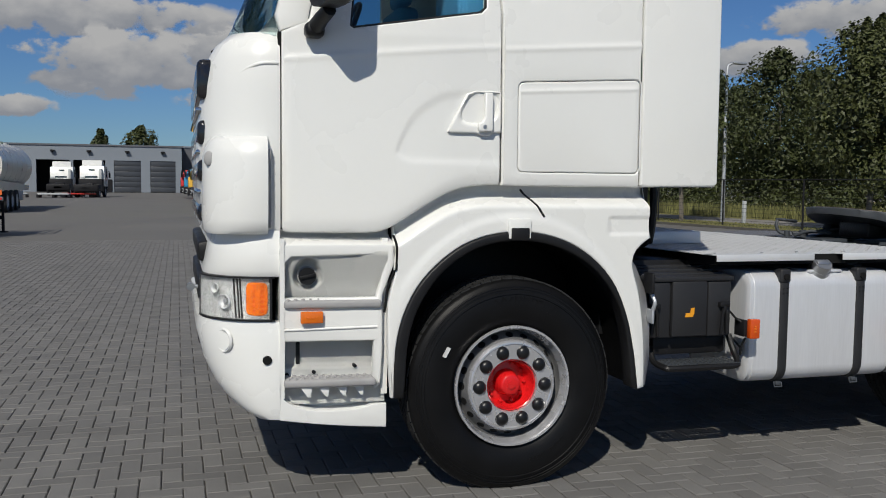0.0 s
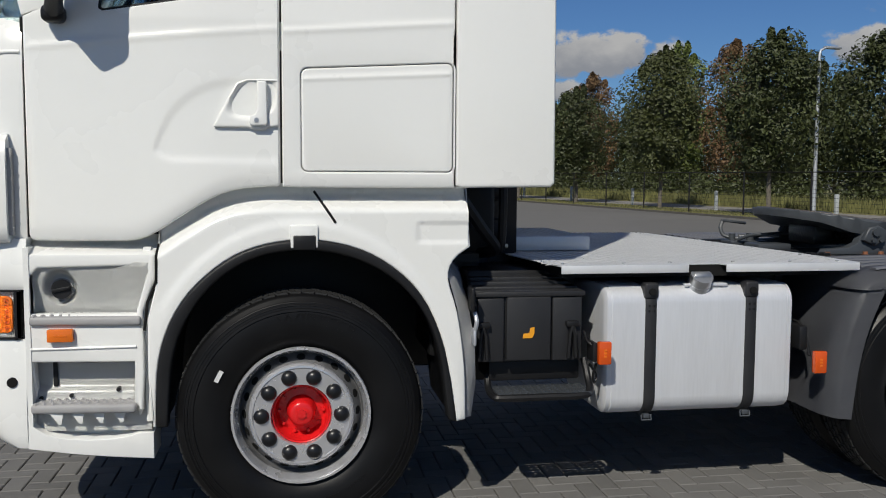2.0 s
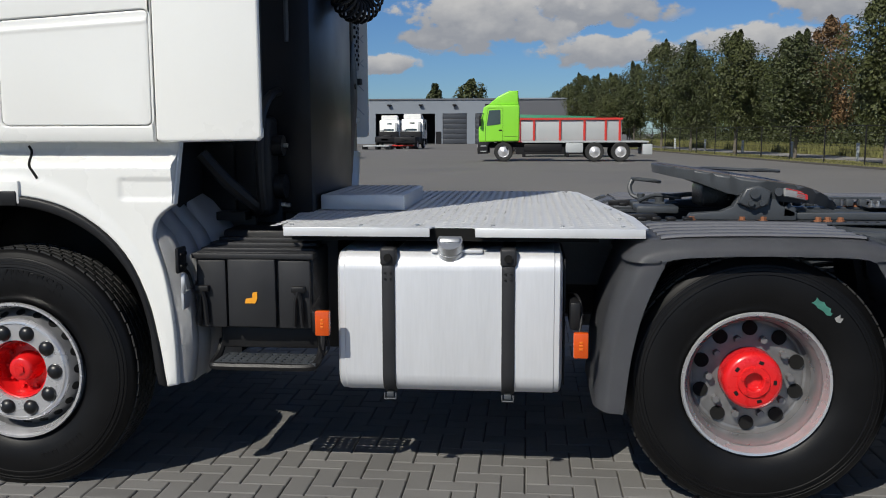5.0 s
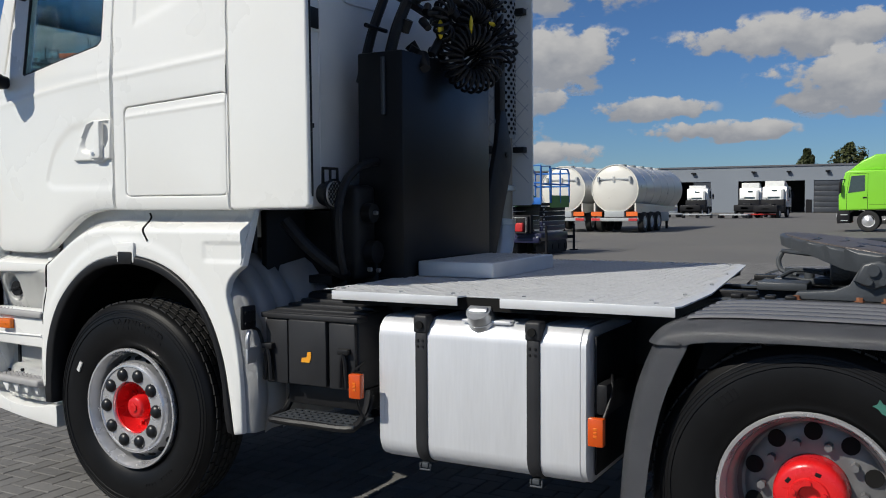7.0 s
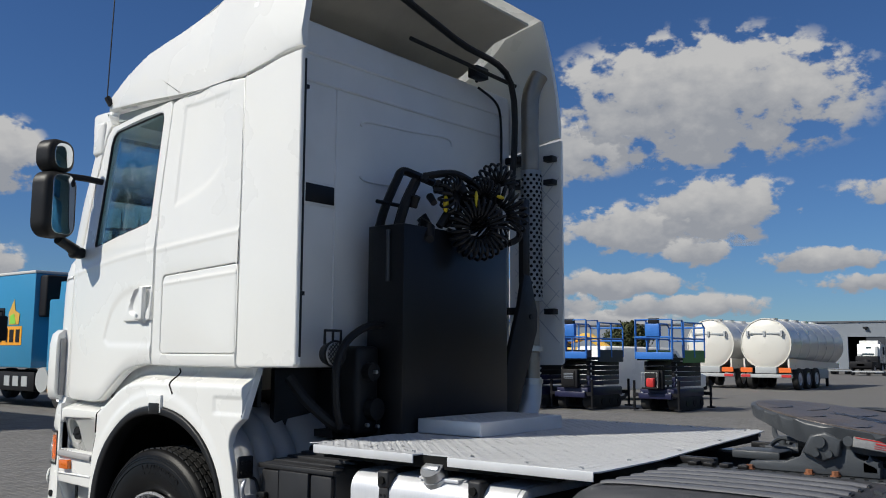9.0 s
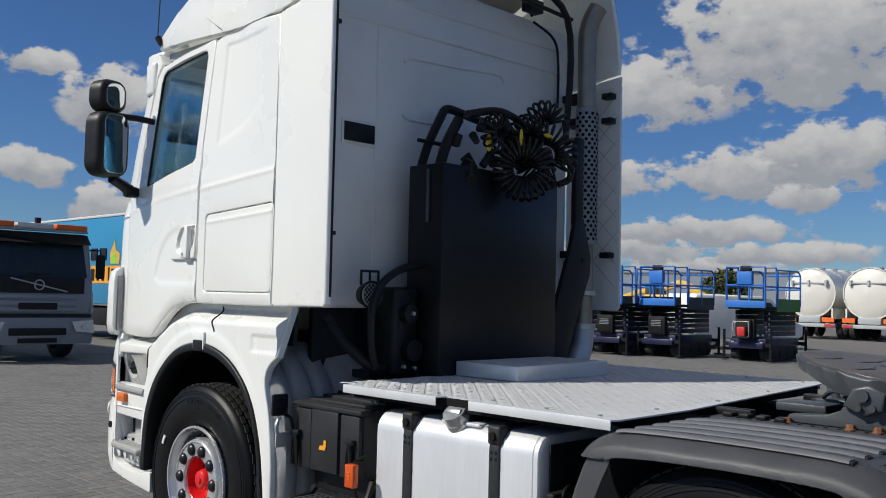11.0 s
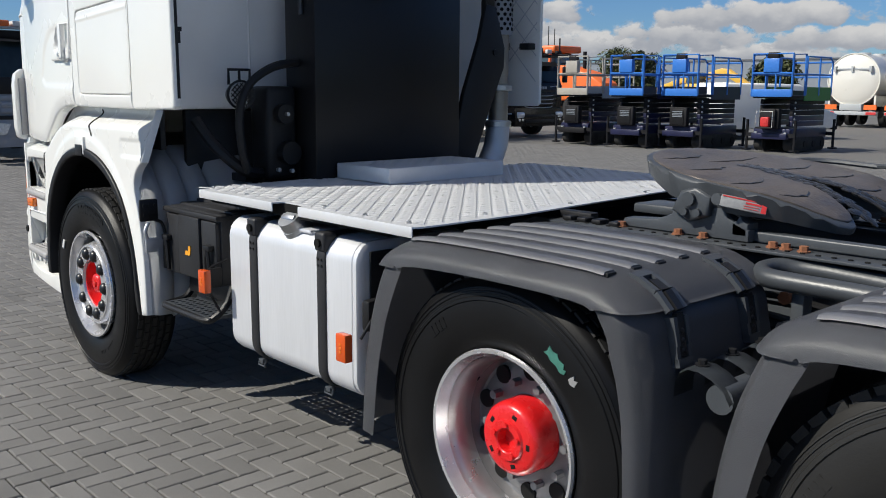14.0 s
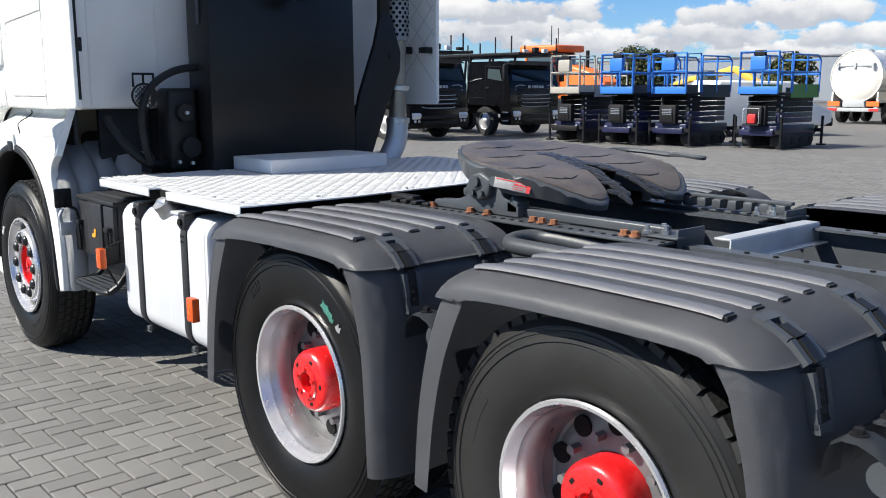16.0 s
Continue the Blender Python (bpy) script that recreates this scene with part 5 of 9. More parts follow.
tube(bm, [(1.45, 0.1015, 0.74), (2.31, 0.1015, 0.74)], 0.0025, seg=4)
tank = part("fuel_tank", bm, TANK, truck, "brushed aluminium fuel tank with black straps", angle=30)
for x in (1.622, 2.128):
    bm = bmesh.new()
    rings = [[bm.verts.new((x + s, y, z)) for y, z in section(0.100 - d, 0.70 + d, 0.432 - d, 1.045 + d, 0.085 + d)] for s, d in ((-0.027, -0.004), (-0.027, 0.009), (-0.022, 0.013), (0.022, 0.013), (0.027, 0.009), (0.027, -0.004))]
    for a, b in zip(rings, rings[1:]):
        for k in range(len(a)):
            q = (k + 1) % len(a)
            bm.faces.new((a[k], a[q], b[q], b[k]))
    box(bm, x - 0.034, x + 0.034, 0.083, 0.150, 0.985, 1.062, 0.012, 3)
    strap = part("tank_strap", bm, TOOLBOX, tank, "black rubber-lined tank strap")
    bm = bmesh.new()
    rod(bm, (x, 0.072, 1.02), (x, 0.085, 1.02), 0.017, seg=14)
    part("strap_bolt", bm, SEAM, strap)
    bm = bmesh.new()
    for z in (0.93, 0.955):
        for s in (-0.012, 0.012):
            rod(bm, (x + s, 0.083, z), (x + s, 0.091, z), 0.005, seg=8)
    parts("rivet", bm, BLACK, strap)
    bm = bmesh.new()
    tube(bm, [(x - 0.024, 0.125, 0.425), (x - 0.024, 0.12, 0.400), (x + 0.024, 0.12, 0.400), (x + 0.024, 0.125, 0.425)], 0.005, seg=6)
    box(bm, x - 0.016, x + 0.016, 0.115, 0.145, 0.408, 0.43, 0.004)
    part("strap_hook", bm, CHASSIS, strap)
bm = bmesh.new()
rod(bm, (1.882, 0.165, 1.025), (1.882, 0.135, 1.060), 0.062, 0.058, seg=28)
rod(bm, (1.882, 0.137, 1.058), (1.882, 0.110, 1.092), 0.056, 0.053, seg=28)
box(bm, 1.838, 1.926, 0.098, 0.118, 1.078, 1.106, 0.008, m=Matrix.Translation((1.882, 0.108, 1.09)) @ Matrix.Rotation(radians(-38), 4, "X") @ Matrix.Translation((-1.882, -0.108, -1.09)))
part("filler_cap", bm, STEEL, tank, "bright metal filler cap")
bm = bmesh.new()
box(bm, 1.80, 2.02, 0.12, 0.30, 1.036, 1.052, 0.006)
part("filler_pad", bm, TANK, tank)

# added black sheet: makes the tank's rear end look shaded
bm = bmesh.new()
box(bm, 2.360, 2.368, 0.150, 0.68, 0.47, 1.01, 0.002)
part("end_shield", bm, BLACK, tank, "added black sheet that stands for shade on the tank end")

# catwalk plate with raised bars
bm = bmesh.new()
cat_top = 1.147
outline = [(1.175, 0.085), (1.80, 0.085), (1.815, 0.135), (1.975, 0.135), (1.99, 0.085), (2.685, 0.085), (2.70, 0.11), (2.70, 0.62), (2.56, 2.10), (2.53, 2.39), (2.50, 2.415), (1.175, 2.415), (1.08, 1.8), (1.08, 0.7)]
panel(bm, [(x, y) for x, y in outline], y0=-cat_top, y1=-(cat_top - 0.006))
bmesh.ops.transform(bm, matrix=Matrix(((1, 0, 0, 0), (0, 0, 1, 0), (0, -1, 0, 0), (0, 0, 0, 1))), verts=bm.verts)
box(bm, 1.178, 1.80, 0.080, 0.086, cat_top - 0.038, cat_top, 0.002)
box(bm, 1.99, 2.685, 0.080, 0.086, cat_top - 0.038, cat_top, 0.002)
box(bm, 1.178, 2.50, 2.412, 2.418, cat_top - 0.038, cat_top, 0.002)
catwalk = part("catwalk", bm, ALU, truck, "aluminium tread plate deck behind the cab")


def tread_bars(inside, x0, x1, y0, y1, z, pitch=0.084):
    verts, faces = [], []
    i = 0
    y = y0
    while y < y1:
        x = x0
        k = 0
        while x < x1:
            if inside(x, y):
                d = 1 if (i + k) % 2 == 0 else -1
                u, w = Vector((0.7071, 0.7071 * d, 0)), Vector((-0.7071 * d, 0.7071, 0))
                c, b = Vector((x, y, z)), len(verts)
                for p in (-u * 0.029, -w * 0.0105, u * 0.029, w * 0.0105):
                    verts.append(c + p)
                for p in (-u * 0.015, u * 0.015):
                    verts.append(c + p + Vector((0, 0, 0.0040)))
                faces += [(b, b + 1, b + 5, b + 4), (b + 1, b + 2, b + 5), (b + 2, b + 3, b + 4, b + 5), (b + 3, b, b + 4)]
            x += pitch / 2
            k += 1
        y += pitch / 2
        i += 1
    me = bpy.data.meshes.new("tread_bar")
    me.from_pydata([tuple(v) for v in verts], [], faces)
    me.materials.append(ALU)
    me.polygons.foreach_set("use_smooth", [True] * len(me.polygons))
    return me


def on_cat(x, y):
    if not (1.10 < x < 2.655 and 0.10 < y < 2.40):
        return False
    if 1.79 < x < 2.0 and y < 0.155:
        return False
    if x > 2.66 - max(0.0, y - 0.62) * 0.093:
        return False
    return not (1.15 < x < 1.59 and 0.87 < y < 1.70)


o = new("tread_bar", tread_bars(on_cat, 1.09, 2.70, 0.09, 2.41, cat_top + 0.0005))
o.parent = catwalk
tagged(o, kind="stuff")
bm = bmesh.new()
for x, y in ((1.2, 0.14), (1.5, 0.14), (1.74, 0.16), (2.06, 0.16), (2.35, 0.14), (2.6, 0.14), (2.62, 0.5), (1.15, 2.2), (1.6, 2.35), (2.1, 2.35), (2.45, 2.3), (2.62, 1.0), (2.57, 1.6)):
    rod(bm, (x, y, cat_top), (x, y, cat_top + 0.007), 0.009, seg=8)
parts("catwalk_bolt", bm, STEEL, catwalk)
bm = bmesh.new()
box(bm, 1.20, 2.50, 0.13, 2.38, cat_top - 0.06, cat_top - 0.008)
part("deck_frame", bm, SEAM, catwalk)
bm = bmesh.new()
box(bm, 1.155, 1.582, 0.88, 1.69, cat_top + 0.004, cat_top + 0.081, 0.006)
box(bm, 1.579, 1.5845, 0.884, 1.686, cat_top + 0.004, cat_top + 0.077)
step_box = part("deck_step", bm, ALU, truck, "raised aluminium tread plate step box")
o = new("tread_bar", tread_bars(lambda x, y: 1.17 < x < 1.57 and 0.90 < y < 1.67, 1.17, 1.58, 0.89, 1.69, cat_top + 0.0815))
o.parent = step_box
tagged(o, kind="stuff")


# chassis rails
for y in (0.895, 1.605):
    bm = bmesh.new()
    web, lip = (y, y + 0.07) if y < 1 else (y + 0.07, y)
    t = 0.01 if y < 1 else -0.01
    loop = [(web, 0.78), (lip, 0.78), (lip, 0.79), (web + t, 0.79), (web + t, 1.085), (lip, 1.085), (lip, 1.095), (web, 1.095)]
    ends = [[bm.verts.new((x, a, b)) for a, b in loop] for x in (-1.2, 5.75)]
    for k in range(8):
        bm.faces.new((ends[0][k], ends[0][(k + 1) % 8], ends[1][(k + 1) % 8], ends[1][k]))
    bm.faces.new(ends[0][::-1])
    bm.faces.new(ends[1])
    rail = part("chassis_rail", bm, CHASSIS, truck, "dark painted steel chassis rail")
    bm = bmesh.new()
    for k in range(12):
        rod(bm, (4.45 + k * 0.10, y + 0.035, 1.095), (4.45 + k * 0.10, y + 0.035, 1.099), 0.009, seg=8)
    parts("rail_hole", bm, SEAM, rail)
    # flanged angle that carries the fifth wheel
    out = -1 if y < 1 else 1
    ya, yb = (y - 0.125, y - 0.005) if y < 1 else (y + 0.075, y + 0.195)
    bm = bmesh.new()
    box(bm, 2.70, 4.22, ya, yb, 1.102, 1.112, 0.002)
    box(bm, 2.70, 4.22, yb - 0.012 if y < 1 else ya, yb if y < 1 else ya + 0.012, 0.93, 1.10)
    sub = part("mounting_angle", bm, CHASSIS, truck)
    yc = (ya + yb) / 2 - out * 0.01
    bm = bmesh.new()
    for k in range(30):
        rod(bm, (2.76 + k * 0.05, yc + 0.03 * out, 1.112), (2.76 + k * 0.05, yc + 0.03 * out, 1.115), 0.009, seg=8)
    parts("flange_hole", bm, SEAM, sub)
    for k, x in enumerate((3.00, 3.24, 3.34, 3.595, 3.64, 3.70, 4.03, 4.075)):
        bm = bmesh.new()
        rod(bm, (x, yc, 1.112), (x, yc, 1.117), 0.021, seg=12)
        rod(bm, (x, yc, 1.117), (x, yc, 1.132), 0.0145, seg=6)
        part("rusty_bolt", bm, RUST, sub, "rusty bolt head" if k == 0 else "")
    for x in (2.76, 2.83, 2.90, 2.98):
        bm = bmesh.new()
        box(bm, x - 0.022, x + 0.022, yc - 0.030, yc + 0.030, 1.112, 1.130, 0.006)
        part("clamp_block", bm, BLACK, sub)
    bm = bmesh.new()
    box(bm, 2.68, 2.84, yc + 0.02, yc + 0.07, 1.11, 1.142, 0.006)
    part("stop_block", bm, BLACK, sub)
    if y > 1:
        continue
    bm = bmesh.new()
    yr = y + 0.02 if y < 1 else y + 0.05
    box(bm, 3.48, 4.16, yr - 0.022, yr + 0.022, 1.112, 1.150, 0.008, 3)
    part("slide_bar", bm, CHASSIS, truck, "black painted steel slide bar")
for x in (-0.8, 0.9, 2.2, 3.75, 5.6):
    bm = bmesh.new()
    box(bm, x - 0.05, x + 0.05, 0.93, 1.65, 0.82, 1.02, 0.01)
    part("cross_member", bm, CHASSIS, truck)
# light cross beam: a channel lying open to the rear
bm = bmesh.new()
box(bm, 4.265, 4.33, 1.03, 1.66, 1.105, 1.113, 0.002)
box(bm, 4.325, 4.333, 1.03, 1.66, 1.035, 1.109, 0.002)
box(bm, 4.333, 4.37, 1.03, 1.66, 1.035, 1.043, 0.002)
part("light_beam", bm, GALV, truck, "light grey painted cross beam")
for y in (0.90, 1.62):
    bm = bmesh.new()
    box(bm, 4.09, 4.24, y - 0.05, y + 0.10, 1.117, 1.125, 0.003)
    box(bm, 4.22, 4.23, y - 0.03, y + 0.13, 1.06, 1.15, 0.003)
    bracket_ = part("beam_bracket", bm, CHASSIS, truck)
    for dx, dy in ((4.11, -0.04), (4.13, 0.03), (4.16, 0.0)):
        bm = bmesh.new()
        rod(bm, (dx, y + dy, 1.125), (dx, y + dy, 1.138), 0.016, seg=6)
        rod(bm, (dx, y + dy, 1.138), (dx, y + dy, 1.156), 0.009, seg=8)
        part("beam_bolt", bm, STEEL, bracket_)
    # toothed rack beside the slide
    if y < 1:
        continue
    bm = bmesh.new()
    s = 1.70
    box(bm, 3.62, 4.20, s - 0.018, s + 0.012, 1.158, 1.172, 0.003)
    for k in range(8):
        box(bm, 3.64 + k * 0.072, 3.682 + k * 0.072, s - 0.040, s + 0.012, 1.120, 1.159, 0.006)
    part("toothed_rack", bm, CHASSIS, truck, "dark toothed rack of the coupling slide")
# axles and drive line in the dark below
for x, r in ((REAR[0], 0.09), (REAR[1], 0.09), (-0.005, 0.07)):
    bm = bmesh.new()
    rod(bm, (x, 0.3, 0.518), (x, 2.2, 0.518), r, seg=16)
    if x > 1:
        bmesh.ops.create_uvsphere(bm, u_segments=16, v_segments=10, radius=0.22, matrix=Matrix.Translation((x, 1.25, 0.55)))
    part("axle", bm, CHASSIS, truck)
for a in ((-1.0, 1.0, 0.75, 1.75, 0.55, 1.30), (1.0, 2.6, 0.99, 1.55, 0.60, 0.92), (1.35, 2.45, 1.82, 2.38, 0.45, 1.03)):
    bm = bmesh.new()
    box(bm, *a, 0.05)
    part("engine_block", bm, BLACK, truck, "dark drive train under the cab")
bm = bmesh.new()
tube(bm, curve([(4.35, 0.62, 1.00), (4.2, 0.61, 1.045), (4.0, 0.605, 1.058), (3.74, 0.61, 1.06), (3.675, 0.635, 1.062), (3.645, 0.69, 1.065), (3.655, 0.75, 1.068), (3.70, 0.79, 1.068), (3.80, 0.805, 1.066), (4.1, 0.81, 1.05)], 5), 0.030, seg=14)
part("grab_rail", bm, CHASSIS, truck, "dark grey bent tube between the mudguards")
bm = bmesh.new()
box(bm, 3.77, 3.81, 0.63, 0.69, 0.74, 1.05, 0.006)
box(bm, 3.775, 3.80, 0.58, 0.74, 0.72, 0.78, 0.006)
post = part("rail_post", bm, CHASSIS, truck)
for z in (0.84, 0.92):
    bm = bmesh.new()
    rod(bm, (3.81, 0.66, z), (3.83, 0.66, z), 0.014, seg=6)
    part("post_bolt", bm, STEEL, post)
# pipes, valves and a brass fitting between the mudguards
for k, (y, z, x1) in enumerate(((0.72, 0.93, 4.3), (0.76, 0.88, 4.25), (0.82, 0.97, 4.4))):
    bm = bmesh.new()
    tube(bm, curve([(3.40, y, z - 0.05), (3.62, y - 0.03, z), (3.85, y + 0.02, z - 0.03), (x1, y, z - 0.06)], 5), 0.012, seg=7)
    part("air_pipe", bm, BLACK, truck)
for x, y, z, m in ((3.70, 0.76, 0.98, RUST), (3.73, 0.70, 0.90, STEEL), (3.88, 0.74, 0.90, STEEL), (3.95, 0.70, 0.94, STEEL)):
    bm = bmesh.new()
    rod(bm, (x, y - 0.03, z), (x, y + 0.03, z), 0.022, 0.018, seg=8)
    part("pipe_fitting", bm, m, truck)


# fifth wheel
FX, FY = 3.38, 1.335


def fw_outline():
    side = [(3.50, 0.834), (3.60, 0.876), (3.69, 0.94), (3.745, 1.005), (3.768, 1.065), (3.762, 1.11), (3.735, 1.145), (3.66, 1.185), (3.50, 1.25), (3.40, 1.29), (3.365, FY)]
    pts = [(FX + 0.52 * math.cos(radians(100 + 160 * k / 24)), FY + 0.52 * math.sin(radians(100 + 160 * k / 24))) for k in range(25)]
    return pts + side + [(x, 2 * FY - y) for x, y in side[-2::-1]]


def droop(bm):
    """Bends the two rear ramps of the plate down."""
    for v in bm.verts:
        if v.co.x > 3.47:
            v.co.z -= 0.85 * (v.co.x - 3.47) ** 2


TILT_FW = Matrix.Translation((FX, FY, 1.303)) @ Matrix.Rotation(radians(8.3), 4, "Y") @ Matrix.Translation((-FX, -FY, -1.33))
LAY = Matrix(((1, 0, 0, 0), (0, 0, 1, 0), (0, -1, 0, 0), (0, 0, 0, 1)))
BENDS = tuple(("x", x) for x in (2.94, 3.02, 3.10, 3.18, 3.35, 3.48, 3.53, 3.575, 3.62, 3.665, 3.71))
fifth = thing("fifth_wheel", "", "")
fifth.parent = truck
fifth["label"] = "greasy tilted fifth-wheel coupling plate"


def fw_slab(outline, z0, z1, bevel, seg):
    bm = bmesh.new()
    panel(bm, outline, y0=-z1, y1=-z0, bevel=bevel, seg=seg, cuts=BENDS)
    bmesh.ops.transform(bm, matrix=LAY, verts=bm.verts)
    return bm


bm = fw_slab(fw_outline(), 1.235, 1.328, 0.018, 3)
for v in bm.verts:
    # the skirt leans in below
    deep = along([(2.86, 0.048), (3.02, 0.055), (3.18, 0.088), (3.48, 0.088), (3.66, 0.055), (3.77, 0.028)], v.co.x)
    v.co.z = 1.328 - (1.328 - v.co.z) * deep / 0.093
    q = 1 - 0.06 * (1.328 - v.co.z) / 0.093
    v.co.x, v.co.y = FX + (v.co.x - FX) * q, FY + (v.co.y - FY) * q
droop(bm)
bmesh.ops.transform(bm, matrix=TILT_FW, verts=bm.verts)
part("plate_rim", bm, CHASSIS, fifth, angle=50)
inset = [(FX + (x - FX) * 0.945 - 0.004, FY + (y - FY) * 0.945) for x, y in fw_outline()]
bm = fw_slab(inset, 1.31, 1.333, 0.003, 2)
droop(bm)
bmesh.ops.transform(bm, matrix=TILT_FW, verts=bm.verts)
part("plate_top", bm, GREASE, fifth, "worn brown steel coupling plate smeared with grease", angle=30)
# grease grooves across the plate and grease lumps in the throat
rng = random.Random(8)
for x, ya, yb in ((3.02, 1.05, 1.32), (3.12, 1.22, 1.58), (3.20, 0.96, 1.20), (3.30, 1.36, 1.70), (3.40, 0.88, 1.12), (3.46, 1.44, 1.72), (3.56, 0.94, 1.14), (3.60, 1.44, 1.64)):
    bm = bmesh.new()
    pts = [(x + 0.03 * math.sin(3 * u) + rng.uniform(-0.006, 0.006), ya + (yb - ya) * u, 1.3325) for u in [k / 8 for k in range(9)]]
    tube(bm, pts, [0.001, 0.003, 0.004, 0.003, 0.005, 0.0035, 0.004, 0.003, 0.001], seg=6)
    droop(bm)
    bmesh.ops.transform(bm, matrix=TILT_FW, verts=bm.verts)
    part("grease_groove", bm, GREASE_BLACK, fifth)
bm = bmesh.new()
for k in range(70):
    u = k / 69
    for s in (-1, 1):
        x = 3.20 + 0.55 * u
        y = FY + s * (0.02 + 0.125 * max(0, u - 0.25)) + rng.uniform(-0.035, 0.035)
        bmesh.ops.create_uvsphere(bm, u_segments=8, v_segments=5, radius=1.0, matrix=Matrix.Translation((x, y, 1.330)) @ Matrix.Rotation(rng.uniform(0, 3), 4, "Z") @ Matrix.Diagonal((rng.uniform(0.015, 0.045), rng.uniform(0.010, 0.026), rng.uniform(0.003, 0.007), 1)))
droop(bm)
bmesh.ops.transform(bm, matrix=TILT_FW, verts=bm.verts)
tagged(part("grease", bm, GREASE_BLACK, fifth, "thick black grease round the throat"), kind="stuff")
# lock and jaw below the throat
bm = bmesh.new()
box(bm, 3.10, 3.52, 1.14, 1.44, 1.15, 1.27, 0.02)
part("lock_housing", bm, GREASE_BLACK, fifth)
for y in (0.855, 1.665):
    bm = bmesh.new()
    panel(bm, [(2.98, 1.115), (3.0, 1.145), (3.14, 1.155), (3.20, 1.18), (3.235, 1.245), (3.29, 1.265), (3.35, 1.262), (3.40, 1.23), (3.42, 1.19), (3.50, 1.155), (3.50, 1.115)], y0=y, y1=y + 0.06, bevel=0.006)
    part("bearing_bracket", bm, CHASSIS, fifth)
    bm = bmesh.new()
    panel(bm, [(3.215, 1.20), (3.25, 1.27), (3.31, 1.285), (3.37, 1.255), (3.36, 1.19), (3.29, 1.165)], y0=y - 0.03 if y < 1 else y + 0.06, y1=y if y < 1 else y + 0.09, bevel=0.012, seg=3)
    part("bearing_cap", bm, CHASSIS, fifth)
    yy = y - 0.045 if y < 1 else y + 0.09
    for x, z, r in ((3.29, 1.245, 0.024), (3.275, 1.20, 0.014), (3.325, 1.20, 0.014), (3.40, 1.255, 0.020)):
        bm = bmesh.new()
        rod(bm, (x, yy, z), (x, yy + 0.02, z), r, seg=12)
        part("pivot_bolt", bm, CHASSIS, fifth)
    bm = bmesh.new()
    panel(bm, [(3.435, 1.13), (3.435, 1.175), (3.455, 1.185), (3.465, 1.205), (3.475, 1.185), (3.495, 1.175), (3.495, 1.13)], y0=y + 0.0, y1=y + 0.07, bevel=0.006)
    part("stop_fork", bm, CHASSIS, fifth)
# rating label on the skirt
LAB = Matrix.Translation((3.418, 0.806, 1.254)) @ Matrix.Rotation(radians(30), 4, "Z") @ Matrix.Rotation(radians(10), 4, "Y") @ Matrix.Rotation(radians(-14), 4, "X")
bm = bmesh.new()
box(bm, 0.0, 0.150, -0.012, 0.0, -0.020, 0.020, 0.002, m=LAB)
rating = part("rating_label", bm, LABEL_GREY, fifth, "white rating label with red bars, text too small to read")
bm = bmesh.new()
box(bm, 0.132, 0.148, -0.0135, -0.0115, -0.018, 0.018, m=LAB)
box(bm, 0.005, 0.135, -0.0135, -0.0115, 0.014, 0.018, m=LAB)
box(bm, 0.08, 0.13, -0.0135, -0.0115, 0.003, 0.009, m=LAB)
for k in range(2):
    box(bm, 0.075, 0.125, -0.0135, -0.0115, -0.013 + k * 0.008, -0.011 + k * 0.008, m=LAB)
tagged(part("label_bars", bm, LABEL_RED, rating), kind="stuff")
bm = bmesh.new()
tube(bm, curve([(3.18, 1.68, 1.31), (3.20, 1.80, 1.325), (3.30, 1.86, 1.325), (3.50, 1.86, 1.315)]), 0.011, seg=6)
tube(bm, curve([(3.50, 1.86, 1.315), (3.56, 1.84, 1.32), (3.66, 1.85, 1.31), (3.67, 1.88, 1.31), (3.58, 1.90, 1.312), (3.50, 1.88, 1.315)]), 0.010, seg=6)
part("release_handle", bm, CHASSIS, fifth)
bm = bmesh.new()
tube(bm, curve([(2.815, 1.77, 1.268), (2.85, 1.72, 1.266), (2.94, 1.72, 1.256), (2.975, 1.77, 1.250), (2.94, 1.81, 1.256), (2.85, 1.81, 1.266)], 4), 0.010, seg=8, close=True)
tube(bm, curve([(2.82, 1.77, 1.266), (2.80, 1.76, 1.22), (2.82, 1.74, 1.17), (2.90, 1.70, 1.15)], 4), 0.013, seg=8)
for x, y, z, r in ((2.86, 1.71, 1.165, 0.022), (2.96, 1.66, 1.17, 0.026), (3.04, 1.72, 1.16, 0.018)):
    rod(bm, (x, y, z - 0.03), (x, y, z + 0.02), r, seg=10)
tube(bm, [(2.90, 1.70, 1.165), (3.02, 1.66, 1.175), (3.20, 1.55, 1.20)], 0.013, seg=8)
tube(bm, curve([(2.84, 1.60, 1.15), (2.92, 1.52, 1.19), (3.05, 1.46, 1.18)], 4), 0.011, seg=8)
box(bm, 2.80, 3.06, 1.60, 1.76, 1.112, 1.142, 0.008)
box(bm, 2.78, 3.00, 1.22, 1.40, 1.112, 1.150, 0.008)
part("lever_bracket", bm, CHASSIS, fifth)

# black hydraulic box behind the cab, hoses, lamp, exhaust
bm = bmesh.new()
box(bm, 0.87, 1.14, 0.765, 1.775, 1.145, 2.30, 0.008)
tank_box = part("oil_tank", bm, BLACK_BOX, truck, "tall black painted steel oil tank behind the cab")
bm = bmesh.new()
rod(bm, (1.03, 0.757, 1.98), (1.03, 0.757, 2.27), 0.012)
rod(bm, (1.03, 0.750, 2.0), (1.03, 0.750, 2.24), 0.005)
part("sight_glass", bm, CHASSIS, tank_box, "slim level gauge")
bm = bmesh.new()
box(bm, 0.74, 0.88, 0.5, 2.3, 1.13, 1.17)
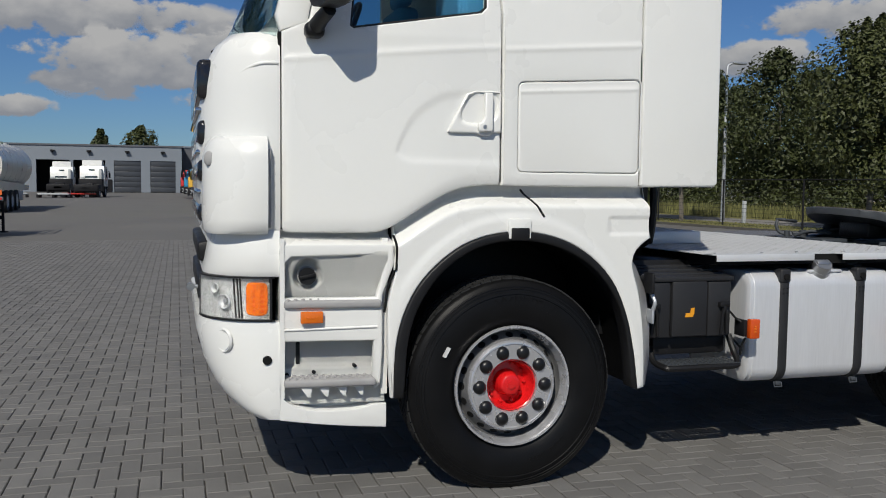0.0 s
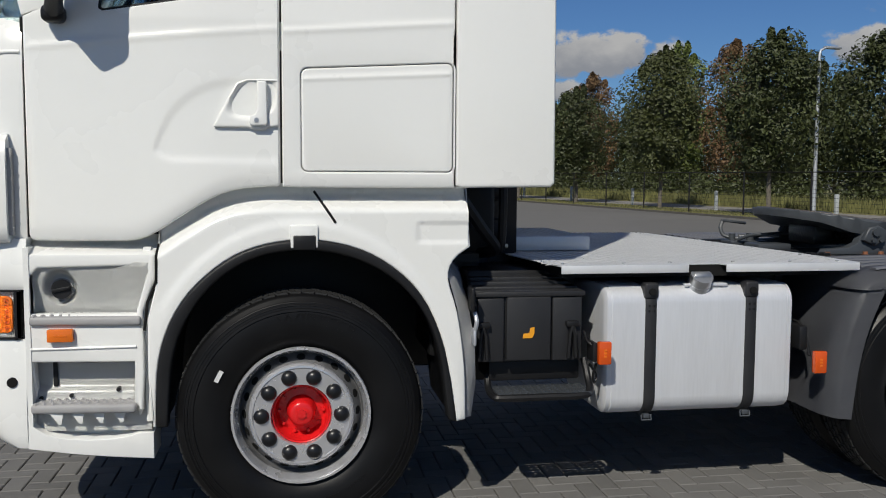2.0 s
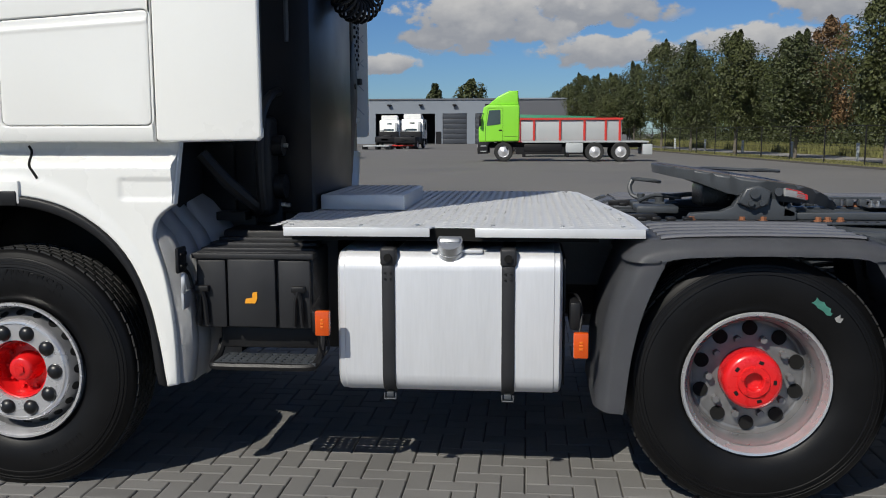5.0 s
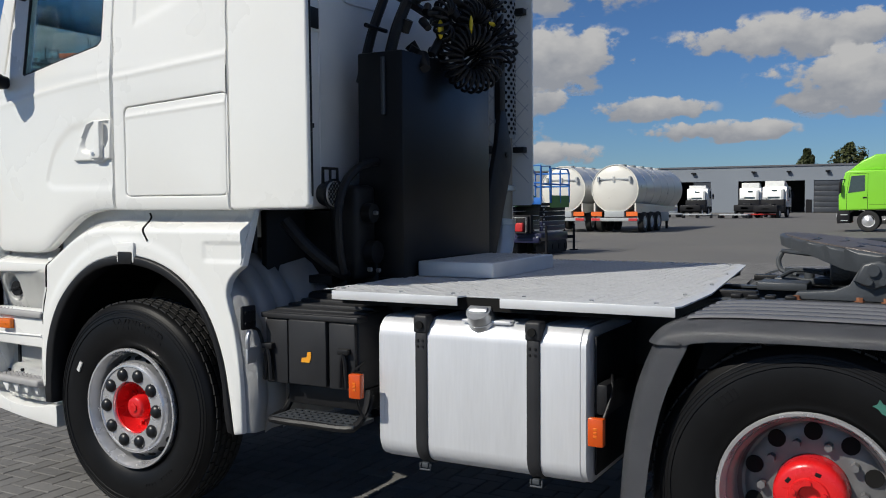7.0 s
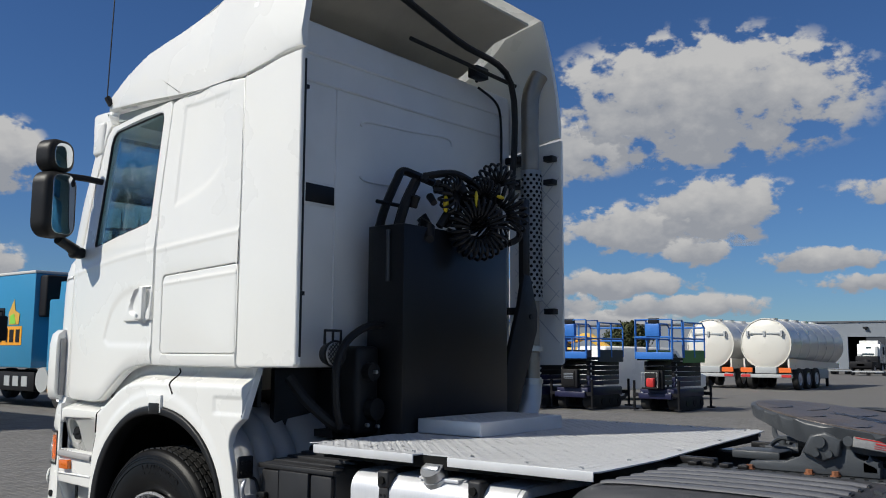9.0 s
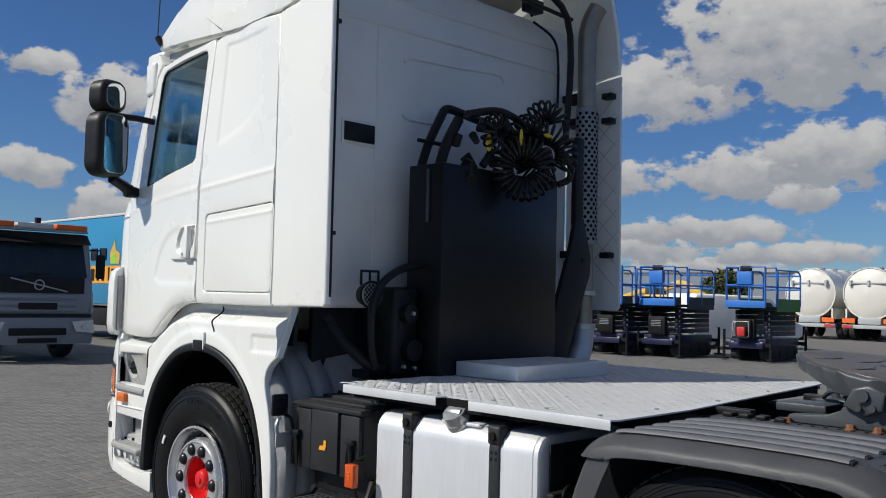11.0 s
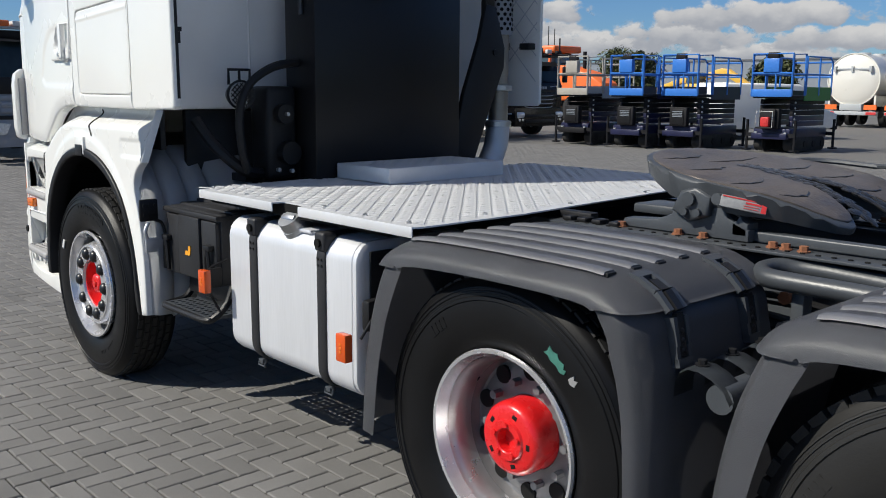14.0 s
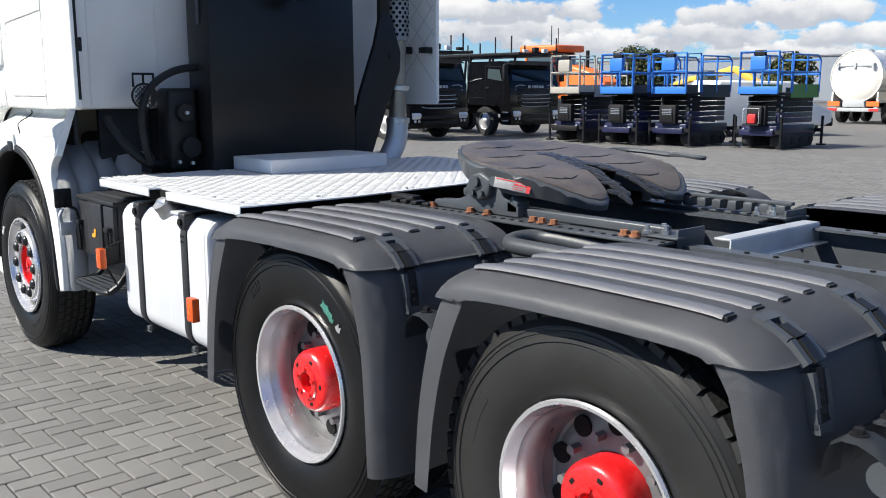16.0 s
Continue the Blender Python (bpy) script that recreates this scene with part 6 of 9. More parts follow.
tube(bm, curve([(0.98, 0.46, 1.19), (0.98, 0.428, 1.30), (0.98, 0.420, 1.49), (0.98, 0.475, 1.62), (0.98, 0.585, 1.70), (0.98, 0.71, 1.735), (0.98, 0.90, 1.745)], 6), 0.022)
box(bm, 0.80, 0.98, 0.58, 0.76, 1.14, 1.62, 0.03, 3)
rod(bm, (0.98, 0.66, 1.48), (1.03, 0.66, 1.48), 0.05)
rod(bm, (0.98, 0.69, 1.28), (1.03, 0.69, 1.28), 0.06)
tube(bm, curve([(0.90, 0.60, 1.17), (0.95, 0.45, 1.2), (0.85, 0.35, 1.32), (0.75, 0.3, 1.45)]), 0.03)
# added dark plate that stands for the unlit void behind the pipes
box(bm, 0.74, 1.12, 0.79, 0.80, 0.95, 1.52)
part("suspension_unit", bm, BLACK, truck, "black cab suspension and pipework with an added dark void plate")
bm = bmesh.new()
for y, z in ((0.60, 1.20), (0.68, 1.19), (0.66, 1.48)):
    rod(bm, (1.03, y, z), (1.05, y, z), 0.011, seg=6)
parts("fitting", bm, STEEL, truck)
# work lamp
bm = bmesh.new()
rod(bm, (0.86, 0.47, 1.575), (0.93, 0.46, 1.575), 0.055, 0.075, seg=24)
tube(bm, [(0.90, 0.41, 1.625), (0.90, 0.41, 1.70), (0.90, 0.53, 1.70), (0.90, 0.53, 1.625)], 0.008, seg=6)
tube(bm, [(0.90, 0.47, 1.70), (0.90, 0.47, 1.635)], 0.007, seg=6)
lamp = part("work_lamp", bm, BLACK, truck, "round black work lamp with wire guard")
bm = bmesh.new()
rod(bm, (0.925, 0.46, 1.575), (0.935, 0.46, 1.575), 0.063, seg=24)
part("lens", bm, LENS_REFLECTOR, lamp)
bm = bmesh.new()
for k in range(-3, 4):
    s = math.sqrt(max(0, 0.06 ** 2 - (k * 0.018) ** 2))
    for d in (1, -1):
        a = Vector((0, k * 0.018, s))
        b = Vector((0, k * 0.018, -s))
        r = Matrix.Rotation(radians(45 * d), 3, "X")
        rod(bm, Vector((0.938, 0.46, 1.575)) + r @ a, Vector((0.938, 0.46, 1.575)) + r @ b, 0.003, seg=5)
part("wire_guard", bm, BLACK, lamp)
# hose rack and coiled hoses
bm = bmesh.new()
tube(bm, curve([(0.84, 0.84, 2.16), (0.88, 0.88, 2.4), (0.90, 0.97, 2.60), (0.90, 1.02, 2.66), (0.92, 1.12, 2.65), (0.92, 1.5, 2.6), (0.92, 1.9, 2.52)], 5), 0.026)
tube(bm, curve([(0.98, 0.86, 2.2), (1.02, 0.90, 2.42), (1.04, 0.98, 2.58)], 5), 0.03)
tube(bm, [(0.9, 0.8, 2.45), (0.9, 1.0, 2.45)], 0.012)
rack = part("hose_rack", bm, BLACK, truck, "black tubular rack with coupling heads")
random.seed(5)
bm = bmesh.new()
for k in range(34):
    p = Vector((1.08 + random.uniform(-0.08, 0.10), 0.92 + random.uniform(0, 0.72), 2.48 + random.uniform(-0.18, 0.12)))
    q = p + Vector((random.uniform(-0.04, 0.06), random.uniform(-0.08, 0.08), random.uniform(-0.10, 0.02)))
    rod(bm, p, q, random.uniform(0.018, 0.04), random.uniform(0.015, 0.03), seg=10)
parts("coupling", bm, BLACK, rack)


def ring_coil(c, big, small, turns, a0, a1, turn):
    """A coiled hose hung in a loop."""
    pts, n = [], int(turns * 12)
    side = Vector((math.sin(radians(turn)), math.cos(radians(turn)), 0))
    ahead = Vector((side.y, -side.x, 0))
    for k in range(n + 1):
        a = radians(a0 + (a1 - a0) * k / n)
        q = k * math.tau / 12
        d = side * math.cos(a) + Vector((0, 0, math.sin(a)))
        pts.append(Vector(c) + d * (big + small * math.cos(q)) + ahead * (small * math.sin(q)))
    return pts


for c, big, small, turns, a0, a1, turn in (((1.28, 1.27, 2.31), 0.125, 0.06, 26, 0, 350, 35), ((1.25, 1.50, 2.42), 0.13, 0.065, 24, -40, 300, 40), ((1.24, 1.36, 2.49), 0.10, 0.05, 18, 30, 330, 10), ((1.22, 1.54, 2.61), 0.085, 0.06, 8, 10, 160, 25), ((1.20, 1.12, 2.50), 0.07, 0.04, 10, 60, 300, 0)):
    bm = bmesh.new()
    tube(bm, ring_coil(c, big, small, turns, a0, a1, turn), 0.0085, seg=6)
    part("coiled_hose", bm, BLACK, rack, "black coiled air hose")
bm = bmesh.new()
tube(bm, curve([(1.1, 0.98, 2.60), (1.2, 1.15, 2.63), (1.2, 1.4, 2.58), (1.15, 1.6, 2.55), (1.2, 1.78, 2.45), (1.2, 1.82, 2.33), (1.15, 1.76, 2.28)], 6), 0.022)
part("hose", bm, BLACK, rack)
for c, s in (((1.20, 1.06, 2.44), (0.014, 0.022, 0.05)), ((1.30, 1.22, 2.48), (0.01, 0.012, 0.05)), ((1.32, 1.44, 2.52), (0.01, 0.04, 0.012))):
    bm = bmesh.new()
    bmesh.ops.create_uvsphere(bm, u_segments=12, v_segments=8, radius=1, matrix=Matrix.Translation(c) @ Matrix.Diagonal((*s, 1)))
    part("yellow_tag", bm, YELLOW, rack, "yellow plastic coupling flap")
bm = bmesh.new()
rod(bm, (1.0, 1.40, 2.53), (1.03, 1.46, 2.55), 0.02)
part("red_coupling", bm, LABEL_RED, rack)
# exhaust stack
bm = bmesh.new()
tube(bm, curve([(1.03, 2.12, 1.05), (1.03, 2.14, 1.15), (1.03, 2.20, 1.27), (1.03, 2.215, 1.42)], 5), 0.075, seg=20)
stack = part("exhaust", bm, GALV, truck, "vertical exhaust stack with perforated heat shield")
bm = bmesh.new()
rod(bm, (1.03, 2.215, 1.40), (1.03, 2.215, 3.24), 0.060, seg=24)
tube(bm, curve([(1.03, 2.215, 3.22), (1.03, 2.218, 3.34), (1.045, 2.235, 3.44), (1.08, 2.265, 3.53)], 4), 0.062, seg=20)
part("stack_pipe", bm, EXHAUST, stack)
for z in (1.40, 1.62):
    bm = bmesh.new()
    lathe(bm, [(0.066, -0.02), (0.082, -0.015), (0.082, 0.015), (0.066, 0.02)], 24)
    bmesh.ops.transform(bm, matrix=Matrix.Translation((1.03, 2.215, z)) @ Matrix.Rotation(radians(90), 4, "X"), verts=bm.verts)
    part("pipe_clamp", bm, STEEL, stack)
bm = bmesh.new()
arcs = [radians(-115 + 230 * k / 20) for k in range(21)]
lo = [bm.verts.new((1.03 + 0.078 * math.cos(a), 2.215 + 0.078 * math.sin(a), 1.94)) for a in arcs]
hi = [bm.verts.new((1.03 + 0.078 * math.cos(a), 2.215 + 0.078 * math.sin(a), 2.84)) for a in arcs]
for k in range(20):
    bm.faces.new((lo[k], lo[k + 1], hi[k + 1], hi[k]))
bmesh.ops.solidify(bm, geom=list(bm.faces), thickness=0.003)
shield = part("heat_shield", bm, GALV, stack, "perforated bright steel heat shield")
bm = bmesh.new()
for i in range(30):
    for j in range(7):
        a = radians(-98 + j * 30 + (15 if i % 2 else 0))
        c = Vector((1.03 + 0.0795 * math.cos(a), 2.215 + 0.0795 * math.sin(a), 1.975 + i * 0.0285))
        d = Vector((math.cos(a), math.sin(a), 0))
        rod(bm, c, c + d * 0.0015, 0.0115, seg=7)
tagged(part("shield_hole", bm, SEAM, shield), kind="stuff")
bm = bmesh.new()
panel(bm, [(1.80, 1.16), (1.94, 1.18), (2.05, 1.45), (2.185, 1.74), (2.190, 1.86), (2.105, 2.10), (2.025, 2.11), (1.97, 1.90), (1.845, 1.58), (1.80, 1.40)], y0=-1.105, y1=-1.075, bevel=0.010)
bmesh.ops.rotate(bm, verts=bm.verts, cent=(0, 0, 0), matrix=Matrix.Rotation(radians(90), 3, "Z"))
box(bm, 1.06, 1.10, 2.02, 2.10, 2.05, 2.62, 0.006)
rod(bm, (1.105, 2.10, 1.83), (1.112, 2.10, 1.83), 0.018, seg=12)
part("rubber_sheet", bm, BLACK, truck, "hanging black rubber sheet beside the stack")
bm = bmesh.new()
tube(bm, curve([(0.74, 2.0, 3.44), (0.76, 2.2, 3.36), (0.74, 2.28, 3.2), (0.74, 2.28, 2.9)]), 0.009)
tube(bm, curve([(0.74, 1.98, 3.48), (0.8, 1.9, 3.50)]), 0.012)
box(bm, 0.78, 0.86, 1.82, 1.96, 3.46, 3.54, 0.008)
part("rear_work_lamp", bm, BLACK, truck, "small square black work lamp high on the cab")

# drive line and stays under the deck
bm = bmesh.new()
box(bm, 0.75, 1.62, 0.98, 1.60, 0.46, 0.98, 0.08, 3)
part("gearbox", bm, BLACK, truck, "black gearbox between the rails")
bm = bmesh.new()
rod(bm, (1.6, 1.29, 0.70), (3.0, 1.29, 0.58), 0.07, seg=16)
part("drive_shaft", bm, CHASSIS, truck)
bm = bmesh.new()
box(bm, 1.36, 2.50, 1.86, 2.50, 0.40, 1.03, 0.07, 4)
part("far_tank", bm, TANK, truck, "aluminium tank on the other side")
bm = bmesh.new()
tube(bm, curve([(2.38, 0.30, 0.84), (2.42, 0.18, 0.85), (2.435, 0.12, 0.79), (2.42, 0.06, 0.70)]), 0.006)
tube(bm, curve([(1.335, 0.03, 0.70), (1.33, 0.06, 0.64), (1.345, 0.08, 0.60), (1.36, 0.10, 0.63), (1.34, 0.16, 0.68)]), 0.006)
tube(bm, curve([(1.325, 0.03, 0.78), (1.30, 0.06, 0.80), (1.31, 0.14, 0.83)]), 0.006)
box(bm, 1.312, 1.332, 0.008, 0.10, 0.71, 0.80, 0.004)
parts("lamp_cable", bm, BLACK, truck)
bm = bmesh.new()
box(bm, 2.385, 2.43, 0.09, 0.32, 0.72, 0.84, 0.012)
part("lamp_bracket", bm, BLACK, truck)


# ---- surroundings ----
ASPHALT = mat("asphalt_path", (0.21, 0.20, 0.185), 0.9, vary=0.12, scale=0.8, fine=0.4)
GRASS = mat("dry_grass_verge", (0.16, 0.15, 0.055), 0.95, vary=0.35, scale=0.9, bump=0.5, bump_scale=14, fine=0.8, spots=0.25)
BLADE = mat("grass_blade", (0.13, 0.13, 0.045), 0.9, vary=0.3, scale=0.6, per=0.4)
FACADE = mat("grey_cladding", (0.20, 0.225, 0.26), 0.55, vary=0.05, scale=0.3, fine=0.3)
FACADE_DARK = mat("dark_grey_cladding", (0.10, 0.105, 0.12), 0.6, vary=0.06, scale=0.4)
DOOR_DARK = mat("dark_sectional_door", (0.045, 0.05, 0.06), 0.4, vary=0.15, scale=0.8)
# near-black: the gloom inside the bays is put into this colour
INSIDE = mat("workshop_interior_gloom", (0.02, 0.02, 0.022), 0.9)
BARK = mat("bark", (0.13, 0.115, 0.095), 0.9, vary=0.3, scale=9, bump=0.6, bump_scale=30)
LEAF = [mat("leaf_green", (0.050, 0.059, 0.014), 0.6, vary=0.25, scale=0.9, per=0.32), mat("leaf_dark_green", (0.038, 0.048, 0.011), 0.6, vary=0.25, scale=0.8, per=0.32),
        mat("leaf_light_green", (0.105, 0.135, 0.026), 0.55, vary=0.2, scale=0.8, per=0.5), mat("leaf_brown", (0.140, 0.080, 0.034), 0.7, vary=0.25, scale=0.8, per=0.4)]
LIFT_BLUE = mat("blue_lift_paint", (0.035, 0.17, 0.55), 0.4, vary=0.05, scale=4)
LIFT_NAVY = mat("navy_scissor_paint", (0.012, 0.014, 0.05), 0.4, vary=0.2, scale=3)
LIFT_GREEN = mat("green_panel_paint", (0.05, 0.20, 0.05), 0.4, vary=0.1, scale=3)
LIFT_BEIGE = mat("beige_lift_paint", (0.36, 0.34, 0.30), 0.45, vary=0.1, scale=4)
TANK_WHITE = mat("cream_tank_paint", (0.72, 0.70, 0.64), 0.3, vary=0.04, scale=0.8, spots=0.08, coat=0.2)
TANK_ALU = mat("tank_aluminium", (0.66, 0.655, 0.63), 0.30, metal=0.3, vary=0.06, scale=1)
FAR_TYRE = mat("far_tyre", (0.02, 0.02, 0.02), 0.8)
FAR_RIM = mat("far_rim", (0.55, 0.55, 0.56), 0.4, metal=0.5)
FAR_GLASS = mat("dark_window_glass", (0.05, 0.07, 0.075), 0.06, vary=0.1, coat=0.5)
LIME = mat("lime_green_paint", (0.25, 0.66, 0.04), 0.35, vary=0.03, scale=1, coat=0.3)
GREY_CAB = mat("graphite_cab_paint", (0.27, 0.285, 0.31), 0.35, vary=0.06, scale=2, coat=0.3)
BLUE_CAB = mat("sky_blue_paint", (0.035, 0.25, 0.46), 0.35, vary=0.03, scale=1, coat=0.3)
ORANGE_PAINT = mat("orange_machine_paint", (0.80, 0.16, 0.03), 0.4, vary=0.06, scale=1)
YELLOW_PAINT = mat("yellow_machine_paint", (0.72, 0.42, 0.06), 0.45, vary=0.12, scale=1)
RED_PAINT = mat("red_frame_paint", (0.55, 0.04, 0.03), 0.45, vary=0.06)
GREY_SHEET = mat("grey_sheet", (0.40, 0.42, 0.43), 0.55, vary=0.05, scale=1)
FAR_BLACK = mat("far_black_gloss_paint", (0.004, 0.004, 0.005), 0.25, vary=0.1, scale=2)
FAR_DARK = mat("far_black_frame", (0.013, 0.013, 0.015), 0.55, vary=0.15, scale=2)
for dull in (FAR_BLACK, FAR_DARK):
    dull.node_tree.nodes["Principled BSDF"].inputs["Specular IOR Level"].default_value = 0.2
GREEN_PAINT = mat("green_container_paint", (0.03, 0.22, 0.12), 0.5, vary=0.1)

ground = flat("ground", -420, 420, -300, 600, -0.02, YARD, "grey paved yard reaching to the horizon", "ground")


def place(p, u, v):
    """A ring or edge point as a Vector in plan."""
    return Vector((p[0], p[1], 0)) + u + v


# warehouse
warehouse = thing("warehouse", "long low grey clad workshop building with dark door bays", "building", at=pose(0, 115, 0))
bays = [(-25.7, -21.4), (-18.0, -14.2), (-13.8, -10.1), (-9.1, -5.9), (-4.8, -1.75)]
bm = bmesh.new()
x = -95.0
for a, b in bays + [(-1.0, None)]:
    box(bm, x, a, 0, 0.3, 0, 5.7)
    if b is not None:
        box(bm, a, b, 0, 0.3, 3.95, 5.7)
        x = b
box(bm, -95, -1.0, 14, 14.3, 0, 5.7)
box(bm, -95, -94.7, 0, 14, 0, 5.7)
box(bm, -1.3, -1.0, 0.3, 14, 0, 5.7)
part("wall", bm, FACADE, warehouse)
bm = bmesh.new()
box(bm, -95.2, -0.8, -0.12, 14.5, 5.7, 5.9)
part("roof", bm, FACADE_DARK, warehouse)
# back wall and floor, coloured as dark as the shaded bays look
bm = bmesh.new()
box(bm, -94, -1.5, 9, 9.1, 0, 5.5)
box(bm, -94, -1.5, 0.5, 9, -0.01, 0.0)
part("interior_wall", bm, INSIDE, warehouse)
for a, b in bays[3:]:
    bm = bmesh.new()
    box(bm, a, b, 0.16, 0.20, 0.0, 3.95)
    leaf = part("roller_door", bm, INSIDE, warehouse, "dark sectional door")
    for k in range(6):
        bm = bmesh.new()
        box(bm, a, b, 0.10, 0.155, 0.02 + k * 0.655, 0.02 + k * 0.655 + 0.63, 0.02)
        part("door_panel", bm, DOOR_DARK, leaf)
bm = bmesh.new()
box(bm, -23.6, -21.4, 0.10, 0.16, 1.6, 3.95)
part("roller_door", bm, DOOR_DARK, warehouse, "half-open grey door")
for a, b in bays:
    bm = bmesh.new()
    cx = (a + b) / 2
    box(bm, cx - 0.25, cx + 0.25, -0.5, 0.0, 4.95, 5.15, 0.03)
    box(bm, cx - 0.05, cx + 0.05, -0.1, 0.0, 4.8, 5.0)
    part("wall_lamp", bm, FAR_DARK, warehouse)
bm = bmesh.new()
box(bm, -10.0, -9.3, -0.1, 0.0, 0.0, 1.6)
part("wall_cabinet", bm, FAR_DARK, warehouse)
annexe = thing("annexe", "dark grey flat-roofed hall beside the workshop", "building", at=pose(0, 120, 0))
bm = bmesh.new()
box(bm, -0.9, 8.6, 0, 12, 0, 5.9)
part("wall", bm, FACADE_DARK, annexe)
for k in range(3):
    bm = bmesh.new()
    box(bm, 0.3 + k * 2.7, 2.2 + k * 2.7, -0.03, 0.0, 1.0, 3.6)
    part("window", bm, FAR_GLASS, annexe)
bm = bmesh.new()
box(bm, -1.0, 8.7, -0.15, 12.1, 5.9, 6.1)
part("roof", bm, FACADE, annexe)


# trees
def leaves(rng, lobes, count, size, blob=1.0):
    verts, faces = [], []
    for _ in range(count):
        c, r = lobes[rng.randrange(len(lobes))]
        d = Vector((rng.gauss(0, 1), rng.gauss(0, 1), rng.gauss(0, 1))).normalized()
        p = c + Vector((d.x * r[0], d.y * r[1], d.z * r[2])) * (rng.random() ** 0.35)
        n = (d + Vector((rng.uniform(-1, 1), rng.uniform(-1, 1), rng.uniform(-0.3, 1.2)))).normalized()
        u = n.orthogonal().normalized()
        u = Matrix.Rotation(rng.uniform(0, math.tau), 3, n) @ u
        w = n.cross(u)
        s = size * rng.uniform(0.6, 1.4)
        b = len(verts)
        verts += [p - u * s, p - w * s * 0.5 + n * s * 0.12, p + u * s, p + w * s * 0.5 + n * s * 0.12]
        faces.append((b, b + 1, b + 2, b + 3))
    me = bpy.data.meshes.new("crown")
    me.from_pydata([tuple(v) for v in verts], [], faces)
    return me


def tree(seed, height, width, material, count, size, bare=1.5):
    rng = random.Random(seed)
    t = thing("tree", "leafy green roadside tree with a pale slim trunk", "tree")
    bm = bmesh.new()
    top = height * 0.8
    tube(bm, [(0, 0, -0.02), (0.03, 0.02, bare * 0.5), (0.0, 0.05, bare), (0.06, 0.0, height * 0.5), (0.0, 0.0, top)], [0.11, 0.095, 0.085, 0.06, 0.02], seg=9)
    lobes = []
    for k in range(16):
        z = bare + 0.35 + (height - bare - 0.7) * (k + 0.5) / 16
        u = (z - bare) / (height - bare)
        spread = width * 0.5 * (0.55 + 0.75 * math.sin(min(1, u * 1.25) * math.pi * 0.62)) * (1.0 if u < 0.7 else (1.15 - u) / 0.45 * 0.9)
        a = k * 2.4 + rng.uniform(-0.4, 0.4)
        c = Vector((math.cos(a) * spread * 0.55, math.sin(a) * spread * 0.55, z))
        tube(bm, [(0, 0, z - 0.5 - 0.3 * u), c * 0.5 + Vector((0, 0, z - 0.25)) * 0.5, c], [0.045, 0.03, 0.01], seg=5)
        s = spread * rng.uniform(0.5, 0.75)
        lobes.append((c, (s, s, s * rng.uniform(0.8, 1.25))))
    for k in range(9):
        a = rng.uniform(0, math.tau)
        z = rng.uniform(bare + 1, height - 0.6)
        u = (z - bare) / (height - bare)
        w = width * 0.5 * (1.05 - 0.55 * u * u)
        lobes.append((Vector((math.cos(a) * w, math.sin(a) * w, z)), (0.28, 0.28, 0.4)))
    for k in range(5):
        lobes.append((Vector((rng.uniform(-0.35, 0.35), rng.uniform(-0.35, 0.35), height - rng.uniform(0, 0.5))), (0.16, 0.16, 0.45)))
    part("trunk", bm, BARK, t)
    me = leaves(rng, lobes, count, size)
    me.materials.append(material)
    o = new("crown", me)
    o.parent = t
    return t


KERB_A, KERB_B = Vector((12.3, 67.0, 0)), Vector((17.3, 27.5, 0))
ALONG = (KERB_B - KERB_A).normalized()
OUT = Vector((-ALONG.y, ALONG.x, 0))
if OUT.x < 0:
    OUT = -OUT


def verge(u, v):
    """A place u metres along the kerb and v behind it."""
    return KERB_A + ALONG * u + OUT * v


kinds = [tree(11, 6.9, 3.2, LEAF[0], 24000, 0.085, 1.7), tree(12, 7.2, 3.4, LEAF[1], 24000, 0.085, 1.6), tree(13, 7.7, 3.3, LEAF[0], 25000, 0.085, 1.7), tree(14, 6.7, 3.3, LEAF[1], 23000, 0.085, 1.5)]
rng = random.Random(3)
for k in range(13):
    p = verge(47.2 - 9.35 * k + rng.uniform(-0.3, 0.3), 2.3 + rng.uniform(-0.15, 0.15))
    m = pose(p.x, p.y, 0, 0, 0, rng.uniform(0, 360)) @ Matrix.Diagonal((1, 1, rng.uniform(1.04, 1.17), 1))
    if k < 4:
        kinds[k].matrix_world = pose(p.x, p.y, 0, 0, 0, rng.uniform(0, 360))
        tagged(kinds[k], group="trees along the fence")
    else:
        copy_thing(kinds[k % 4], m)
# taller woods behind the road: dark green, rusty brown and light green
tall = [tree(21, 8.6, 5.2, LEAF[1], 26000, 0.115, 0.8), tree(22, 10.4, 4.2, LEAF[3], 20000, 0.11, 0.8), tree(23, 10.9, 4.0, LEAF[2], 22000, 0.11, 0.8)]
for t, label in zip(tall, ("tall dark green tree behind the fence", "tall tree with rusty brown foliage", "tall light green tree behind the road")):
    tagged(t, label, "tree", "woods behind the road")
woods = [(30.8, 14.0, 0), (-3.6, 14.5, 1), (11.5, 14.0, 2), (16.4, 15.0, 1), (22.5, 15.0, 0), (36.5, 15.0, 0), (43.0, 14.5, 0), (5.0, 15.5, 0), (-12.0, 15.0, 0), (-20.0, 15.0, 0), (-29.0, 16.0, 2), (-38.0, 15.0, 0), (49.5, 15.0, 0), (-47.0, 16.0, 0), (26.5, 21.0, 0), (18.5, 21.5, 0), (8.0, 22.0, 0), (0.5, 21.0, 0), (34.0, 22.0, 0), (-8.0, 22.0, 0), (-16.0, 21.5, 0), (-25.0, 22.0, 0), (-34.0, 22.0, 0)]
used = set()
for u, v, kind in woods:
    p = verge(u, v)
    m = pose(p.x, p.y, 0, 0, 0, rng.uniform(0, 360))
    if kind not in used:
        used.add(kind)
        tall[kind].matrix_world = m
    else:
        copy_thing(tall[kind], m @ Matrix.Diagonal((1, 1, rng.uniform(0.9, 1.05), 1)))


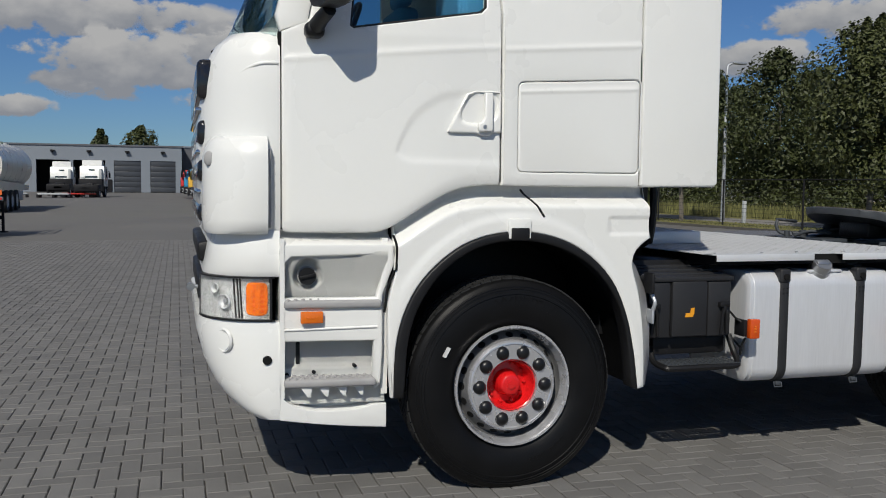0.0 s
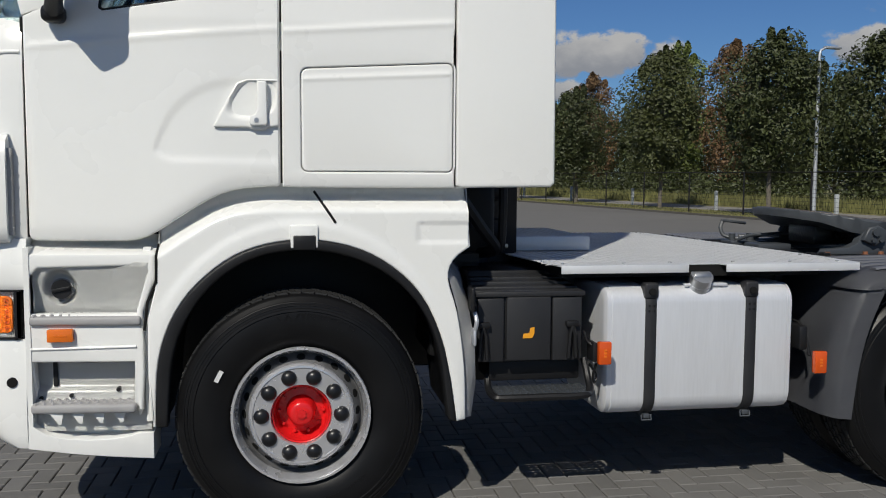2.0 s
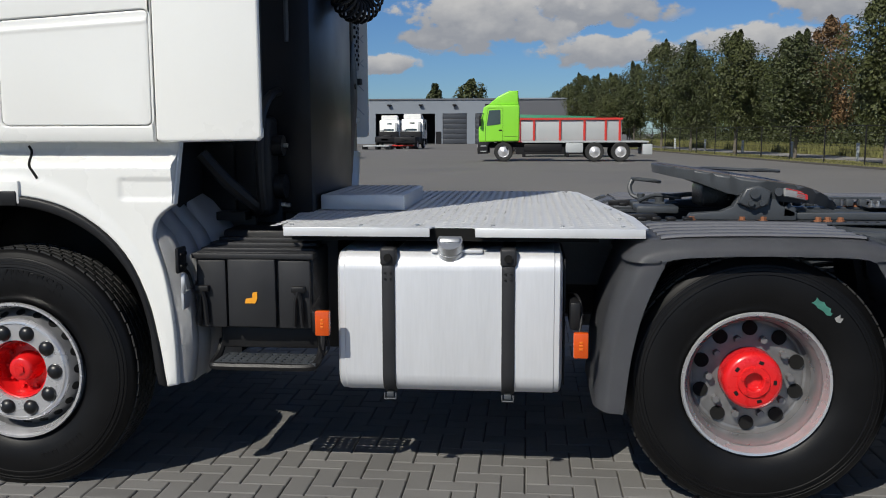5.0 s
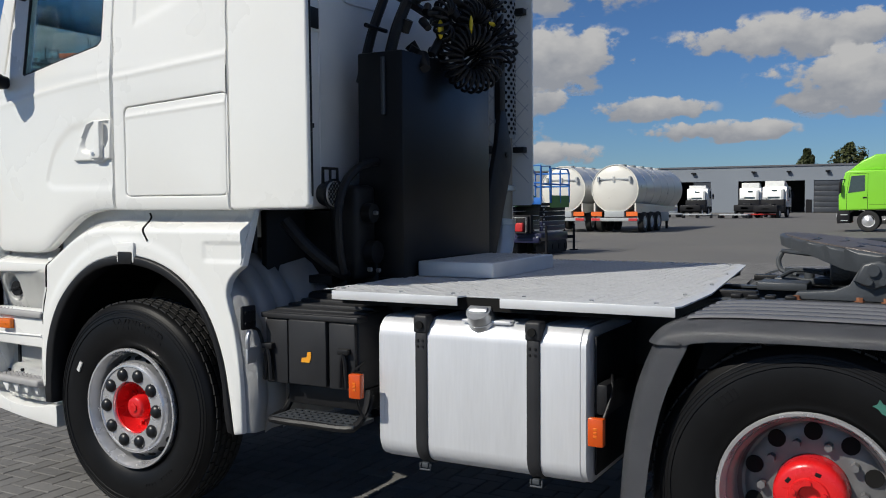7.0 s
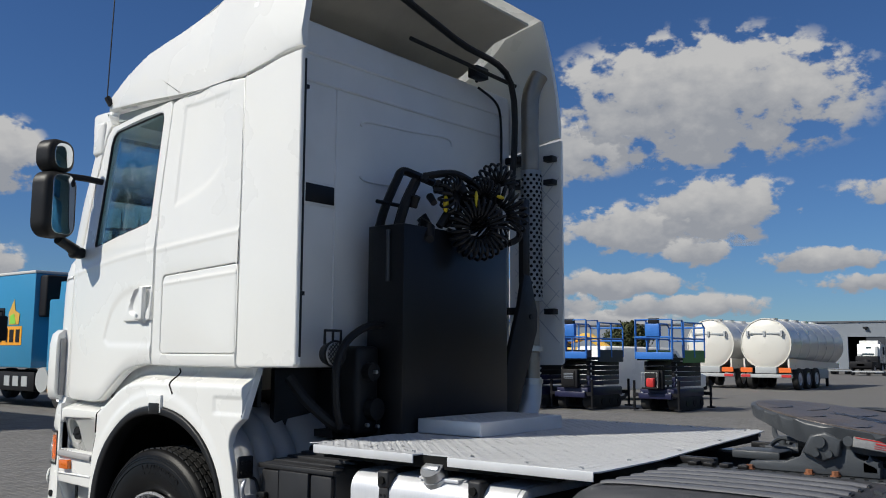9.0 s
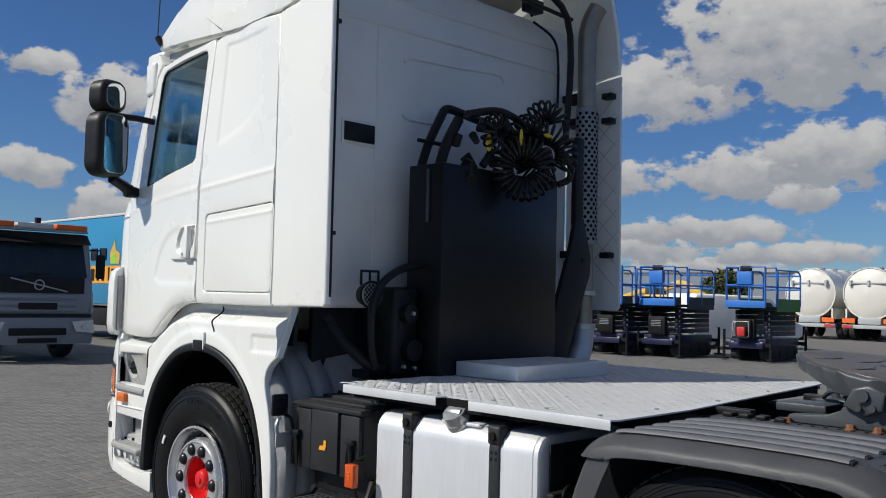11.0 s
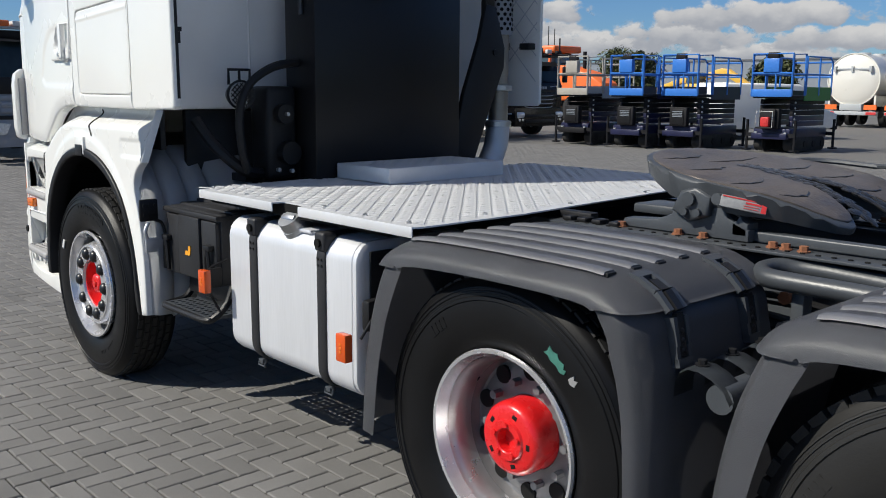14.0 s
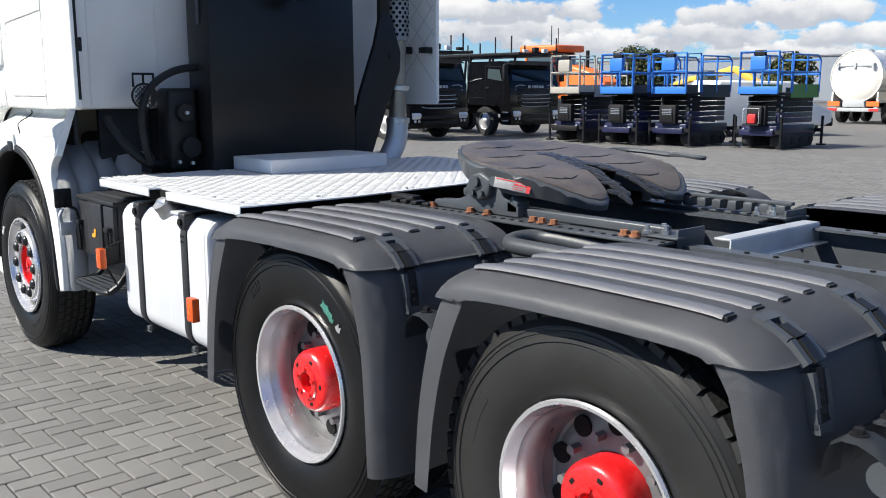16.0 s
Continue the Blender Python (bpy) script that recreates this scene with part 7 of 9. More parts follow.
def stuff(name, me, material, label, category):
    me.materials.append(material)
    return tagged(new(name, me), label, category, kind="stuff")


# undergrowth and tall grass, verge grass
rng = random.Random(9)
lobes = []
for k in range(190):
    p = verge(rng.uniform(-50, 56), rng.uniform(9.5, 20))
    h = rng.uniform(0.8, 2.9)
    lobes.append((Vector((p.x, p.y, h * 0.5)), (rng.uniform(0.9, 1.8), rng.uniform(0.9, 1.8), h * 0.6)))
stuff("undergrowth", leaves(rng, lobes, 60000, 0.11), LEAF[1], "dense dark green undergrowth below the woods", "bushes")


def blades(rng, count, v0, v1, h0, h1):
    verts, faces = [], []
    for _ in range(count):
        p = verge(rng.uniform(-40, 58), rng.uniform(v0, v1))
        a, h, w = rng.uniform(0, math.tau), rng.uniform(h0, h1), rng.uniform(0.02, 0.05)
        d = Vector((math.cos(a), math.sin(a), 0))
        t = Vector((rng.uniform(-0.25, 0.25), rng.uniform(-0.25, 0.25), 1)) * h
        b = len(verts)
        verts += [p - d * w, p + d * w, p + t]
        faces.append((b, b + 1, b + 2))
    me = bpy.data.meshes.new("grass")
    me.from_pydata([tuple(v) for v in verts], [], faces)
    return me


stuff("tall_grass", blades(rng, 32000, 7.4, 10.0, 0.25, 0.8), BLADE, "tall dry grass beside the road", "grass")
stuff("verge_grass", blades(rng, 30000, 0.3, 3.0, 0.04, 0.12), BLADE, "short dry grass on the verge", "grass")


def curb_strip(name, v0, v1, u0, u1, z, material, label, category):
    bm = bmesh.new()
    q = [verge(u0, v0), verge(u1, v0), verge(u1, v1), verge(u0, v1)]
    vs = [bm.verts.new((p.x, p.y, z)) for p in q]
    bm.faces.new(vs)
    r = bmesh.ops.extrude_face_region(bm, geom=list(bm.faces))
    for g in r["geom"]:
        if isinstance(g, bmesh.types.BMVert):
            g.co.z -= 0.15
    return tagged(part(name, bm, material), label, category, kind="structure")


curb_strip("verge", 0.1, 3.2, -52, 150, 0.05, GRASS, "dry grass verge with trees and fence", "verge")
curb_strip("kerb", 0.0, 0.1, -52, 150, 0.07, JOINT, "low concrete kerb edge", "kerb")
curb_strip("road", 3.2, 7.0, -52, 150, 0.03, ASPHALT, "pale asphalt road behind the fence", "road")
curb_strip("bank", 7.0, 60, -52, 150, 0.05, GRASS, "rough grass bank under the woods", "ground")

# fence
fence = thing("fence", "dark wire mesh fence on slim steel posts", "fence", at=pose(0, 0, 0))
for k in range(24):
    p = verge(49.5 - k * 4.0, 1.0)
    bm = bmesh.new()
    rod(bm, (p.x, p.y, 0), (p.x, p.y, 1.80), 0.035, seg=8)
    part("post", bm, FAR_DARK, fence)
for k in range(12):
    z = 0.10 + k * 0.153
    a, b = verge(-42.5, 1.0), verge(52, 1.0)
    bm = bmesh.new()
    rod(bm, (a.x, a.y, z), (b.x, b.y, z), 0.005 if k < 11 else 0.02, seg=4)
    part("wire", bm, FAR_DARK, fence)
# white marker posts and street lamp
for k in range(7):
    p = verge(-8 + k * 8.0, 3.4)
    bm = bmesh.new()
    box(bm, p.x - 0.07, p.x + 0.07, p.y - 0.07, p.y + 0.07, 0.0, 0.95, 0.02)
    tagged(part("marker_post", bm, GREY_SHEET), "pale concrete marker post beside the road", "post", "roadside posts")
p = verge(38.6, 3.5)
lamp_post = thing("street_lamp", "grey steel street lamp with a short arm", "street lamp", at=pose(p.x, p.y, 0, 0, 0, 10))
bm = bmesh.new()
tube(bm, [(0, 0, 0), (0, 0, 3), (0, 0, 6.4), (0.05, 0, 6.6), (0.3, 0, 6.72)], [0.09, 0.075, 0.055, 0.05, 0.045], seg=10)
part("pole", bm, GALV, lamp_post)
bm = bmesh.new()
box(bm, 0.25, 1.0, -0.12, 0.12, 6.68, 6.78, 0.03)
part("lamp_head", bm, GALV, lamp_post)

# trees behind the workshop
for s, (x, y, h, w) in enumerate(((-12.0, 133, 8.4, 2.4), (-6.6, 135, 9.3, 4.8), (7.5, 134, 7.2, 3.6), (12, 128, 7.4, 4.0), (16, 126, 7.2, 4.0), (-66.8, 95, 6.6, 4.6), (-64.2, 96, 6.2, 4.4), (-44.8, 95, 5.2, 3.4), (-47.0, 96, 4.6, 3.0))):
    t = tree(40 + s, h, w, LEAF[0 if s % 2 else 1], 8000, 0.22, 1.0)
    t.matrix_world = pose(x, y, 0)
    tagged(t, "distant round green tree above the workshop roof", "tree", "distant trees")


# far vehicles; built with the front towards -x
def wheel_part(parent, x, y, r=0.5, w=0.28, rim=FAR_RIM):
    s = 1 if y < 0 else -1
    k = new("wheel")
    k.parent = parent
    bm = bmesh.new()
    lathe(bm, [(r * 0.58, 0.02), (r * 0.8, -0.01), (r * 0.97, 0.0), (r, 0.03), (r, w - 0.03), (r * 0.9, w), (r * 0.58, w)], 28, close=True)
    part("tyre", bm, FAR_TYRE, k)
    bm = bmesh.new()
    lathe(bm, [(r * 0.60, 0.01), (r * 0.52, 0.05), (r * 0.42, 0.03), (r * 0.22, 0.02), (r * 0.18, 0.0), (0.001, -0.01)], 24)
    part("rim", bm, rim, k)
    k.matrix_basis = pose(x, y, r, 0, 0, 0 if s > 0 else 180)
    return k


def lorry(label, cab_mat, low_mat, length, axles, height=2.9, roof=0.6, grille=FAR_DARK, at=None, screen=True, bumper_mat=None, name="lorry"):
    t = thing(name, label, "truck", at=at)
    prof = [(0.02, 1.0), (0.0, 1.15), (0.0, 1.75), (0.06, 1.85), (0.26, height - 0.12), (0.45, height), (2.1, height), (2.15, height - 0.05), (2.15, 1.05)]
    bm = bmesh.new()
    panel(bm, prof, y0=-1.24, y1=1.24, bevel=0.09, seg=4)
    cab = part("cab", bm, cab_mat, t, angle=50)
    for s in (-1, 1):
        bm = bmesh.new()
        for a, b in (((0.36, 1.06), (0.36, 1.84)), ((0.36, 1.84), (0.50, height - 0.18)), ((1.28, 1.06), (1.28, height - 0.16)), ((0.50, height - 0.18), (1.28, height - 0.16)), ((1.36, 1.30), (2.06, 1.30))):
            rod(bm, (a[0], s * 1.238, a[1]), (b[0], s * 1.238, b[1]), 0.009, seg=5)
        part("door_seam", bm, FAR_DARK, cab)
        bm = bmesh.new()
        box(bm, 1.06, 1.24, s * 1.25 - 0.02, s * 1.25 + 0.02, 1.60, 1.66, 0.012)
        part("door_handle", bm, FAR_DARK, cab)
        for z in (0.50, 0.78):
            bm = bmesh.new()
            box(bm, 0.10, 0.42, s * 1.18 - 0.07, s * 1.18 + 0.07, z, z + 0.05, 0.015)
            part("step", bm, GREY_SHEET, t)
    bm = bmesh.new()
    vs = [bm.verts.new(v) for v in ((0.045, -1.1, 1.86), (0.045, 1.1, 1.86), (0.235, 1.05, height - 0.2), (0.235, -1.05, height - 0.2))]
    bm.faces.new(vs)
    bmesh.ops.solidify(bm, geom=list(bm.faces), thickness=0.06)
    part("windscreen", bm, FAR_GLASS, cab)
    for s in (-1, 1):
        bm = bmesh.new()
        panel(bm, [(0.42, 1.85), (1.15, 1.95), (1.15, height - 0.25), (0.55, height - 0.28)], y0=s * 1.235, y1=s * 1.25)
        part("side_window", bm, FAR_GLASS, cab)
    if roof:
        bm = bmesh.new()
        panel(bm, [(0.45, height - 0.02), (1.0, height + roof * 0.6), (1.6, height + roof), (2.05, height + roof), (2.12, height - 0.02)], y0=-1.0, y1=1.0, bevel=0.08, seg=3)
        part("roof_spoiler", bm, cab_mat, t, angle=50)
    bm = bmesh.new()
    panel(bm, [(-0.05, 0.38), (-0.08, 0.6), (-0.05, 1.0), (0.25, 1.02), (0.5, 1.02), (0.5, 0.40)], y0=-1.24, y1=1.24, bevel=0.04, seg=2)
    part("bumper", bm, bumper_mat or low_mat, t)
    bm = bmesh.new()
    for k in range(4):
        box(bm, -0.03, 0.06, -0.85, 0.85, 1.10 + k * 0.14, 1.19 + k * 0.14, 0.01)
    parts("grille_bar", bm, grille, cab)
    for s in (-1, 1):
        bm = bmesh.new()
        box(bm, -0.095, 0.0, s * 0.98 - 0.17, s * 0.98 + 0.17, 0.66, 0.86, 0.03)
        part("headlight", bm, LENS_REFLECTOR, t)
        bm = bmesh.new()
        box(bm, 0.02, 0.14, s * 1.42 - 0.10, s * 1.42 + 0.10, 1.85, 2.4, 0.04)
        tube(bm, [(0.3, s * 1.22, 2.5), (0.1, s * 1.42, 2.5), (0.08, s * 1.42, 2.3)], 0.02, seg=6)
        part("mirror", bm, FAR_DARK, t)
        bm = bmesh.new()
        tube(bm, [(0.95 + 0.62 * math.cos(radians(a)), s * 1.12, 0.52 + 0.62 * math.sin(radians(a))) for a in range(5, 180, 25)], 0.09, seg=6)
        part("wheel_arch", bm, low_mat, t)
    bm = bmesh.new()
    box(bm, 0.5, length, -0.42, 0.42, 0.72, 0.98, 0.02)
    for x in axles:
        box(bm, x - 0.1, x + 0.1, -1.0, 1.0, 0.42, 0.6, 0.02)
    part("chassis", bm, FAR_DARK, t)
    for x in axles:
        for s in (-1, 1):
            wheel_part(t, x, s * 1.22)
    return t


# lime green chassis truck and the red-framed container behind it
green = lorry("lime green chassis-cab lorry parked side on in the yard", LIME, FAR_DARK, 8.9, (1.32, 6.1, 7.45), 2.95, 0.75, at=pose(-0.45, 45.6, 0))
bm = bmesh.new()
box(bm, 4.6, 5.5, -1.2, -0.6, 0.45, 0.95, 0.03)
part("side_box", bm, GREY_SHEET, green)
bm = bmesh.new()
box(bm, 2.3, 8.9, -1.1, 1.1, 0.98, 1.06)
box(bm, 8.6, 9.1, -1.1, 1.1, 0.35, 0.9, 0.03)
part("load_frame", bm, GREY_SHEET, green)
bm = bmesh.new()
box(bm, 2.4, 4.4, -1.15, -0.5, 0.5, 0.9, 0.05)
part("battery_carrier", bm, FAR_DARK, green)
cont = thing("container", "grey open-top container with red frame, beside the green lorry", "container", at=pose(1.6, 53, 0))
bm = bmesh.new()
box(bm, 0, 6.3, 0, 2.4, 0.75, 2.35, 0.02)
part("body", bm, GREY_SHEET, cont)
for x in (0.0, 0.9, 2.5, 4.0, 5.3, 6.15):
    bm = bmesh.new()
    box(bm, x - 0.05, x + 0.08, -0.08, 0.0, 0.8, 2.3)
    part("frame_post", bm, RED_PAINT, cont)
for z in (0.80, 2.27):
    bm = bmesh.new()
    box(bm, -0.05, 6.35, -0.1, 0.0, z, z + 0.13)
    part("frame_rail", bm, RED_PAINT, cont)
bm = bmesh.new()
for x in (0.3, 3, 6):
    box(bm, x - 0.1, x + 0.1, 0, 2.4, 0.0, 0.78)
parts("support", bm, FAR_DARK, cont)
sk = thing("skip_container", "green and white skip containers stacked behind", "container", at=pose(1.2, 60, 0))
bm = bmesh.new()
panel(bm, [(0, 1.25), (5.3, 1.25), (5.6, 2.6), (0, 2.75)], y0=0, y1=2.3, bevel=0.04)
part("body", bm, GREEN_PAINT, sk)
bm = bmesh.new()
box(bm, 0.1, 5.2, 0.1, 2.2, 0.0, 1.26)
part("base_frame", bm, FAR_DARK, sk)
bm = bmesh.new()
box(bm, 1.0, 4.4, -0.03, 0.0, 2.3, 2.5)
part("rail", bm, LABEL_WHITE, sk)


# tank trailers: rear towards -y
def tanker(x, y):
    t = thing("tank_trailer", "cream and aluminium road tank trailer with orange rear lamps", "trailer", "tank trailers", at=pose(x, y, 0))
    bm = bmesh.new()
    lathe(bm, [(0.001, -0.16), (0.5, -0.13), (0.9, -0.06), (1.12, 0.02), (1.17, 0.06)], 40, (0, 0, 2.15))
    lathe(bm, [(1.20, 0.0), (1.20, 0.12), (1.16, 0.12), (1.16, 0.0)], 40, (0, 0, 2.15), close=True)
    part("tank_end", bm, TANK_WHITE, t)
    bm = bmesh.new()
    lathe(bm, [(1.15, 0.05), (1.15, 9.0), (1.0, 9.3), (0.5, 9.45), (0.001, 9.5)], 40, (0, 0, 2.15))
    shell = part("tank_shell", bm, TANK_ALU, t)
    for k in range(5):
        bm = bmesh.new()
        lathe(bm, [(1.15, 0), (1.165, 0.03), (1.15, 0.06)], 40, (0, 1.6 + k * 1.4, 2.15))
        part("band", bm, TANK_ALU, shell)
        bm = bmesh.new()
        rod(bm, (0, 1.0 + k * 1.6, 3.27), (0, 1.0 + k * 1.6, 3.38), 0.28, seg=16)
        part("manhole", bm, TANK_ALU, shell)
    bm = bmesh.new()
    tube(bm, [(-0.8, -0.12, 2.62), (0.8, -0.12, 2.62)], 0.05, seg=6)
    for x in (-0.8, 0, 0.8):
        box(bm, x - 0.05, x + 0.05, -0.2, 0.0, 2.5, 2.75)
    part("hose_tray", bm, GREY_SHEET, t)
    bm = bmesh.new()
    box(bm, -1.2, 1.2, -0.1, 0.1, 0.55, 0.72, 0.02)
    box(bm, -0.5, 0.5, -0.1, 0.2, 0.75, 1.05, 0.02)
    part("rear_beam", bm, GREY_SHEET, t)
    for s in (-1, 1):
        bm = bmesh.new()
        box(bm, s * 0.9 - 0.28, s * 0.9 + 0.28, -0.13, -0.08, 0.80, 1.02)
        part("orange_board", bm, ORANGE_PAINT, t)
        bm = bmesh.new()
        box(bm, s * 0.95 - 0.22, s * 0.95 + 0.22, -0.13, -0.09, 0.58, 0.70)
        part("tail_lamp", bm, LABEL_RED, t)
        bm = bmesh.new()
        panel(bm, [(0, 0.95), (8.2, 0.95), (8.2, 1.2), (0, 1.45)], y0=s * 1.0, y1=s * 1.08)
        bmesh.ops.rotate(bm, verts=bm.verts, cent=(0, 0, 0), matrix=Matrix.Rotation(radians(90), 3, "Z"))
        part("side_skirt", bm, TANK_WHITE, t)
        bm = bmesh.new()
        box(bm, s * 0.9 - 0.2, s * 0.9 + 0.2, 4.6, 6.2, 0.45, 0.95, 0.05)
        part("side_locker", bm, GREY_SHEET, t)
    bm = bmesh.new()
    box(bm, -0.45, 0.45, 0.1, 8.0, 0.75, 1.05)
    part("frame", bm, FAR_DARK, t)
    for y in (1.2, 2.5, 3.8):
        for s in (-1, 1):
            w = wheel_part(t, 0, s * 1.2)
            w.matrix_basis = pose(s * 1.2, y, 0.5, 0, 0, 90 if s > 0 else -90)
    bm = bmesh.new()
    for s in (-1, 1):
        box(bm, s * 0.7 - 0.06, s * 0.7 + 0.06, 7.2, 7.35, 0.0, 0.9)
    parts("landing_leg", bm, FAR_DARK, t)
    return t


tanker(-10.25, 40.0)
tanker(-13.05, 40.2)


# scissor lifts on tracks; basket end towards -y
def lift(x, y, rail_mat, panel_mat, label):
    t = thing("scissor_lift", label, "scissor lift", "scissor lifts in a row", at=pose(x, y, 0))
    for s in (-1, 1):
        bm = bmesh.new()
        track = []
        for k in range(9):
            a = radians(90 + 180 * k / 8)
            track.append((0.45 + 0.19 * math.cos(a), 0.20 + 0.19 * math.sin(a)))
        for k in range(9):
            a = radians(270 + 180 * k / 8)
            track.append((2.0 + 0.19 * math.cos(a), 0.20 + 0.19 * math.sin(a)))
        panel(bm, track, y0=s * 0.42 - 0.13, y1=s * 0.42 + 0.13, bevel=0.02)
        bmesh.ops.rotate(bm, verts=bm.verts, cent=(0, 0, 0), matrix=Matrix.Rotation(radians(90), 3, "Z"))
        part("track", bm, FAR_TYRE, t)
        for k in range(4):
            bm = bmesh.new()
            yy = 0.5 + k * 0.5
            rod(bm, (s * 0.42 - 0.15, yy, 0.20), (s * 0.42 + 0.15, yy, 0.20), 0.10, seg=14)
            part("track_roller", bm, FAR_DARK, t)
    bm = bmesh.new()
    box(bm, -0.52, 0.52, 0.15, 2.3, 0.36, 0.62, 0.03)
    part("base", bm, LIFT_NAVY, t)
    bm = bmesh.new()
    box(bm, -0.50, 0.50, 0.0, 0.16, 0.34, 0.50, 0.02)
    part("front_beam", bm, LIFT_NAVY if panel_mat != GREY_SHEET else FAR_DARK, t)
    bm = bmesh.new()
    box(bm, -0.3, 0.25, 0.02, 0.2, 0.62, 1.15, 0.03)
    box(bm, -0.22, 0.17, 0.0, 0.03, 0.66, 1.10, 0.02)
    part("engine_pack", bm, FAR_DARK, t)
    bm = bmesh.new()
    for k in range(4):
        box(bm, -0.18, 0.13, -0.015, 0.0, 0.88 + k * 0.045, 0.90 + k * 0.045)
    parts("louvre", bm, FACADE, t)
    for k in range(5):
        for s in (-1, 1):
            bm = bmesh.new()
            z = 0.68 + k * 0.145
            box(bm, s * 0.42 - 0.05, s * 0.42 + 0.05, 0.35, 2.2, z, z + 0.134, 0.012)
            part("scissor_arm", bm, LIFT_NAVY if k < 2 else FAR_DARK, t)
            bm = bmesh.new()
            rod(bm, (s * 0.48, 0.42, z + 0.05), (s * 0.5, 0.42, z + 0.05), 0.03, seg=10)
            part("pin", bm, GREY_SHEET, t)
    bm = bmesh.new()
    box(bm, -0.55, 0.55, 0.05, 2.3, 1.42, 1.50, 0.01)
    part("deck", bm, FAR_DARK, t)
    for s in (-1, 1):
        bm = bmesh.new()
        box(bm, s * 0.55 - 0.015, s * 0.55 + 0.015, 0.75, 2.3, 1.36, 1.72)
        part("deck_panel", bm, panel_mat, t)
    bm = bmesh.new()
    box(bm, -0.58, 0.58, -0.02, 0.02, 1.46, 1.66, 0.01)
    part("toe_board", bm, rail_mat, t)
    # guard rails: each run of tube
    for loop in ([(-0.56, 0, 1.5), (-0.56, 0, 2.58), (0.56, 0, 2.58), (0.56, 0, 1.5)], [(-0.56, 0, 2.08), (0.56, 0, 2.08)],
                 [(0.56, 0.03, 1.5), (0.56, 0.03, 2.55), (0.56, 0.7, 2.58), (0.56, 0.75, 1.5)], [(-0.56, 0.03, 1.5), (-0.56, 0.03, 2.55), (-0.56, 0.7, 2.58), (-0.56, 0.75, 1.5)],
                 [(0.56, 0.8, 1.5), (0.56, 0.8, 2.52), (0.56, 2.15, 2.52), (0.56, 2.3, 2.4), (0.56, 2.3, 1.5)], [(-0.56, 0.8, 1.5), (-0.56, 0.8, 2.52), (-0.56, 2.15, 2.52), (-0.56, 2.3, 2.4), (-0.56, 2.3, 1.5)],
                 [(0.56, 0.0, 2.05), (0.56, 2.3, 2.05)], [(-0.56, 0.0, 2.05), (-0.56, 2.3, 2.05)], [(0.56, 1.55, 1.5), (0.56, 1.55, 2.52)], [(-0.56, 1.55, 1.5), (-0.56, 1.55, 2.52)],
                 [(-0.56, 2.3, 2.4), (0.56, 2.3, 2.4)], [(-0.56, 2.3, 2.0), (0.56, 2.3, 2.0)], [(0.1, 0.02, 1.5), (0.1, 0.02, 2.08)]):
        bm = bmesh.new()
        tube(bm, loop, 0.026, seg=6)
        part("guard_rail", bm, rail_mat, t)
    bm = bmesh.new()
    box(bm, -0.24, 0.20, -0.05, 0.10, 2.10, 2.46, 0.02)
    part("control_box", bm, rail_mat, t)
    bm = bmesh.new()
    box(bm, -0.16, 0.16, -0.02, 0.10, 2.46, 2.62, 0.03)
    part("control_cover", bm, FAR_DARK, t)
    for s in (-1, 1):
        for yy in (0.12, 2.4):
            bm = bmesh.new()
            rod(bm, (s * 0.68, yy, 0.06), (s * 0.68, yy, 0.85), 0.04, seg=8)
            rod(bm, (s * 0.68, yy, 0.03), (s * 0.68, yy, 0.07), 0.13, seg=12)
            box(bm, min(s * 0.45, s * 0.7), max(s * 0.45, s * 0.7), yy - 0.04, yy + 0.04, 0.40, 0.50)
            part("outrigger", bm, FAR_DARK, t)
        bm = bmesh.new()
        box(bm, s * 0.42 - 0.035, s * 0.42 + 0.035, 0.08, 0.13, 0.47, 0.53)
        part("hazard_plate", bm, GREY_SHEET, t)
    return t


a = lift(-6.92, 20.9, LIFT_BLUE, LIFT_GREEN, "blue tracked scissor lift with green side panels")
bm = bmesh.new()
box(bm, -0.26, 0.18, -0.06, 0.02, 0.66, 1.14, 0.02)
box(bm, -0.28, 0.20, -0.22, 0.02, 0.62, 0.67, 0.01)
part("generator_frame", bm, FAR_DARK, a)
bm = bmesh.new()
tube(bm, [(-0.27, -0.21, 0.64), (-0.27, -0.21, 1.08), (0.19, -0.21, 1.08), (0.19, -0.21, 0.64)], 0.010, seg=6, close=True)
part("generator_cage", bm, LABEL_WHITE, a)
bm = bmesh.new()
box(bm, -0.17, 0.07, -0.19, -0.05, 0.67, 0.93, 0.04)
rod(bm, (-0.04, -0.20, 0.84), (-0.04, -0.17, 0.84), 0.07, seg=16)
part("generator", bm, LABEL_RED, a, "red generator set")
lift(-9.21, 20.1, LIFT_BLUE, LIFT_NAVY, "blue tracked scissor lift with navy side panels")
lift(-10.57, 19.5, LIFT_BLUE, LIFT_NAVY, "blue tracked scissor lift between two others")
lift(-12.45, 19.4, LIFT_BEIGE, GREY_SHEET, "beige tracked scissor lift beside the black lorries")

# row of lorries that face +x
def facing(x, y):
    return pose(x, y, 0, 0, 0, 180)


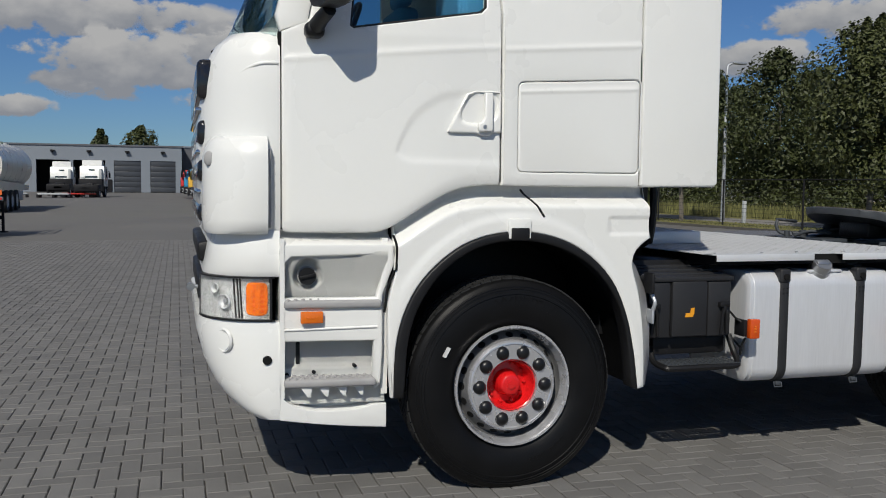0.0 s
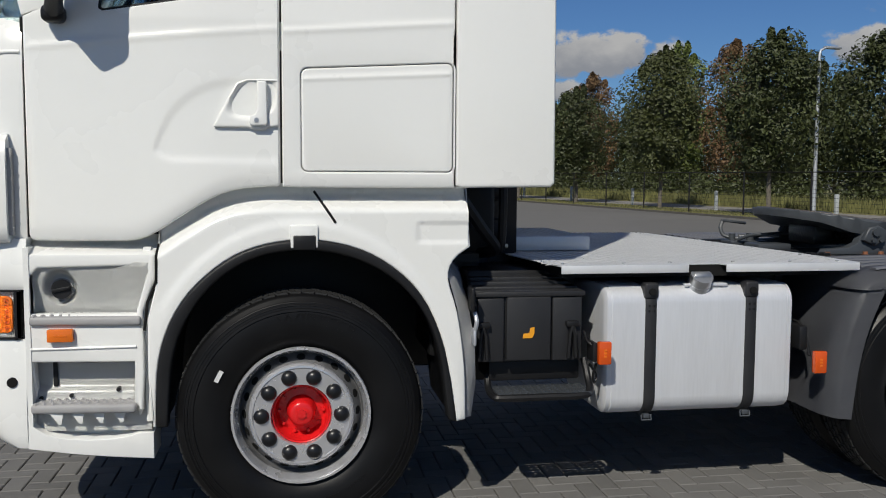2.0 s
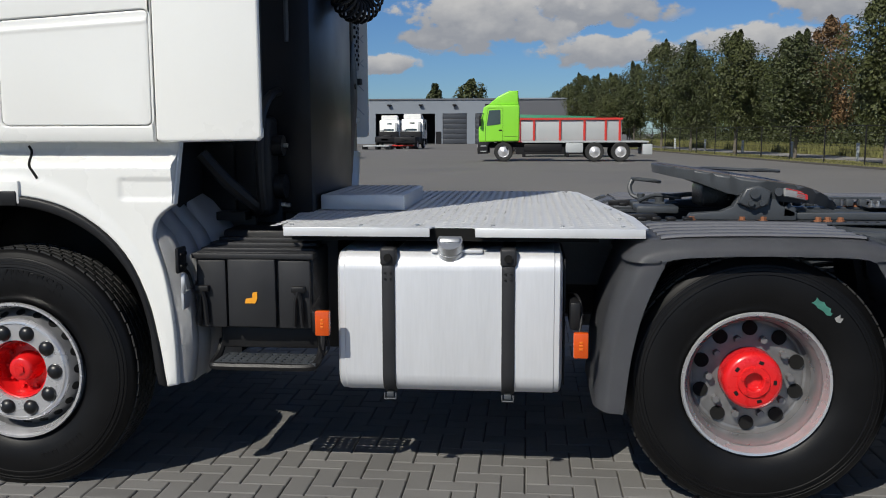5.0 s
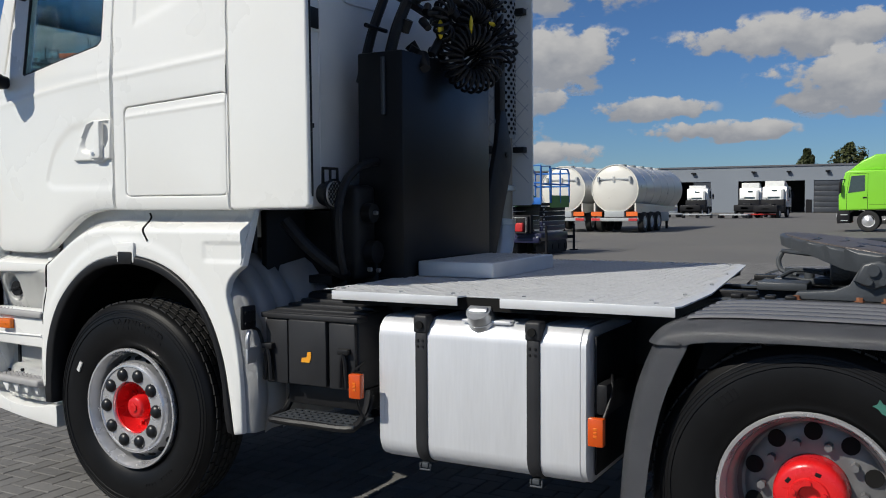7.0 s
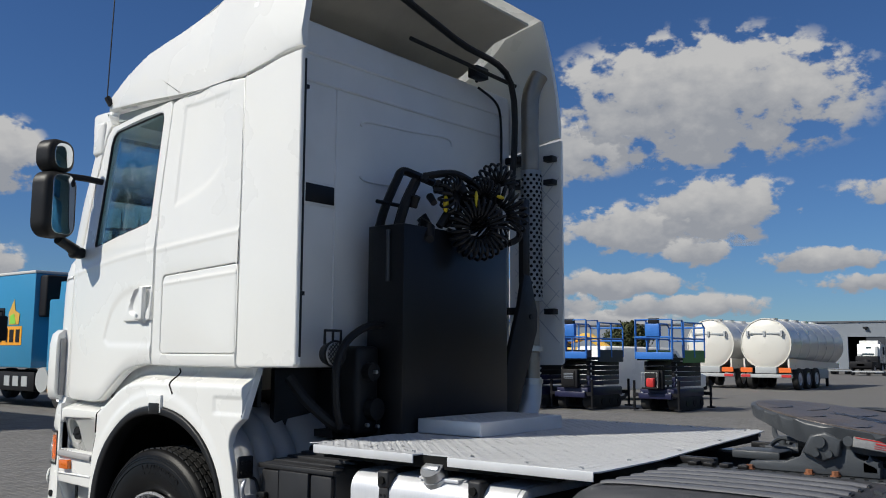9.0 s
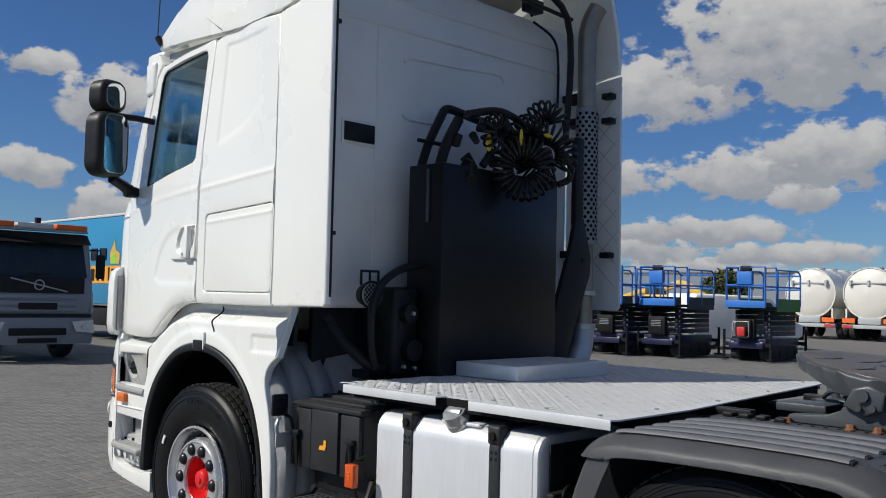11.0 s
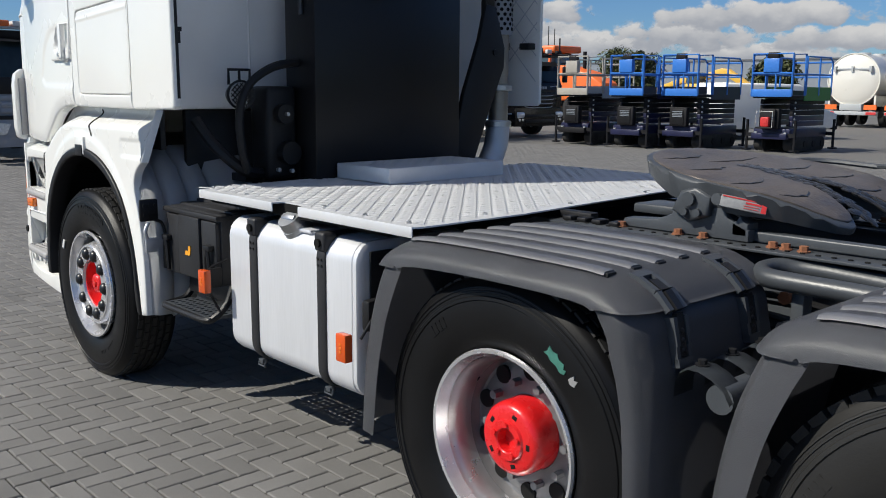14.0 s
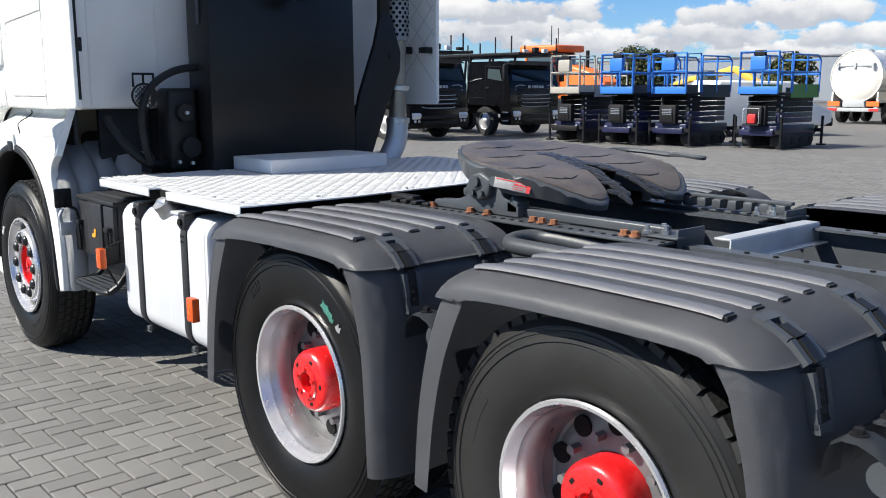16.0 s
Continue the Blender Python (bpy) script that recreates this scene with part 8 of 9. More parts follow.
for x, y in ((-15.6, 21.5), (-15.75, 17.2)):
    t = lorry("black low-cab car transporter with a long rail deck over its roof", FAR_BLACK, FAR_BLACK, 7.5, (1.35, 4.9, 6.2), 2.52, 0.0, grille=FAR_DARK, at=facing(x, y) @ Matrix.Diagonal((0.95, 1, 1, 1)), name="car_transporter")
    tagged(t, group="lorries in a row")
    bm = bmesh.new()
    vs = [bm.verts.new(v) for v in ((0.0, -1.12, 2.40), (0.0, 1.12, 2.40), (0.26, 1.10, 2.54), (0.26, -1.10, 2.54))]
    bm.faces.new(vs)
    bmesh.ops.solidify(bm, geom=list(bm.faces), thickness=0.04)
    part("sun_visor", bm, FAR_DARK, t)
    # long rails over the roof with cross bars and short uprights
    for s in (-1.12, 1.12):
        bm = bmesh.new()
        box(bm, -0.35, 6.8, s - 0.06, s + 0.06, 2.70, 2.80, 0.02)
        part("deck_rail", bm, FAR_DARK, t)
        for k in range(7):
            bm = bmesh.new()
            tube(bm, [(2.4 + k * 0.7, s, 1.0), (2.4 + k * 0.7 + (0.35 if k % 2 else -0.2), s, 2.72)], 0.05, seg=6)
            part("deck_post", bm, FAR_DARK, t)
        for k, h in enumerate((0.55, 0.35, 0.7, 0.45)):
            bm = bmesh.new()
            rod(bm, (0.1 + k * 1.6, s, 2.78), (0.1 + k * 1.6, s, 2.80 + h), 0.028, seg=6)
            part("deck_upright", bm, FAR_DARK, t)
    for k in range(9):
        bm = bmesh.new()
        box(bm, -0.30 + k * 0.8, -0.18 + k * 0.8, -1.12, 1.12, 2.72, 2.77, 0.01)
        part("deck_bar", bm, FAR_DARK, t)
    bm = bmesh.new()
    box(bm, 2.3, 6.8, -1.2, 1.2, 0.9, 1.10, 0.02)
    part("transporter_deck", bm, FAR_DARK, t)
    for k in range(4):
        bm = bmesh.new()
        box(bm, -0.25 + 0.03 * (k % 2), -0.10, -0.85 + k * 0.48, -0.62 + k * 0.48, 2.80, 2.90 + 0.04 * (k % 3), 0.02)
        part("roof_lamp", bm, LABEL_WHITE if k % 2 else FAR_DARK, t)
    # bright curved grille lines, upper badge plate and lower intake
    for k in range(4):
        z, w = 1.00 + k * 0.13, 0.80 - 0.05 * abs(k - 2)
        bm = bmesh.new()
        tube(bm, curve([(0.02, -w, z + 0.05), (-0.045, -w * 0.8, z + 0.01), (-0.055, 0, z), (-0.045, w * 0.8, z + 0.01), (0.02, w, z + 0.05)], 4), 0.014, seg=6)
        part("grille_line", bm, GREY_SHEET, t)
    for k in range(2):
        bm = bmesh.new()
        box(bm, -0.10, -0.04, -0.75, 0.75, 0.50 + k * 0.17, 0.60 + k * 0.17, 0.02)
        part("lower_intake", bm, BLACK, t)
    for s in (-1, 1):
        bm = bmesh.new()
        tube(bm, curve([(-0.02, s * 0.55, 1.70), (-0.02, s * 0.85, 1.72), (0.02, s * 1.05, 1.62), (0.0, s * 0.98, 1.56)], 4), 0.013, seg=6)
        part("brow_line", bm, GREY_SHEET, t)
        bm = bmesh.new()
        box(bm, -0.11, 0.0, s * 0.98 - 0.20, s * 0.98 + 0.16, 0.70, 0.84, 0.04, 3)
        part("headlight_lens", bm, LENS_REFLECTOR, t)
        for q in (-0.08, 0.08):
            bm = bmesh.new()
            rod(bm, (-0.10, s * 0.96 + q, 0.60), (-0.06, s * 0.96 + q, 0.60), 0.045, seg=12)
            part("fog_light", bm, LENS_REFLECTOR, t)
        bm = bmesh.new()
        tube(bm, [(1.45, s * 1.255, 1.95), (1.75, s * 1.255, 1.92), (2.05, s * 1.255, 1.86)], 0.014, seg=5)
        part("side_trim", bm, GREY_SHEET, t)
    bm = bmesh.new()
    for k, w in enumerate((0.09, 0.08, 0.10, 0.09, 0.04, 0.10)):
        box(bm, -0.035, 0.02, -0.36 + k * 0.13, -0.36 + k * 0.13 + w, 1.62, 1.71, 0.01)
    parts("badge_bar", bm, GREY_SHEET, t)

grey = lorry("graphite grey municipal lorry with an amber beacon bar on its roof", GREY_CAB, GREY_CAB, 7.0, (1.3, 5.2), 2.86, 0.0, grille=GREY_CAB, at=facing(-14.75, 4.85) @ Matrix.Diagonal((1, 0.95, 0.96, 1)))
tagged(grey, group="lorries in a row")
# black mask round the windscreen, visor, slots and bumper gap
for a in ((-0.035, 0.05, -1.02, 1.02, 1.50, 1.86), (-0.05, 0.0, -0.42, 0.42, 1.14, 1.29), (-0.105, 0.0, -0.62, 0.62, 0.58, 0.74), (-0.11, 0.0, -0.42, 0.42, 0.42, 0.52), (-0.06, 0.2, -1.20, 1.20, 0.96, 1.05)):
    bm = bmesh.new()
    box(bm, *a, 0.02)
    part("black_trim", bm, BLACK, grey)
bm = bmesh.new()
vs = [bm.verts.new(v) for v in ((0.02, -1.16, 2.60), (0.02, 1.16, 2.60), (0.30, 1.18, 2.84), (0.30, -1.18, 2.84))]
bm.faces.new(vs)
bmesh.ops.solidify(bm, geom=list(bm.faces), thickness=0.05)
part("sun_visor", bm, BLACK, grey, "dark sun visor over the windscreen")
for s in (-1, 1):
    bm = bmesh.new()
    panel(bm, [(-0.04, 1.08), (0.02, 1.52), (0.22, 1.62), (0.30, 1.08)], y0=s * 1.22 - 0.03, y1=s * 1.22 + 0.03, bevel=0.015)
    part("corner_panel", bm, GREY_SHEET, grey)
    bm = bmesh.new()
    panel(bm, [(s * 0.72, 0.88), (s * 1.20, 0.92), (s * 1.24, 0.62), (s * 0.82, 0.66)], y0=0.095, y1=0.13, bevel=0.012)
    bmesh.ops.rotate(bm, verts=bm.verts, cent=(0, 0, 0), matrix=Matrix.Rotation(radians(90), 3, "Z"))
    lamp_ = part("lamp_cluster", bm, LENS_REFLECTOR, grey, "bright angular headlamp")
    bm = bmesh.new()
    rod(bm, (-0.155, s * 1.0, 0.77), (-0.12, s * 1.0, 0.77), 0.06, seg=14)
    part("lamp_bowl", bm, LABEL_WHITE, lamp_)
    bm = bmesh.new()
    tube(bm, [(0.10, s * 0.6, 1.90), (0.07, s * 0.2, 1.93), (0.06, -s * 0.1, 1.90)], 0.016, seg=6)
    part("wiper", bm, BLACK, grey)
bm = bmesh.new()
box(bm, 0.30, 0.55, -1.20, 1.20, 2.88, 2.93, 0.01)
part("beacon_bar", bm, GREY_SHEET, grey)
bm = bmesh.new()
box(bm, 0.28, 0.56, -0.40, 0.40, 2.93, 3.05, 0.02)
part("bar_box", bm, LABEL_WHITE, grey)
for y in (-0.82, 0.82):
    bm = bmesh.new()
    box(bm, 0.28, 0.56, y - 0.36, y + 0.36, 2.93, 3.06, 0.03)
    part("beacon", bm, ORANGE_PAINT, grey, "amber beacon")
bm = bmesh.new()
rod(bm, (0.45, -0.1, 3.05), (0.45, -0.1, 3.18), 0.07, seg=12)
part("roof_horn", bm, FAR_DARK, grey)
bm = bmesh.new()
tube(bm, [(-0.045, 0.105 * math.cos(k * math.tau / 20), 1.68 + 0.105 * math.sin(k * math.tau / 20)) for k in range(20)], 0.016, seg=6, close=True)
tube(bm, [(-0.045, -0.62, 1.54), (-0.045, 0.62, 1.82)], 0.016, seg=6)
part("front_badge", bm, GREY_SHEET, grey)
bm = bmesh.new()
box(bm, 2.35, 6.9, -1.2, 1.2, 1.0, 2.75, 0.10, 3)
part("hopper", bm, GREY_SHEET, grey)

# blue box lorry behind
blue = lorry("sky blue box lorry with orange side sign and orange arches", BLUE_CAB, FAR_DARK, 11, (1.4, 7.5, 8.8), 2.95, 0.50, at=facing(-17.0, 10.75))
bm = bmesh.new()
box(bm, 2.95, 11.6, -1.27, 1.27, 1.10, 3.72, 0.03)
body = part("box_body", bm, BLUE_CAB, blue)
bm = bmesh.new()
box(bm, 2.93, 11.62, -1.29, 1.29, 3.72, 3.80, 0.02)
part("roof_edge", bm, LABEL_WHITE, body, "pale roof edge")
bm = bmesh.new()
box(bm, 2.55, 2.95, -1.15, 1.15, 2.5, 3.66, 0.06, 3)
part("cooling_unit", bm, FAR_DARK, blue, "dark unit on the front wall of the box")
for s in (-1, 1):
    bm = bmesh.new()
    box(bm, 3.55, 6.2, s * 1.275 - 0.006, s * 1.275 + 0.006, 1.72, 2.25)
    sign = part("sign_panel", bm, ORANGE_MARK, body, "orange sign panel with dark lettering as bars")
    bm = bmesh.new()
    for k, (w, h) in enumerate(((0.20, 0.36), (0.22, 0.36), (0.08, 0.40), (0.16, 0.36), (0.16, 0.36), (0.24, 0.36), (0.2, 0.36))):
        box(bm, 3.66 + k * 0.34, 3.66 + k * 0.34 + w, s * 1.287 - 0.006, s * 1.287 + 0.006, 1.80, 1.80 + h)
    part("sign_bars", bm, FAR_DARK, sign)
    bm = bmesh.new()
    panel(bm, [(3.75, 2.30), (4.30, 2.30), (4.35, 2.62), (4.05, 3.02), (3.98, 2.70), (3.70, 2.60)], y0=s * 1.282 - 0.005, y1=s * 1.282 + 0.005)
    part("sign_flame", bm, YELLOW_PAINT, sign)
    bm = bmesh.new()
    panel(bm, [(3.90, 2.32), (4.25, 2.32), (4.22, 2.55), (4.02, 2.62)], y0=s * 1.289 - 0.004, y1=s * 1.289 + 0.004)
    part("sign_leaf", bm, LIME, sign)
    bm = bmesh.new()
    for q in (4.6, 5.2):
        box(bm, q, q + 0.42, s * 1.282 - 0.005, s * 1.282 + 0.005, 2.42, 2.78, 0.02)
    parts("sign_mark", bm, FAR_DARK, sign)
    bm = bmesh.new()
    tube(bm, [(1.4 + 0.64 * math.cos(radians(q)), s * 1.20, 0.52 + 0.66 * math.sin(radians(q))) for q in range(-5, 186, 12)], 0.05, seg=6)
    part("orange_arch", bm, ORANGE_MARK, blue, "orange wheel-arch edge")
    bm = bmesh.new()
    rod(bm, (2.55, s * 1.15, 0.78), (2.55, s * 0.60, 0.78), 0.34, seg=24)
    part("air_tank", bm, GREY_SHEET, blue, "round silver tank end behind the front wheel")
    bm = bmesh.new()
    box(bm, 2.95, 6.6, s * 1.10 - 0.06, s * 1.10 + 0.06, 0.45, 0.98, 0.03)
    part("side_guard", bm, FAR_DARK, blue)
    bm = bmesh.new()
    for q in range(3):
        box(bm, 3.3 + q * 0.5, 3.62 + q * 0.5, s * 1.165 - 0.008, s * 1.165 + 0.008, 0.58, 0.86)
    parts("guard_plate", bm, GREY_SHEET, blue)

# white tractors far off by the workshop
for x, y, rz in ((-8.7, 84, -95), (-12.3, 92, -90), (-17.5, 92, -90)):
    t = lorry("white road tractor seen from behind by the workshop", WHITE, FAR_DARK, 5.6, (1.3, 4.6), 3.0, 0.55 if x > -13 else 0.35, at=pose(x, y, 0, 0, 0, rz) @ Matrix.Diagonal((0.92, 0.84, 0.92, 1)))
    tagged(t, group="white tractors by the workshop")
    bm = bmesh.new()
    box(bm, 2.2, 3.0, -1.2, 1.2, 0.5, 1.75, 0.05)
    part("rear_tank", bm, FAR_DARK, t)
    bm = bmesh.new()
    box(bm, 2.9, 5.6, -1.2, 1.2, 0.55, 1.2, 0.08)
    part("rear_deck", bm, FAR_DARK, t)
    bm = bmesh.new()
    box(bm, 2.2, 2.5, 0.75, 1.05, 1.0, 2.75, 0.05)
    box(bm, 2.2, 2.42, -1.15, -0.75, 1.0, 1.95, 0.04)
    parts("rear_stack", bm, GREY_SHEET, t)
    bm = bmesh.new()
    box(bm, 2.16, 2.19, -0.70, 0.55, 1.85, 2.02, 0.01)
    box(bm, 2.16, 2.19, -0.30, 0.30, 2.55, 2.70, 0.01)
    parts("rear_vent", bm, FAR_GLASS, t)
    bm = bmesh.new()
    panel(bm, [(3.4, 1.2), (3.6, 1.34), (4.6, 1.30), (4.7, 1.2)], y0=-0.5, y1=0.5, bevel=0.03)
    part("coupling_plate", bm, FAR_DARK, t)
for k, (x, y, m) in enumerate(((-11.5, 78, GREY_SHEET), (-15.0, 79, GREY_SHEET), (-9.8, 80, RED_PAINT), (-18.5, 82, GREY_SHEET))):
    t = thing("flat_pallet", "low flat loading frame on the ground by the workshop", "pallet", "loading frames", at=pose(x, y, 0, 0, 0, 10 * k))
    bm = bmesh.new()
    box(bm, -1.2, 1.2, -1.0, 1.0, 0.25, 0.36, 0.02)
    part("deck", bm, m, t)
    bm = bmesh.new()
    for s in (-1.2, 0, 1.2):
        box(bm, s - 0.1, s + 0.1, -0.95, 0.95, 0, 0.26)
    parts("runner", bm, FAR_DARK, t)
# white van parked behind the lifts
van = thing("van", "white panel van parked behind the blue scissor lifts", "van", at=pose(-10.6, 27.6, 0, 0, 0, 62))
bm = bmesh.new()
panel(bm, [(-2.2, 0.35), (2.0, 0.35), (2.25, 0.45), (2.25, 0.85), (1.55, 1.08), (0.95, 1.72), (0.70, 1.84), (-2.1, 1.88), (-2.22, 1.70)], y0=-0.9, y1=0.9, bevel=0.08, seg=3)
part("body", bm, WHITE, van, angle=50)
for s in (-1, 1):
    bm = bmesh.new()
    panel(bm, [(0.35, 1.08), (1.30, 1.08), (0.86, 1.62), (0.35, 1.64)], y0=s * 0.902 - 0.006, y1=s * 0.902 + 0.006)
    part("side_window", bm, FAR_GLASS, van)
    for x in (-1.45, 1.45):
        wheel_part(van, x, s * 0.82, 0.32, 0.2)
bm = bmesh.new()
box(bm, -2.30, -2.18, -0.85, 0.85, 0.32, 0.55, 0.03)
box(bm, 2.15, 2.32, -0.85, 0.85, 0.32, 0.60, 0.03)
parts("bumper", bm, FAR_DARK, van)
# coloured lorries in line beyond the nose of the tractor
for k, m in enumerate((GREEN_PAINT, YELLOW_PAINT, BLUE_CAB, LABEL_RED)):
    t = lorry("coloured parked lorry far off beside the yard", m, FAR_DARK, 6, (1.3, 4.8), 2.5, 0.2, at=pose(-0.5 - 0.25 * k, 62 + 7.5 * k, 0, 0, 0, 0))
    tagged(t, group="coloured lorries far off")

# orange farm machine and yellow digger behind the lifts
om = thing("tractor_machine", "large orange farm tractor with a glazed cab", "machine", at=pose(-23.6, 31.5, 0))
bm = bmesh.new()
panel(bm, [(0.5, 1.1), (0.5, 2.75), (1.2, 2.72), (2.6, 2.35), (3.4, 1.9), (3.5, 1.1)], y0=-0.55, y1=0.55, bevel=0.12, seg=3)
part("hood", bm, ORANGE_PAINT, om, angle=50)
bm = bmesh.new()
tube(bm, [(-0.9 + 1.02 * math.cos(radians(q)), -1.25, 1.0 + 1.02 * math.sin(radians(q))) for q in range(10, 175, 15)], 0.22, seg=8)
part("fender", bm, ORANGE_PAINT, om)
bm = bmesh.new()
box(bm, -1.2, 0.6, -0.85, 0.85, 1.6, 3.3, 0.15, 3)
part("cab_glass", bm, FAR_GLASS, om)
for x in (-1.15, 0.55):
    bm = bmesh.new()
    box(bm, x - 0.06, x + 0.06, -0.9, -0.78, 1.6, 3.35, 0.02)
    part("cab_post", bm, ORANGE_PAINT, om)
bm = bmesh.new()
box(bm, -1.5, 0.95, -1.0, 1.0, 3.3, 3.62, 0.10, 3)
part("cab_roof", bm, ORANGE_PAINT, om)
for x, r in ((-0.9, 0.95), (2.6, 0.7)):
    for s in (-1, 1):
        wheel_part(om, x, s * 1.5, r, 0.55)
bm = bmesh.new()
rod(bm, (1.7, 0.3, 2.5), (1.7, 0.3, 3.35), 0.09)
rod(bm, (-0.6, 0.8, 3.6), (-0.6, 0.8, 4.5), 0.02)
rod(bm, (0.4, -0.8, 3.6), (0.4, -0.8, 4.5), 0.02)
parts("stack", bm, FAR_DARK, om)
yd = thing("digger", "yellow excavator with folded boom behind the lifts", "excavator", at=pose(-31.3, 58, 0))
bm = bmesh.new()
box(bm, -1.2, 1.2, -1.2, 1.6, 1.1, 2.1, 0.12, 3)
part("upper_body", bm, YELLOW_PAINT, yd)
bm = bmesh.new()
panel(bm, [(-4.6, 1.7), (-4.3, 1.5), (-2.2, 2.1), (-0.2, 2.35), (1.4, 2.75), (3.6, 1.5), (3.9, 1.8), (1.7, 3.15), (1.2, 3.2), (-0.4, 2.75), (-2.4, 2.45)], y0=-0.3, y1=0.2, bevel=0.05)
part("boom", bm, YELLOW_PAINT, yd)
for s in (-1, 1):
    bm = bmesh.new()
    box(bm, s * 1.0 - 0.3, s * 1.0 + 0.3, -1.8, 1.9, 0, 0.8, 0.25, 4)
    part("track", bm, FAR_DARK, yd)
bm = bmesh.new()
box(bm, -1.15, -0.1, -1.15, 0.3, 2.1, 2.9, 0.1, 3)
part("cab", bm, FAR_GLASS, yd)


# ---- sky: cumulus clouds, far beyond the yard ----
def cloud_material(name, seed):
    m = bpy.data.materials.new(name)
    m.use_nodes = True
    n, l = m.node_tree.nodes, m.node_tree.links
    n.remove(n["Principled BSDF"])
    tc = n.new("ShaderNodeTexCoord")
    info = n.new("ShaderNodeObjectInfo")
    off = n.new("ShaderNodeVectorMath")
    off.operation = "SCALE"
    off.inputs[0].default_value = (37.0, 19.0, 53.0)
    l.new(info.outputs["Random"], off.inputs["Scale"])
    sc = n.new("ShaderNodeVectorMath")
    sc.operation = "MULTIPLY_ADD"
    sc.inputs[1].default_value = (0.016, 0.016, 0.024)
    l.new(tc.outputs["Object"], sc.inputs[0])
    l.new(off.outputs[0], sc.inputs[2])
    noise_ = n.new("ShaderNodeTexNoise")
    noise_.inputs["Scale"].default_value, noise_.inputs["Detail"].default_value, noise_.inputs["Roughness"].default_value = 1.0, 8.0, 0.54
    l.new(sc.outputs[0], noise_.inputs["Vector"])
    sep = n.new("ShaderNodeSeparateXYZ")
    l.new(tc.outputs["Generated"], sep.inputs[0])

    def math_(op, a, b=None, clamp=False):
        k = n.new("ShaderNodeMath")
        k.operation, k.use_clamp = op, clamp
        for i, v in enumerate((a, b)):
            if v is None:
                continue
            if isinstance(v, (int, float)):
                k.inputs[i].default_value = v
            else:
                l.new(v, k.inputs[i])
        return k.outputs[0]

    u = math_("MULTIPLY", math_("SUBTRACT", sep.outputs["X"], 0.5), 2.0)
    w = math_("MULTIPLY", math_("SUBTRACT", sep.outputs["Z"], 0.42), 2.1)
    r = math_("SQRT", math_("ADD", math_("POWER", math_("ABSOLUTE", u), 2.0), math_("POWER", math_("ABSOLUTE", w), 2.0)))
    dens = math_("SUBTRACT", math_("MULTIPLY", noise_.outputs["Fac"], 1.9), math_("ADD", math_("MULTIPLY", r, 0.95), 0.12))
    mask = n.new("ShaderNodeMapRange")
    mask.interpolation_type = "SMOOTHSTEP"
    mask.inputs["From Min"].default_value, mask.inputs["From Max"].default_value = 0.02, 0.26
    l.new(dens, mask.inputs["Value"])
    fade = math_("MULTIPLY", mask.outputs[0], math_("MULTIPLY", math_("SUBTRACT", 1.0, r, True), 5.0, True), True)
    # sunlit tops, grey bases
    lit = n.new("ShaderNodeMapRange")
    lit.inputs["From Min"].default_value, lit.inputs["From Max"].default_value = 0.22, 0.70
    l.new(math_("ADD", sep.outputs["Z"], math_("MULTIPLY", math_("SUBTRACT", noise_.outputs["Fac"], 0.5), 0.9)), lit.inputs["Value"])
    col = n.new("ShaderNodeMix")
    col.data_type = "RGBA"
    col.inputs[6].default_value = (0.50, 0.53, 0.59, 1)
    col.inputs[7].default_value = (0.86, 0.86, 0.86, 1)
    l.new(lit.outputs[0], col.inputs[0])
    em = n.new("ShaderNodeEmission")
    em.inputs["Strength"].default_value = 0.60
    l.new(col.outputs[2], em.inputs["Color"])
    tr = n.new("ShaderNodeBsdfTransparent")
    mx = n.new("ShaderNodeMixShader")
    l.new(fade, mx.inputs[0])
    l.new(tr.outputs[0], mx.inputs[1])
    l.new(em.outputs[0], mx.inputs[2])
    l.new(mx.outputs[0], n["Material Output"].inputs["Surface"])
    return m


CLOUD = cloud_material("sunlit_cumulus", 1)
# azimuth from +y towards +x, elevation, width, height in degrees
CLOUDS = [(-3.0, 7.4, 14.8, 5.3), (-5.1, 9.9, 22.2, 3.6), (-5.8, 5.9, 3.5, 1.6), (-8.6, 4.4, 5.1, 1.7), (35.6, 8.0, 7.8, 2.9), (41.2, 10.0, 14.3, 3.0), (3.5, 8.3, 14.3, 4.4), (4.9, 5.3, 10.8, 3.0), (14.5, 5.6, 12.0, 3.0), (18.9, 7.9, 12.9, 3.5), (-21.1, 9.4, 11.3, 5.5), (-22.3, 6.6, 5.5, 2.6), (-15.5, 5.9, 9.0, 2.1), (-11.6, 4.4, 11.5, 1.9), (-22.3, 16.5, 23.4, 10.2), (-33.0, 13.5, 16.2, 6.0), (-28.4, 4.6, 16.6, 2.5), (-46.0, 5.0, 24.0, 2.2), (-65.5, 11.7, 6.5, 5.7), (-69.5, 7.3, 5.8, 3.2), (-65.6, 5.3, 4.8, 3.8), (-36.0, 8.0, 14.0, 4.0), (-52.0, 9.0, 18.0, 4.5),
          (-25.6, 8.2, 13.0, 4.4), (-23.5, 3.2, 13.0, 2.0), (-33.0, 3.5, 11.0, 2.6), (-38.5, 2.9, 13.0, 2.2), (-44.5, 4.0, 14.0, 3.2), (-28.5, 2.3, 12.0, 1.8), (-69.3, 13.2, 5.0, 2.4)]
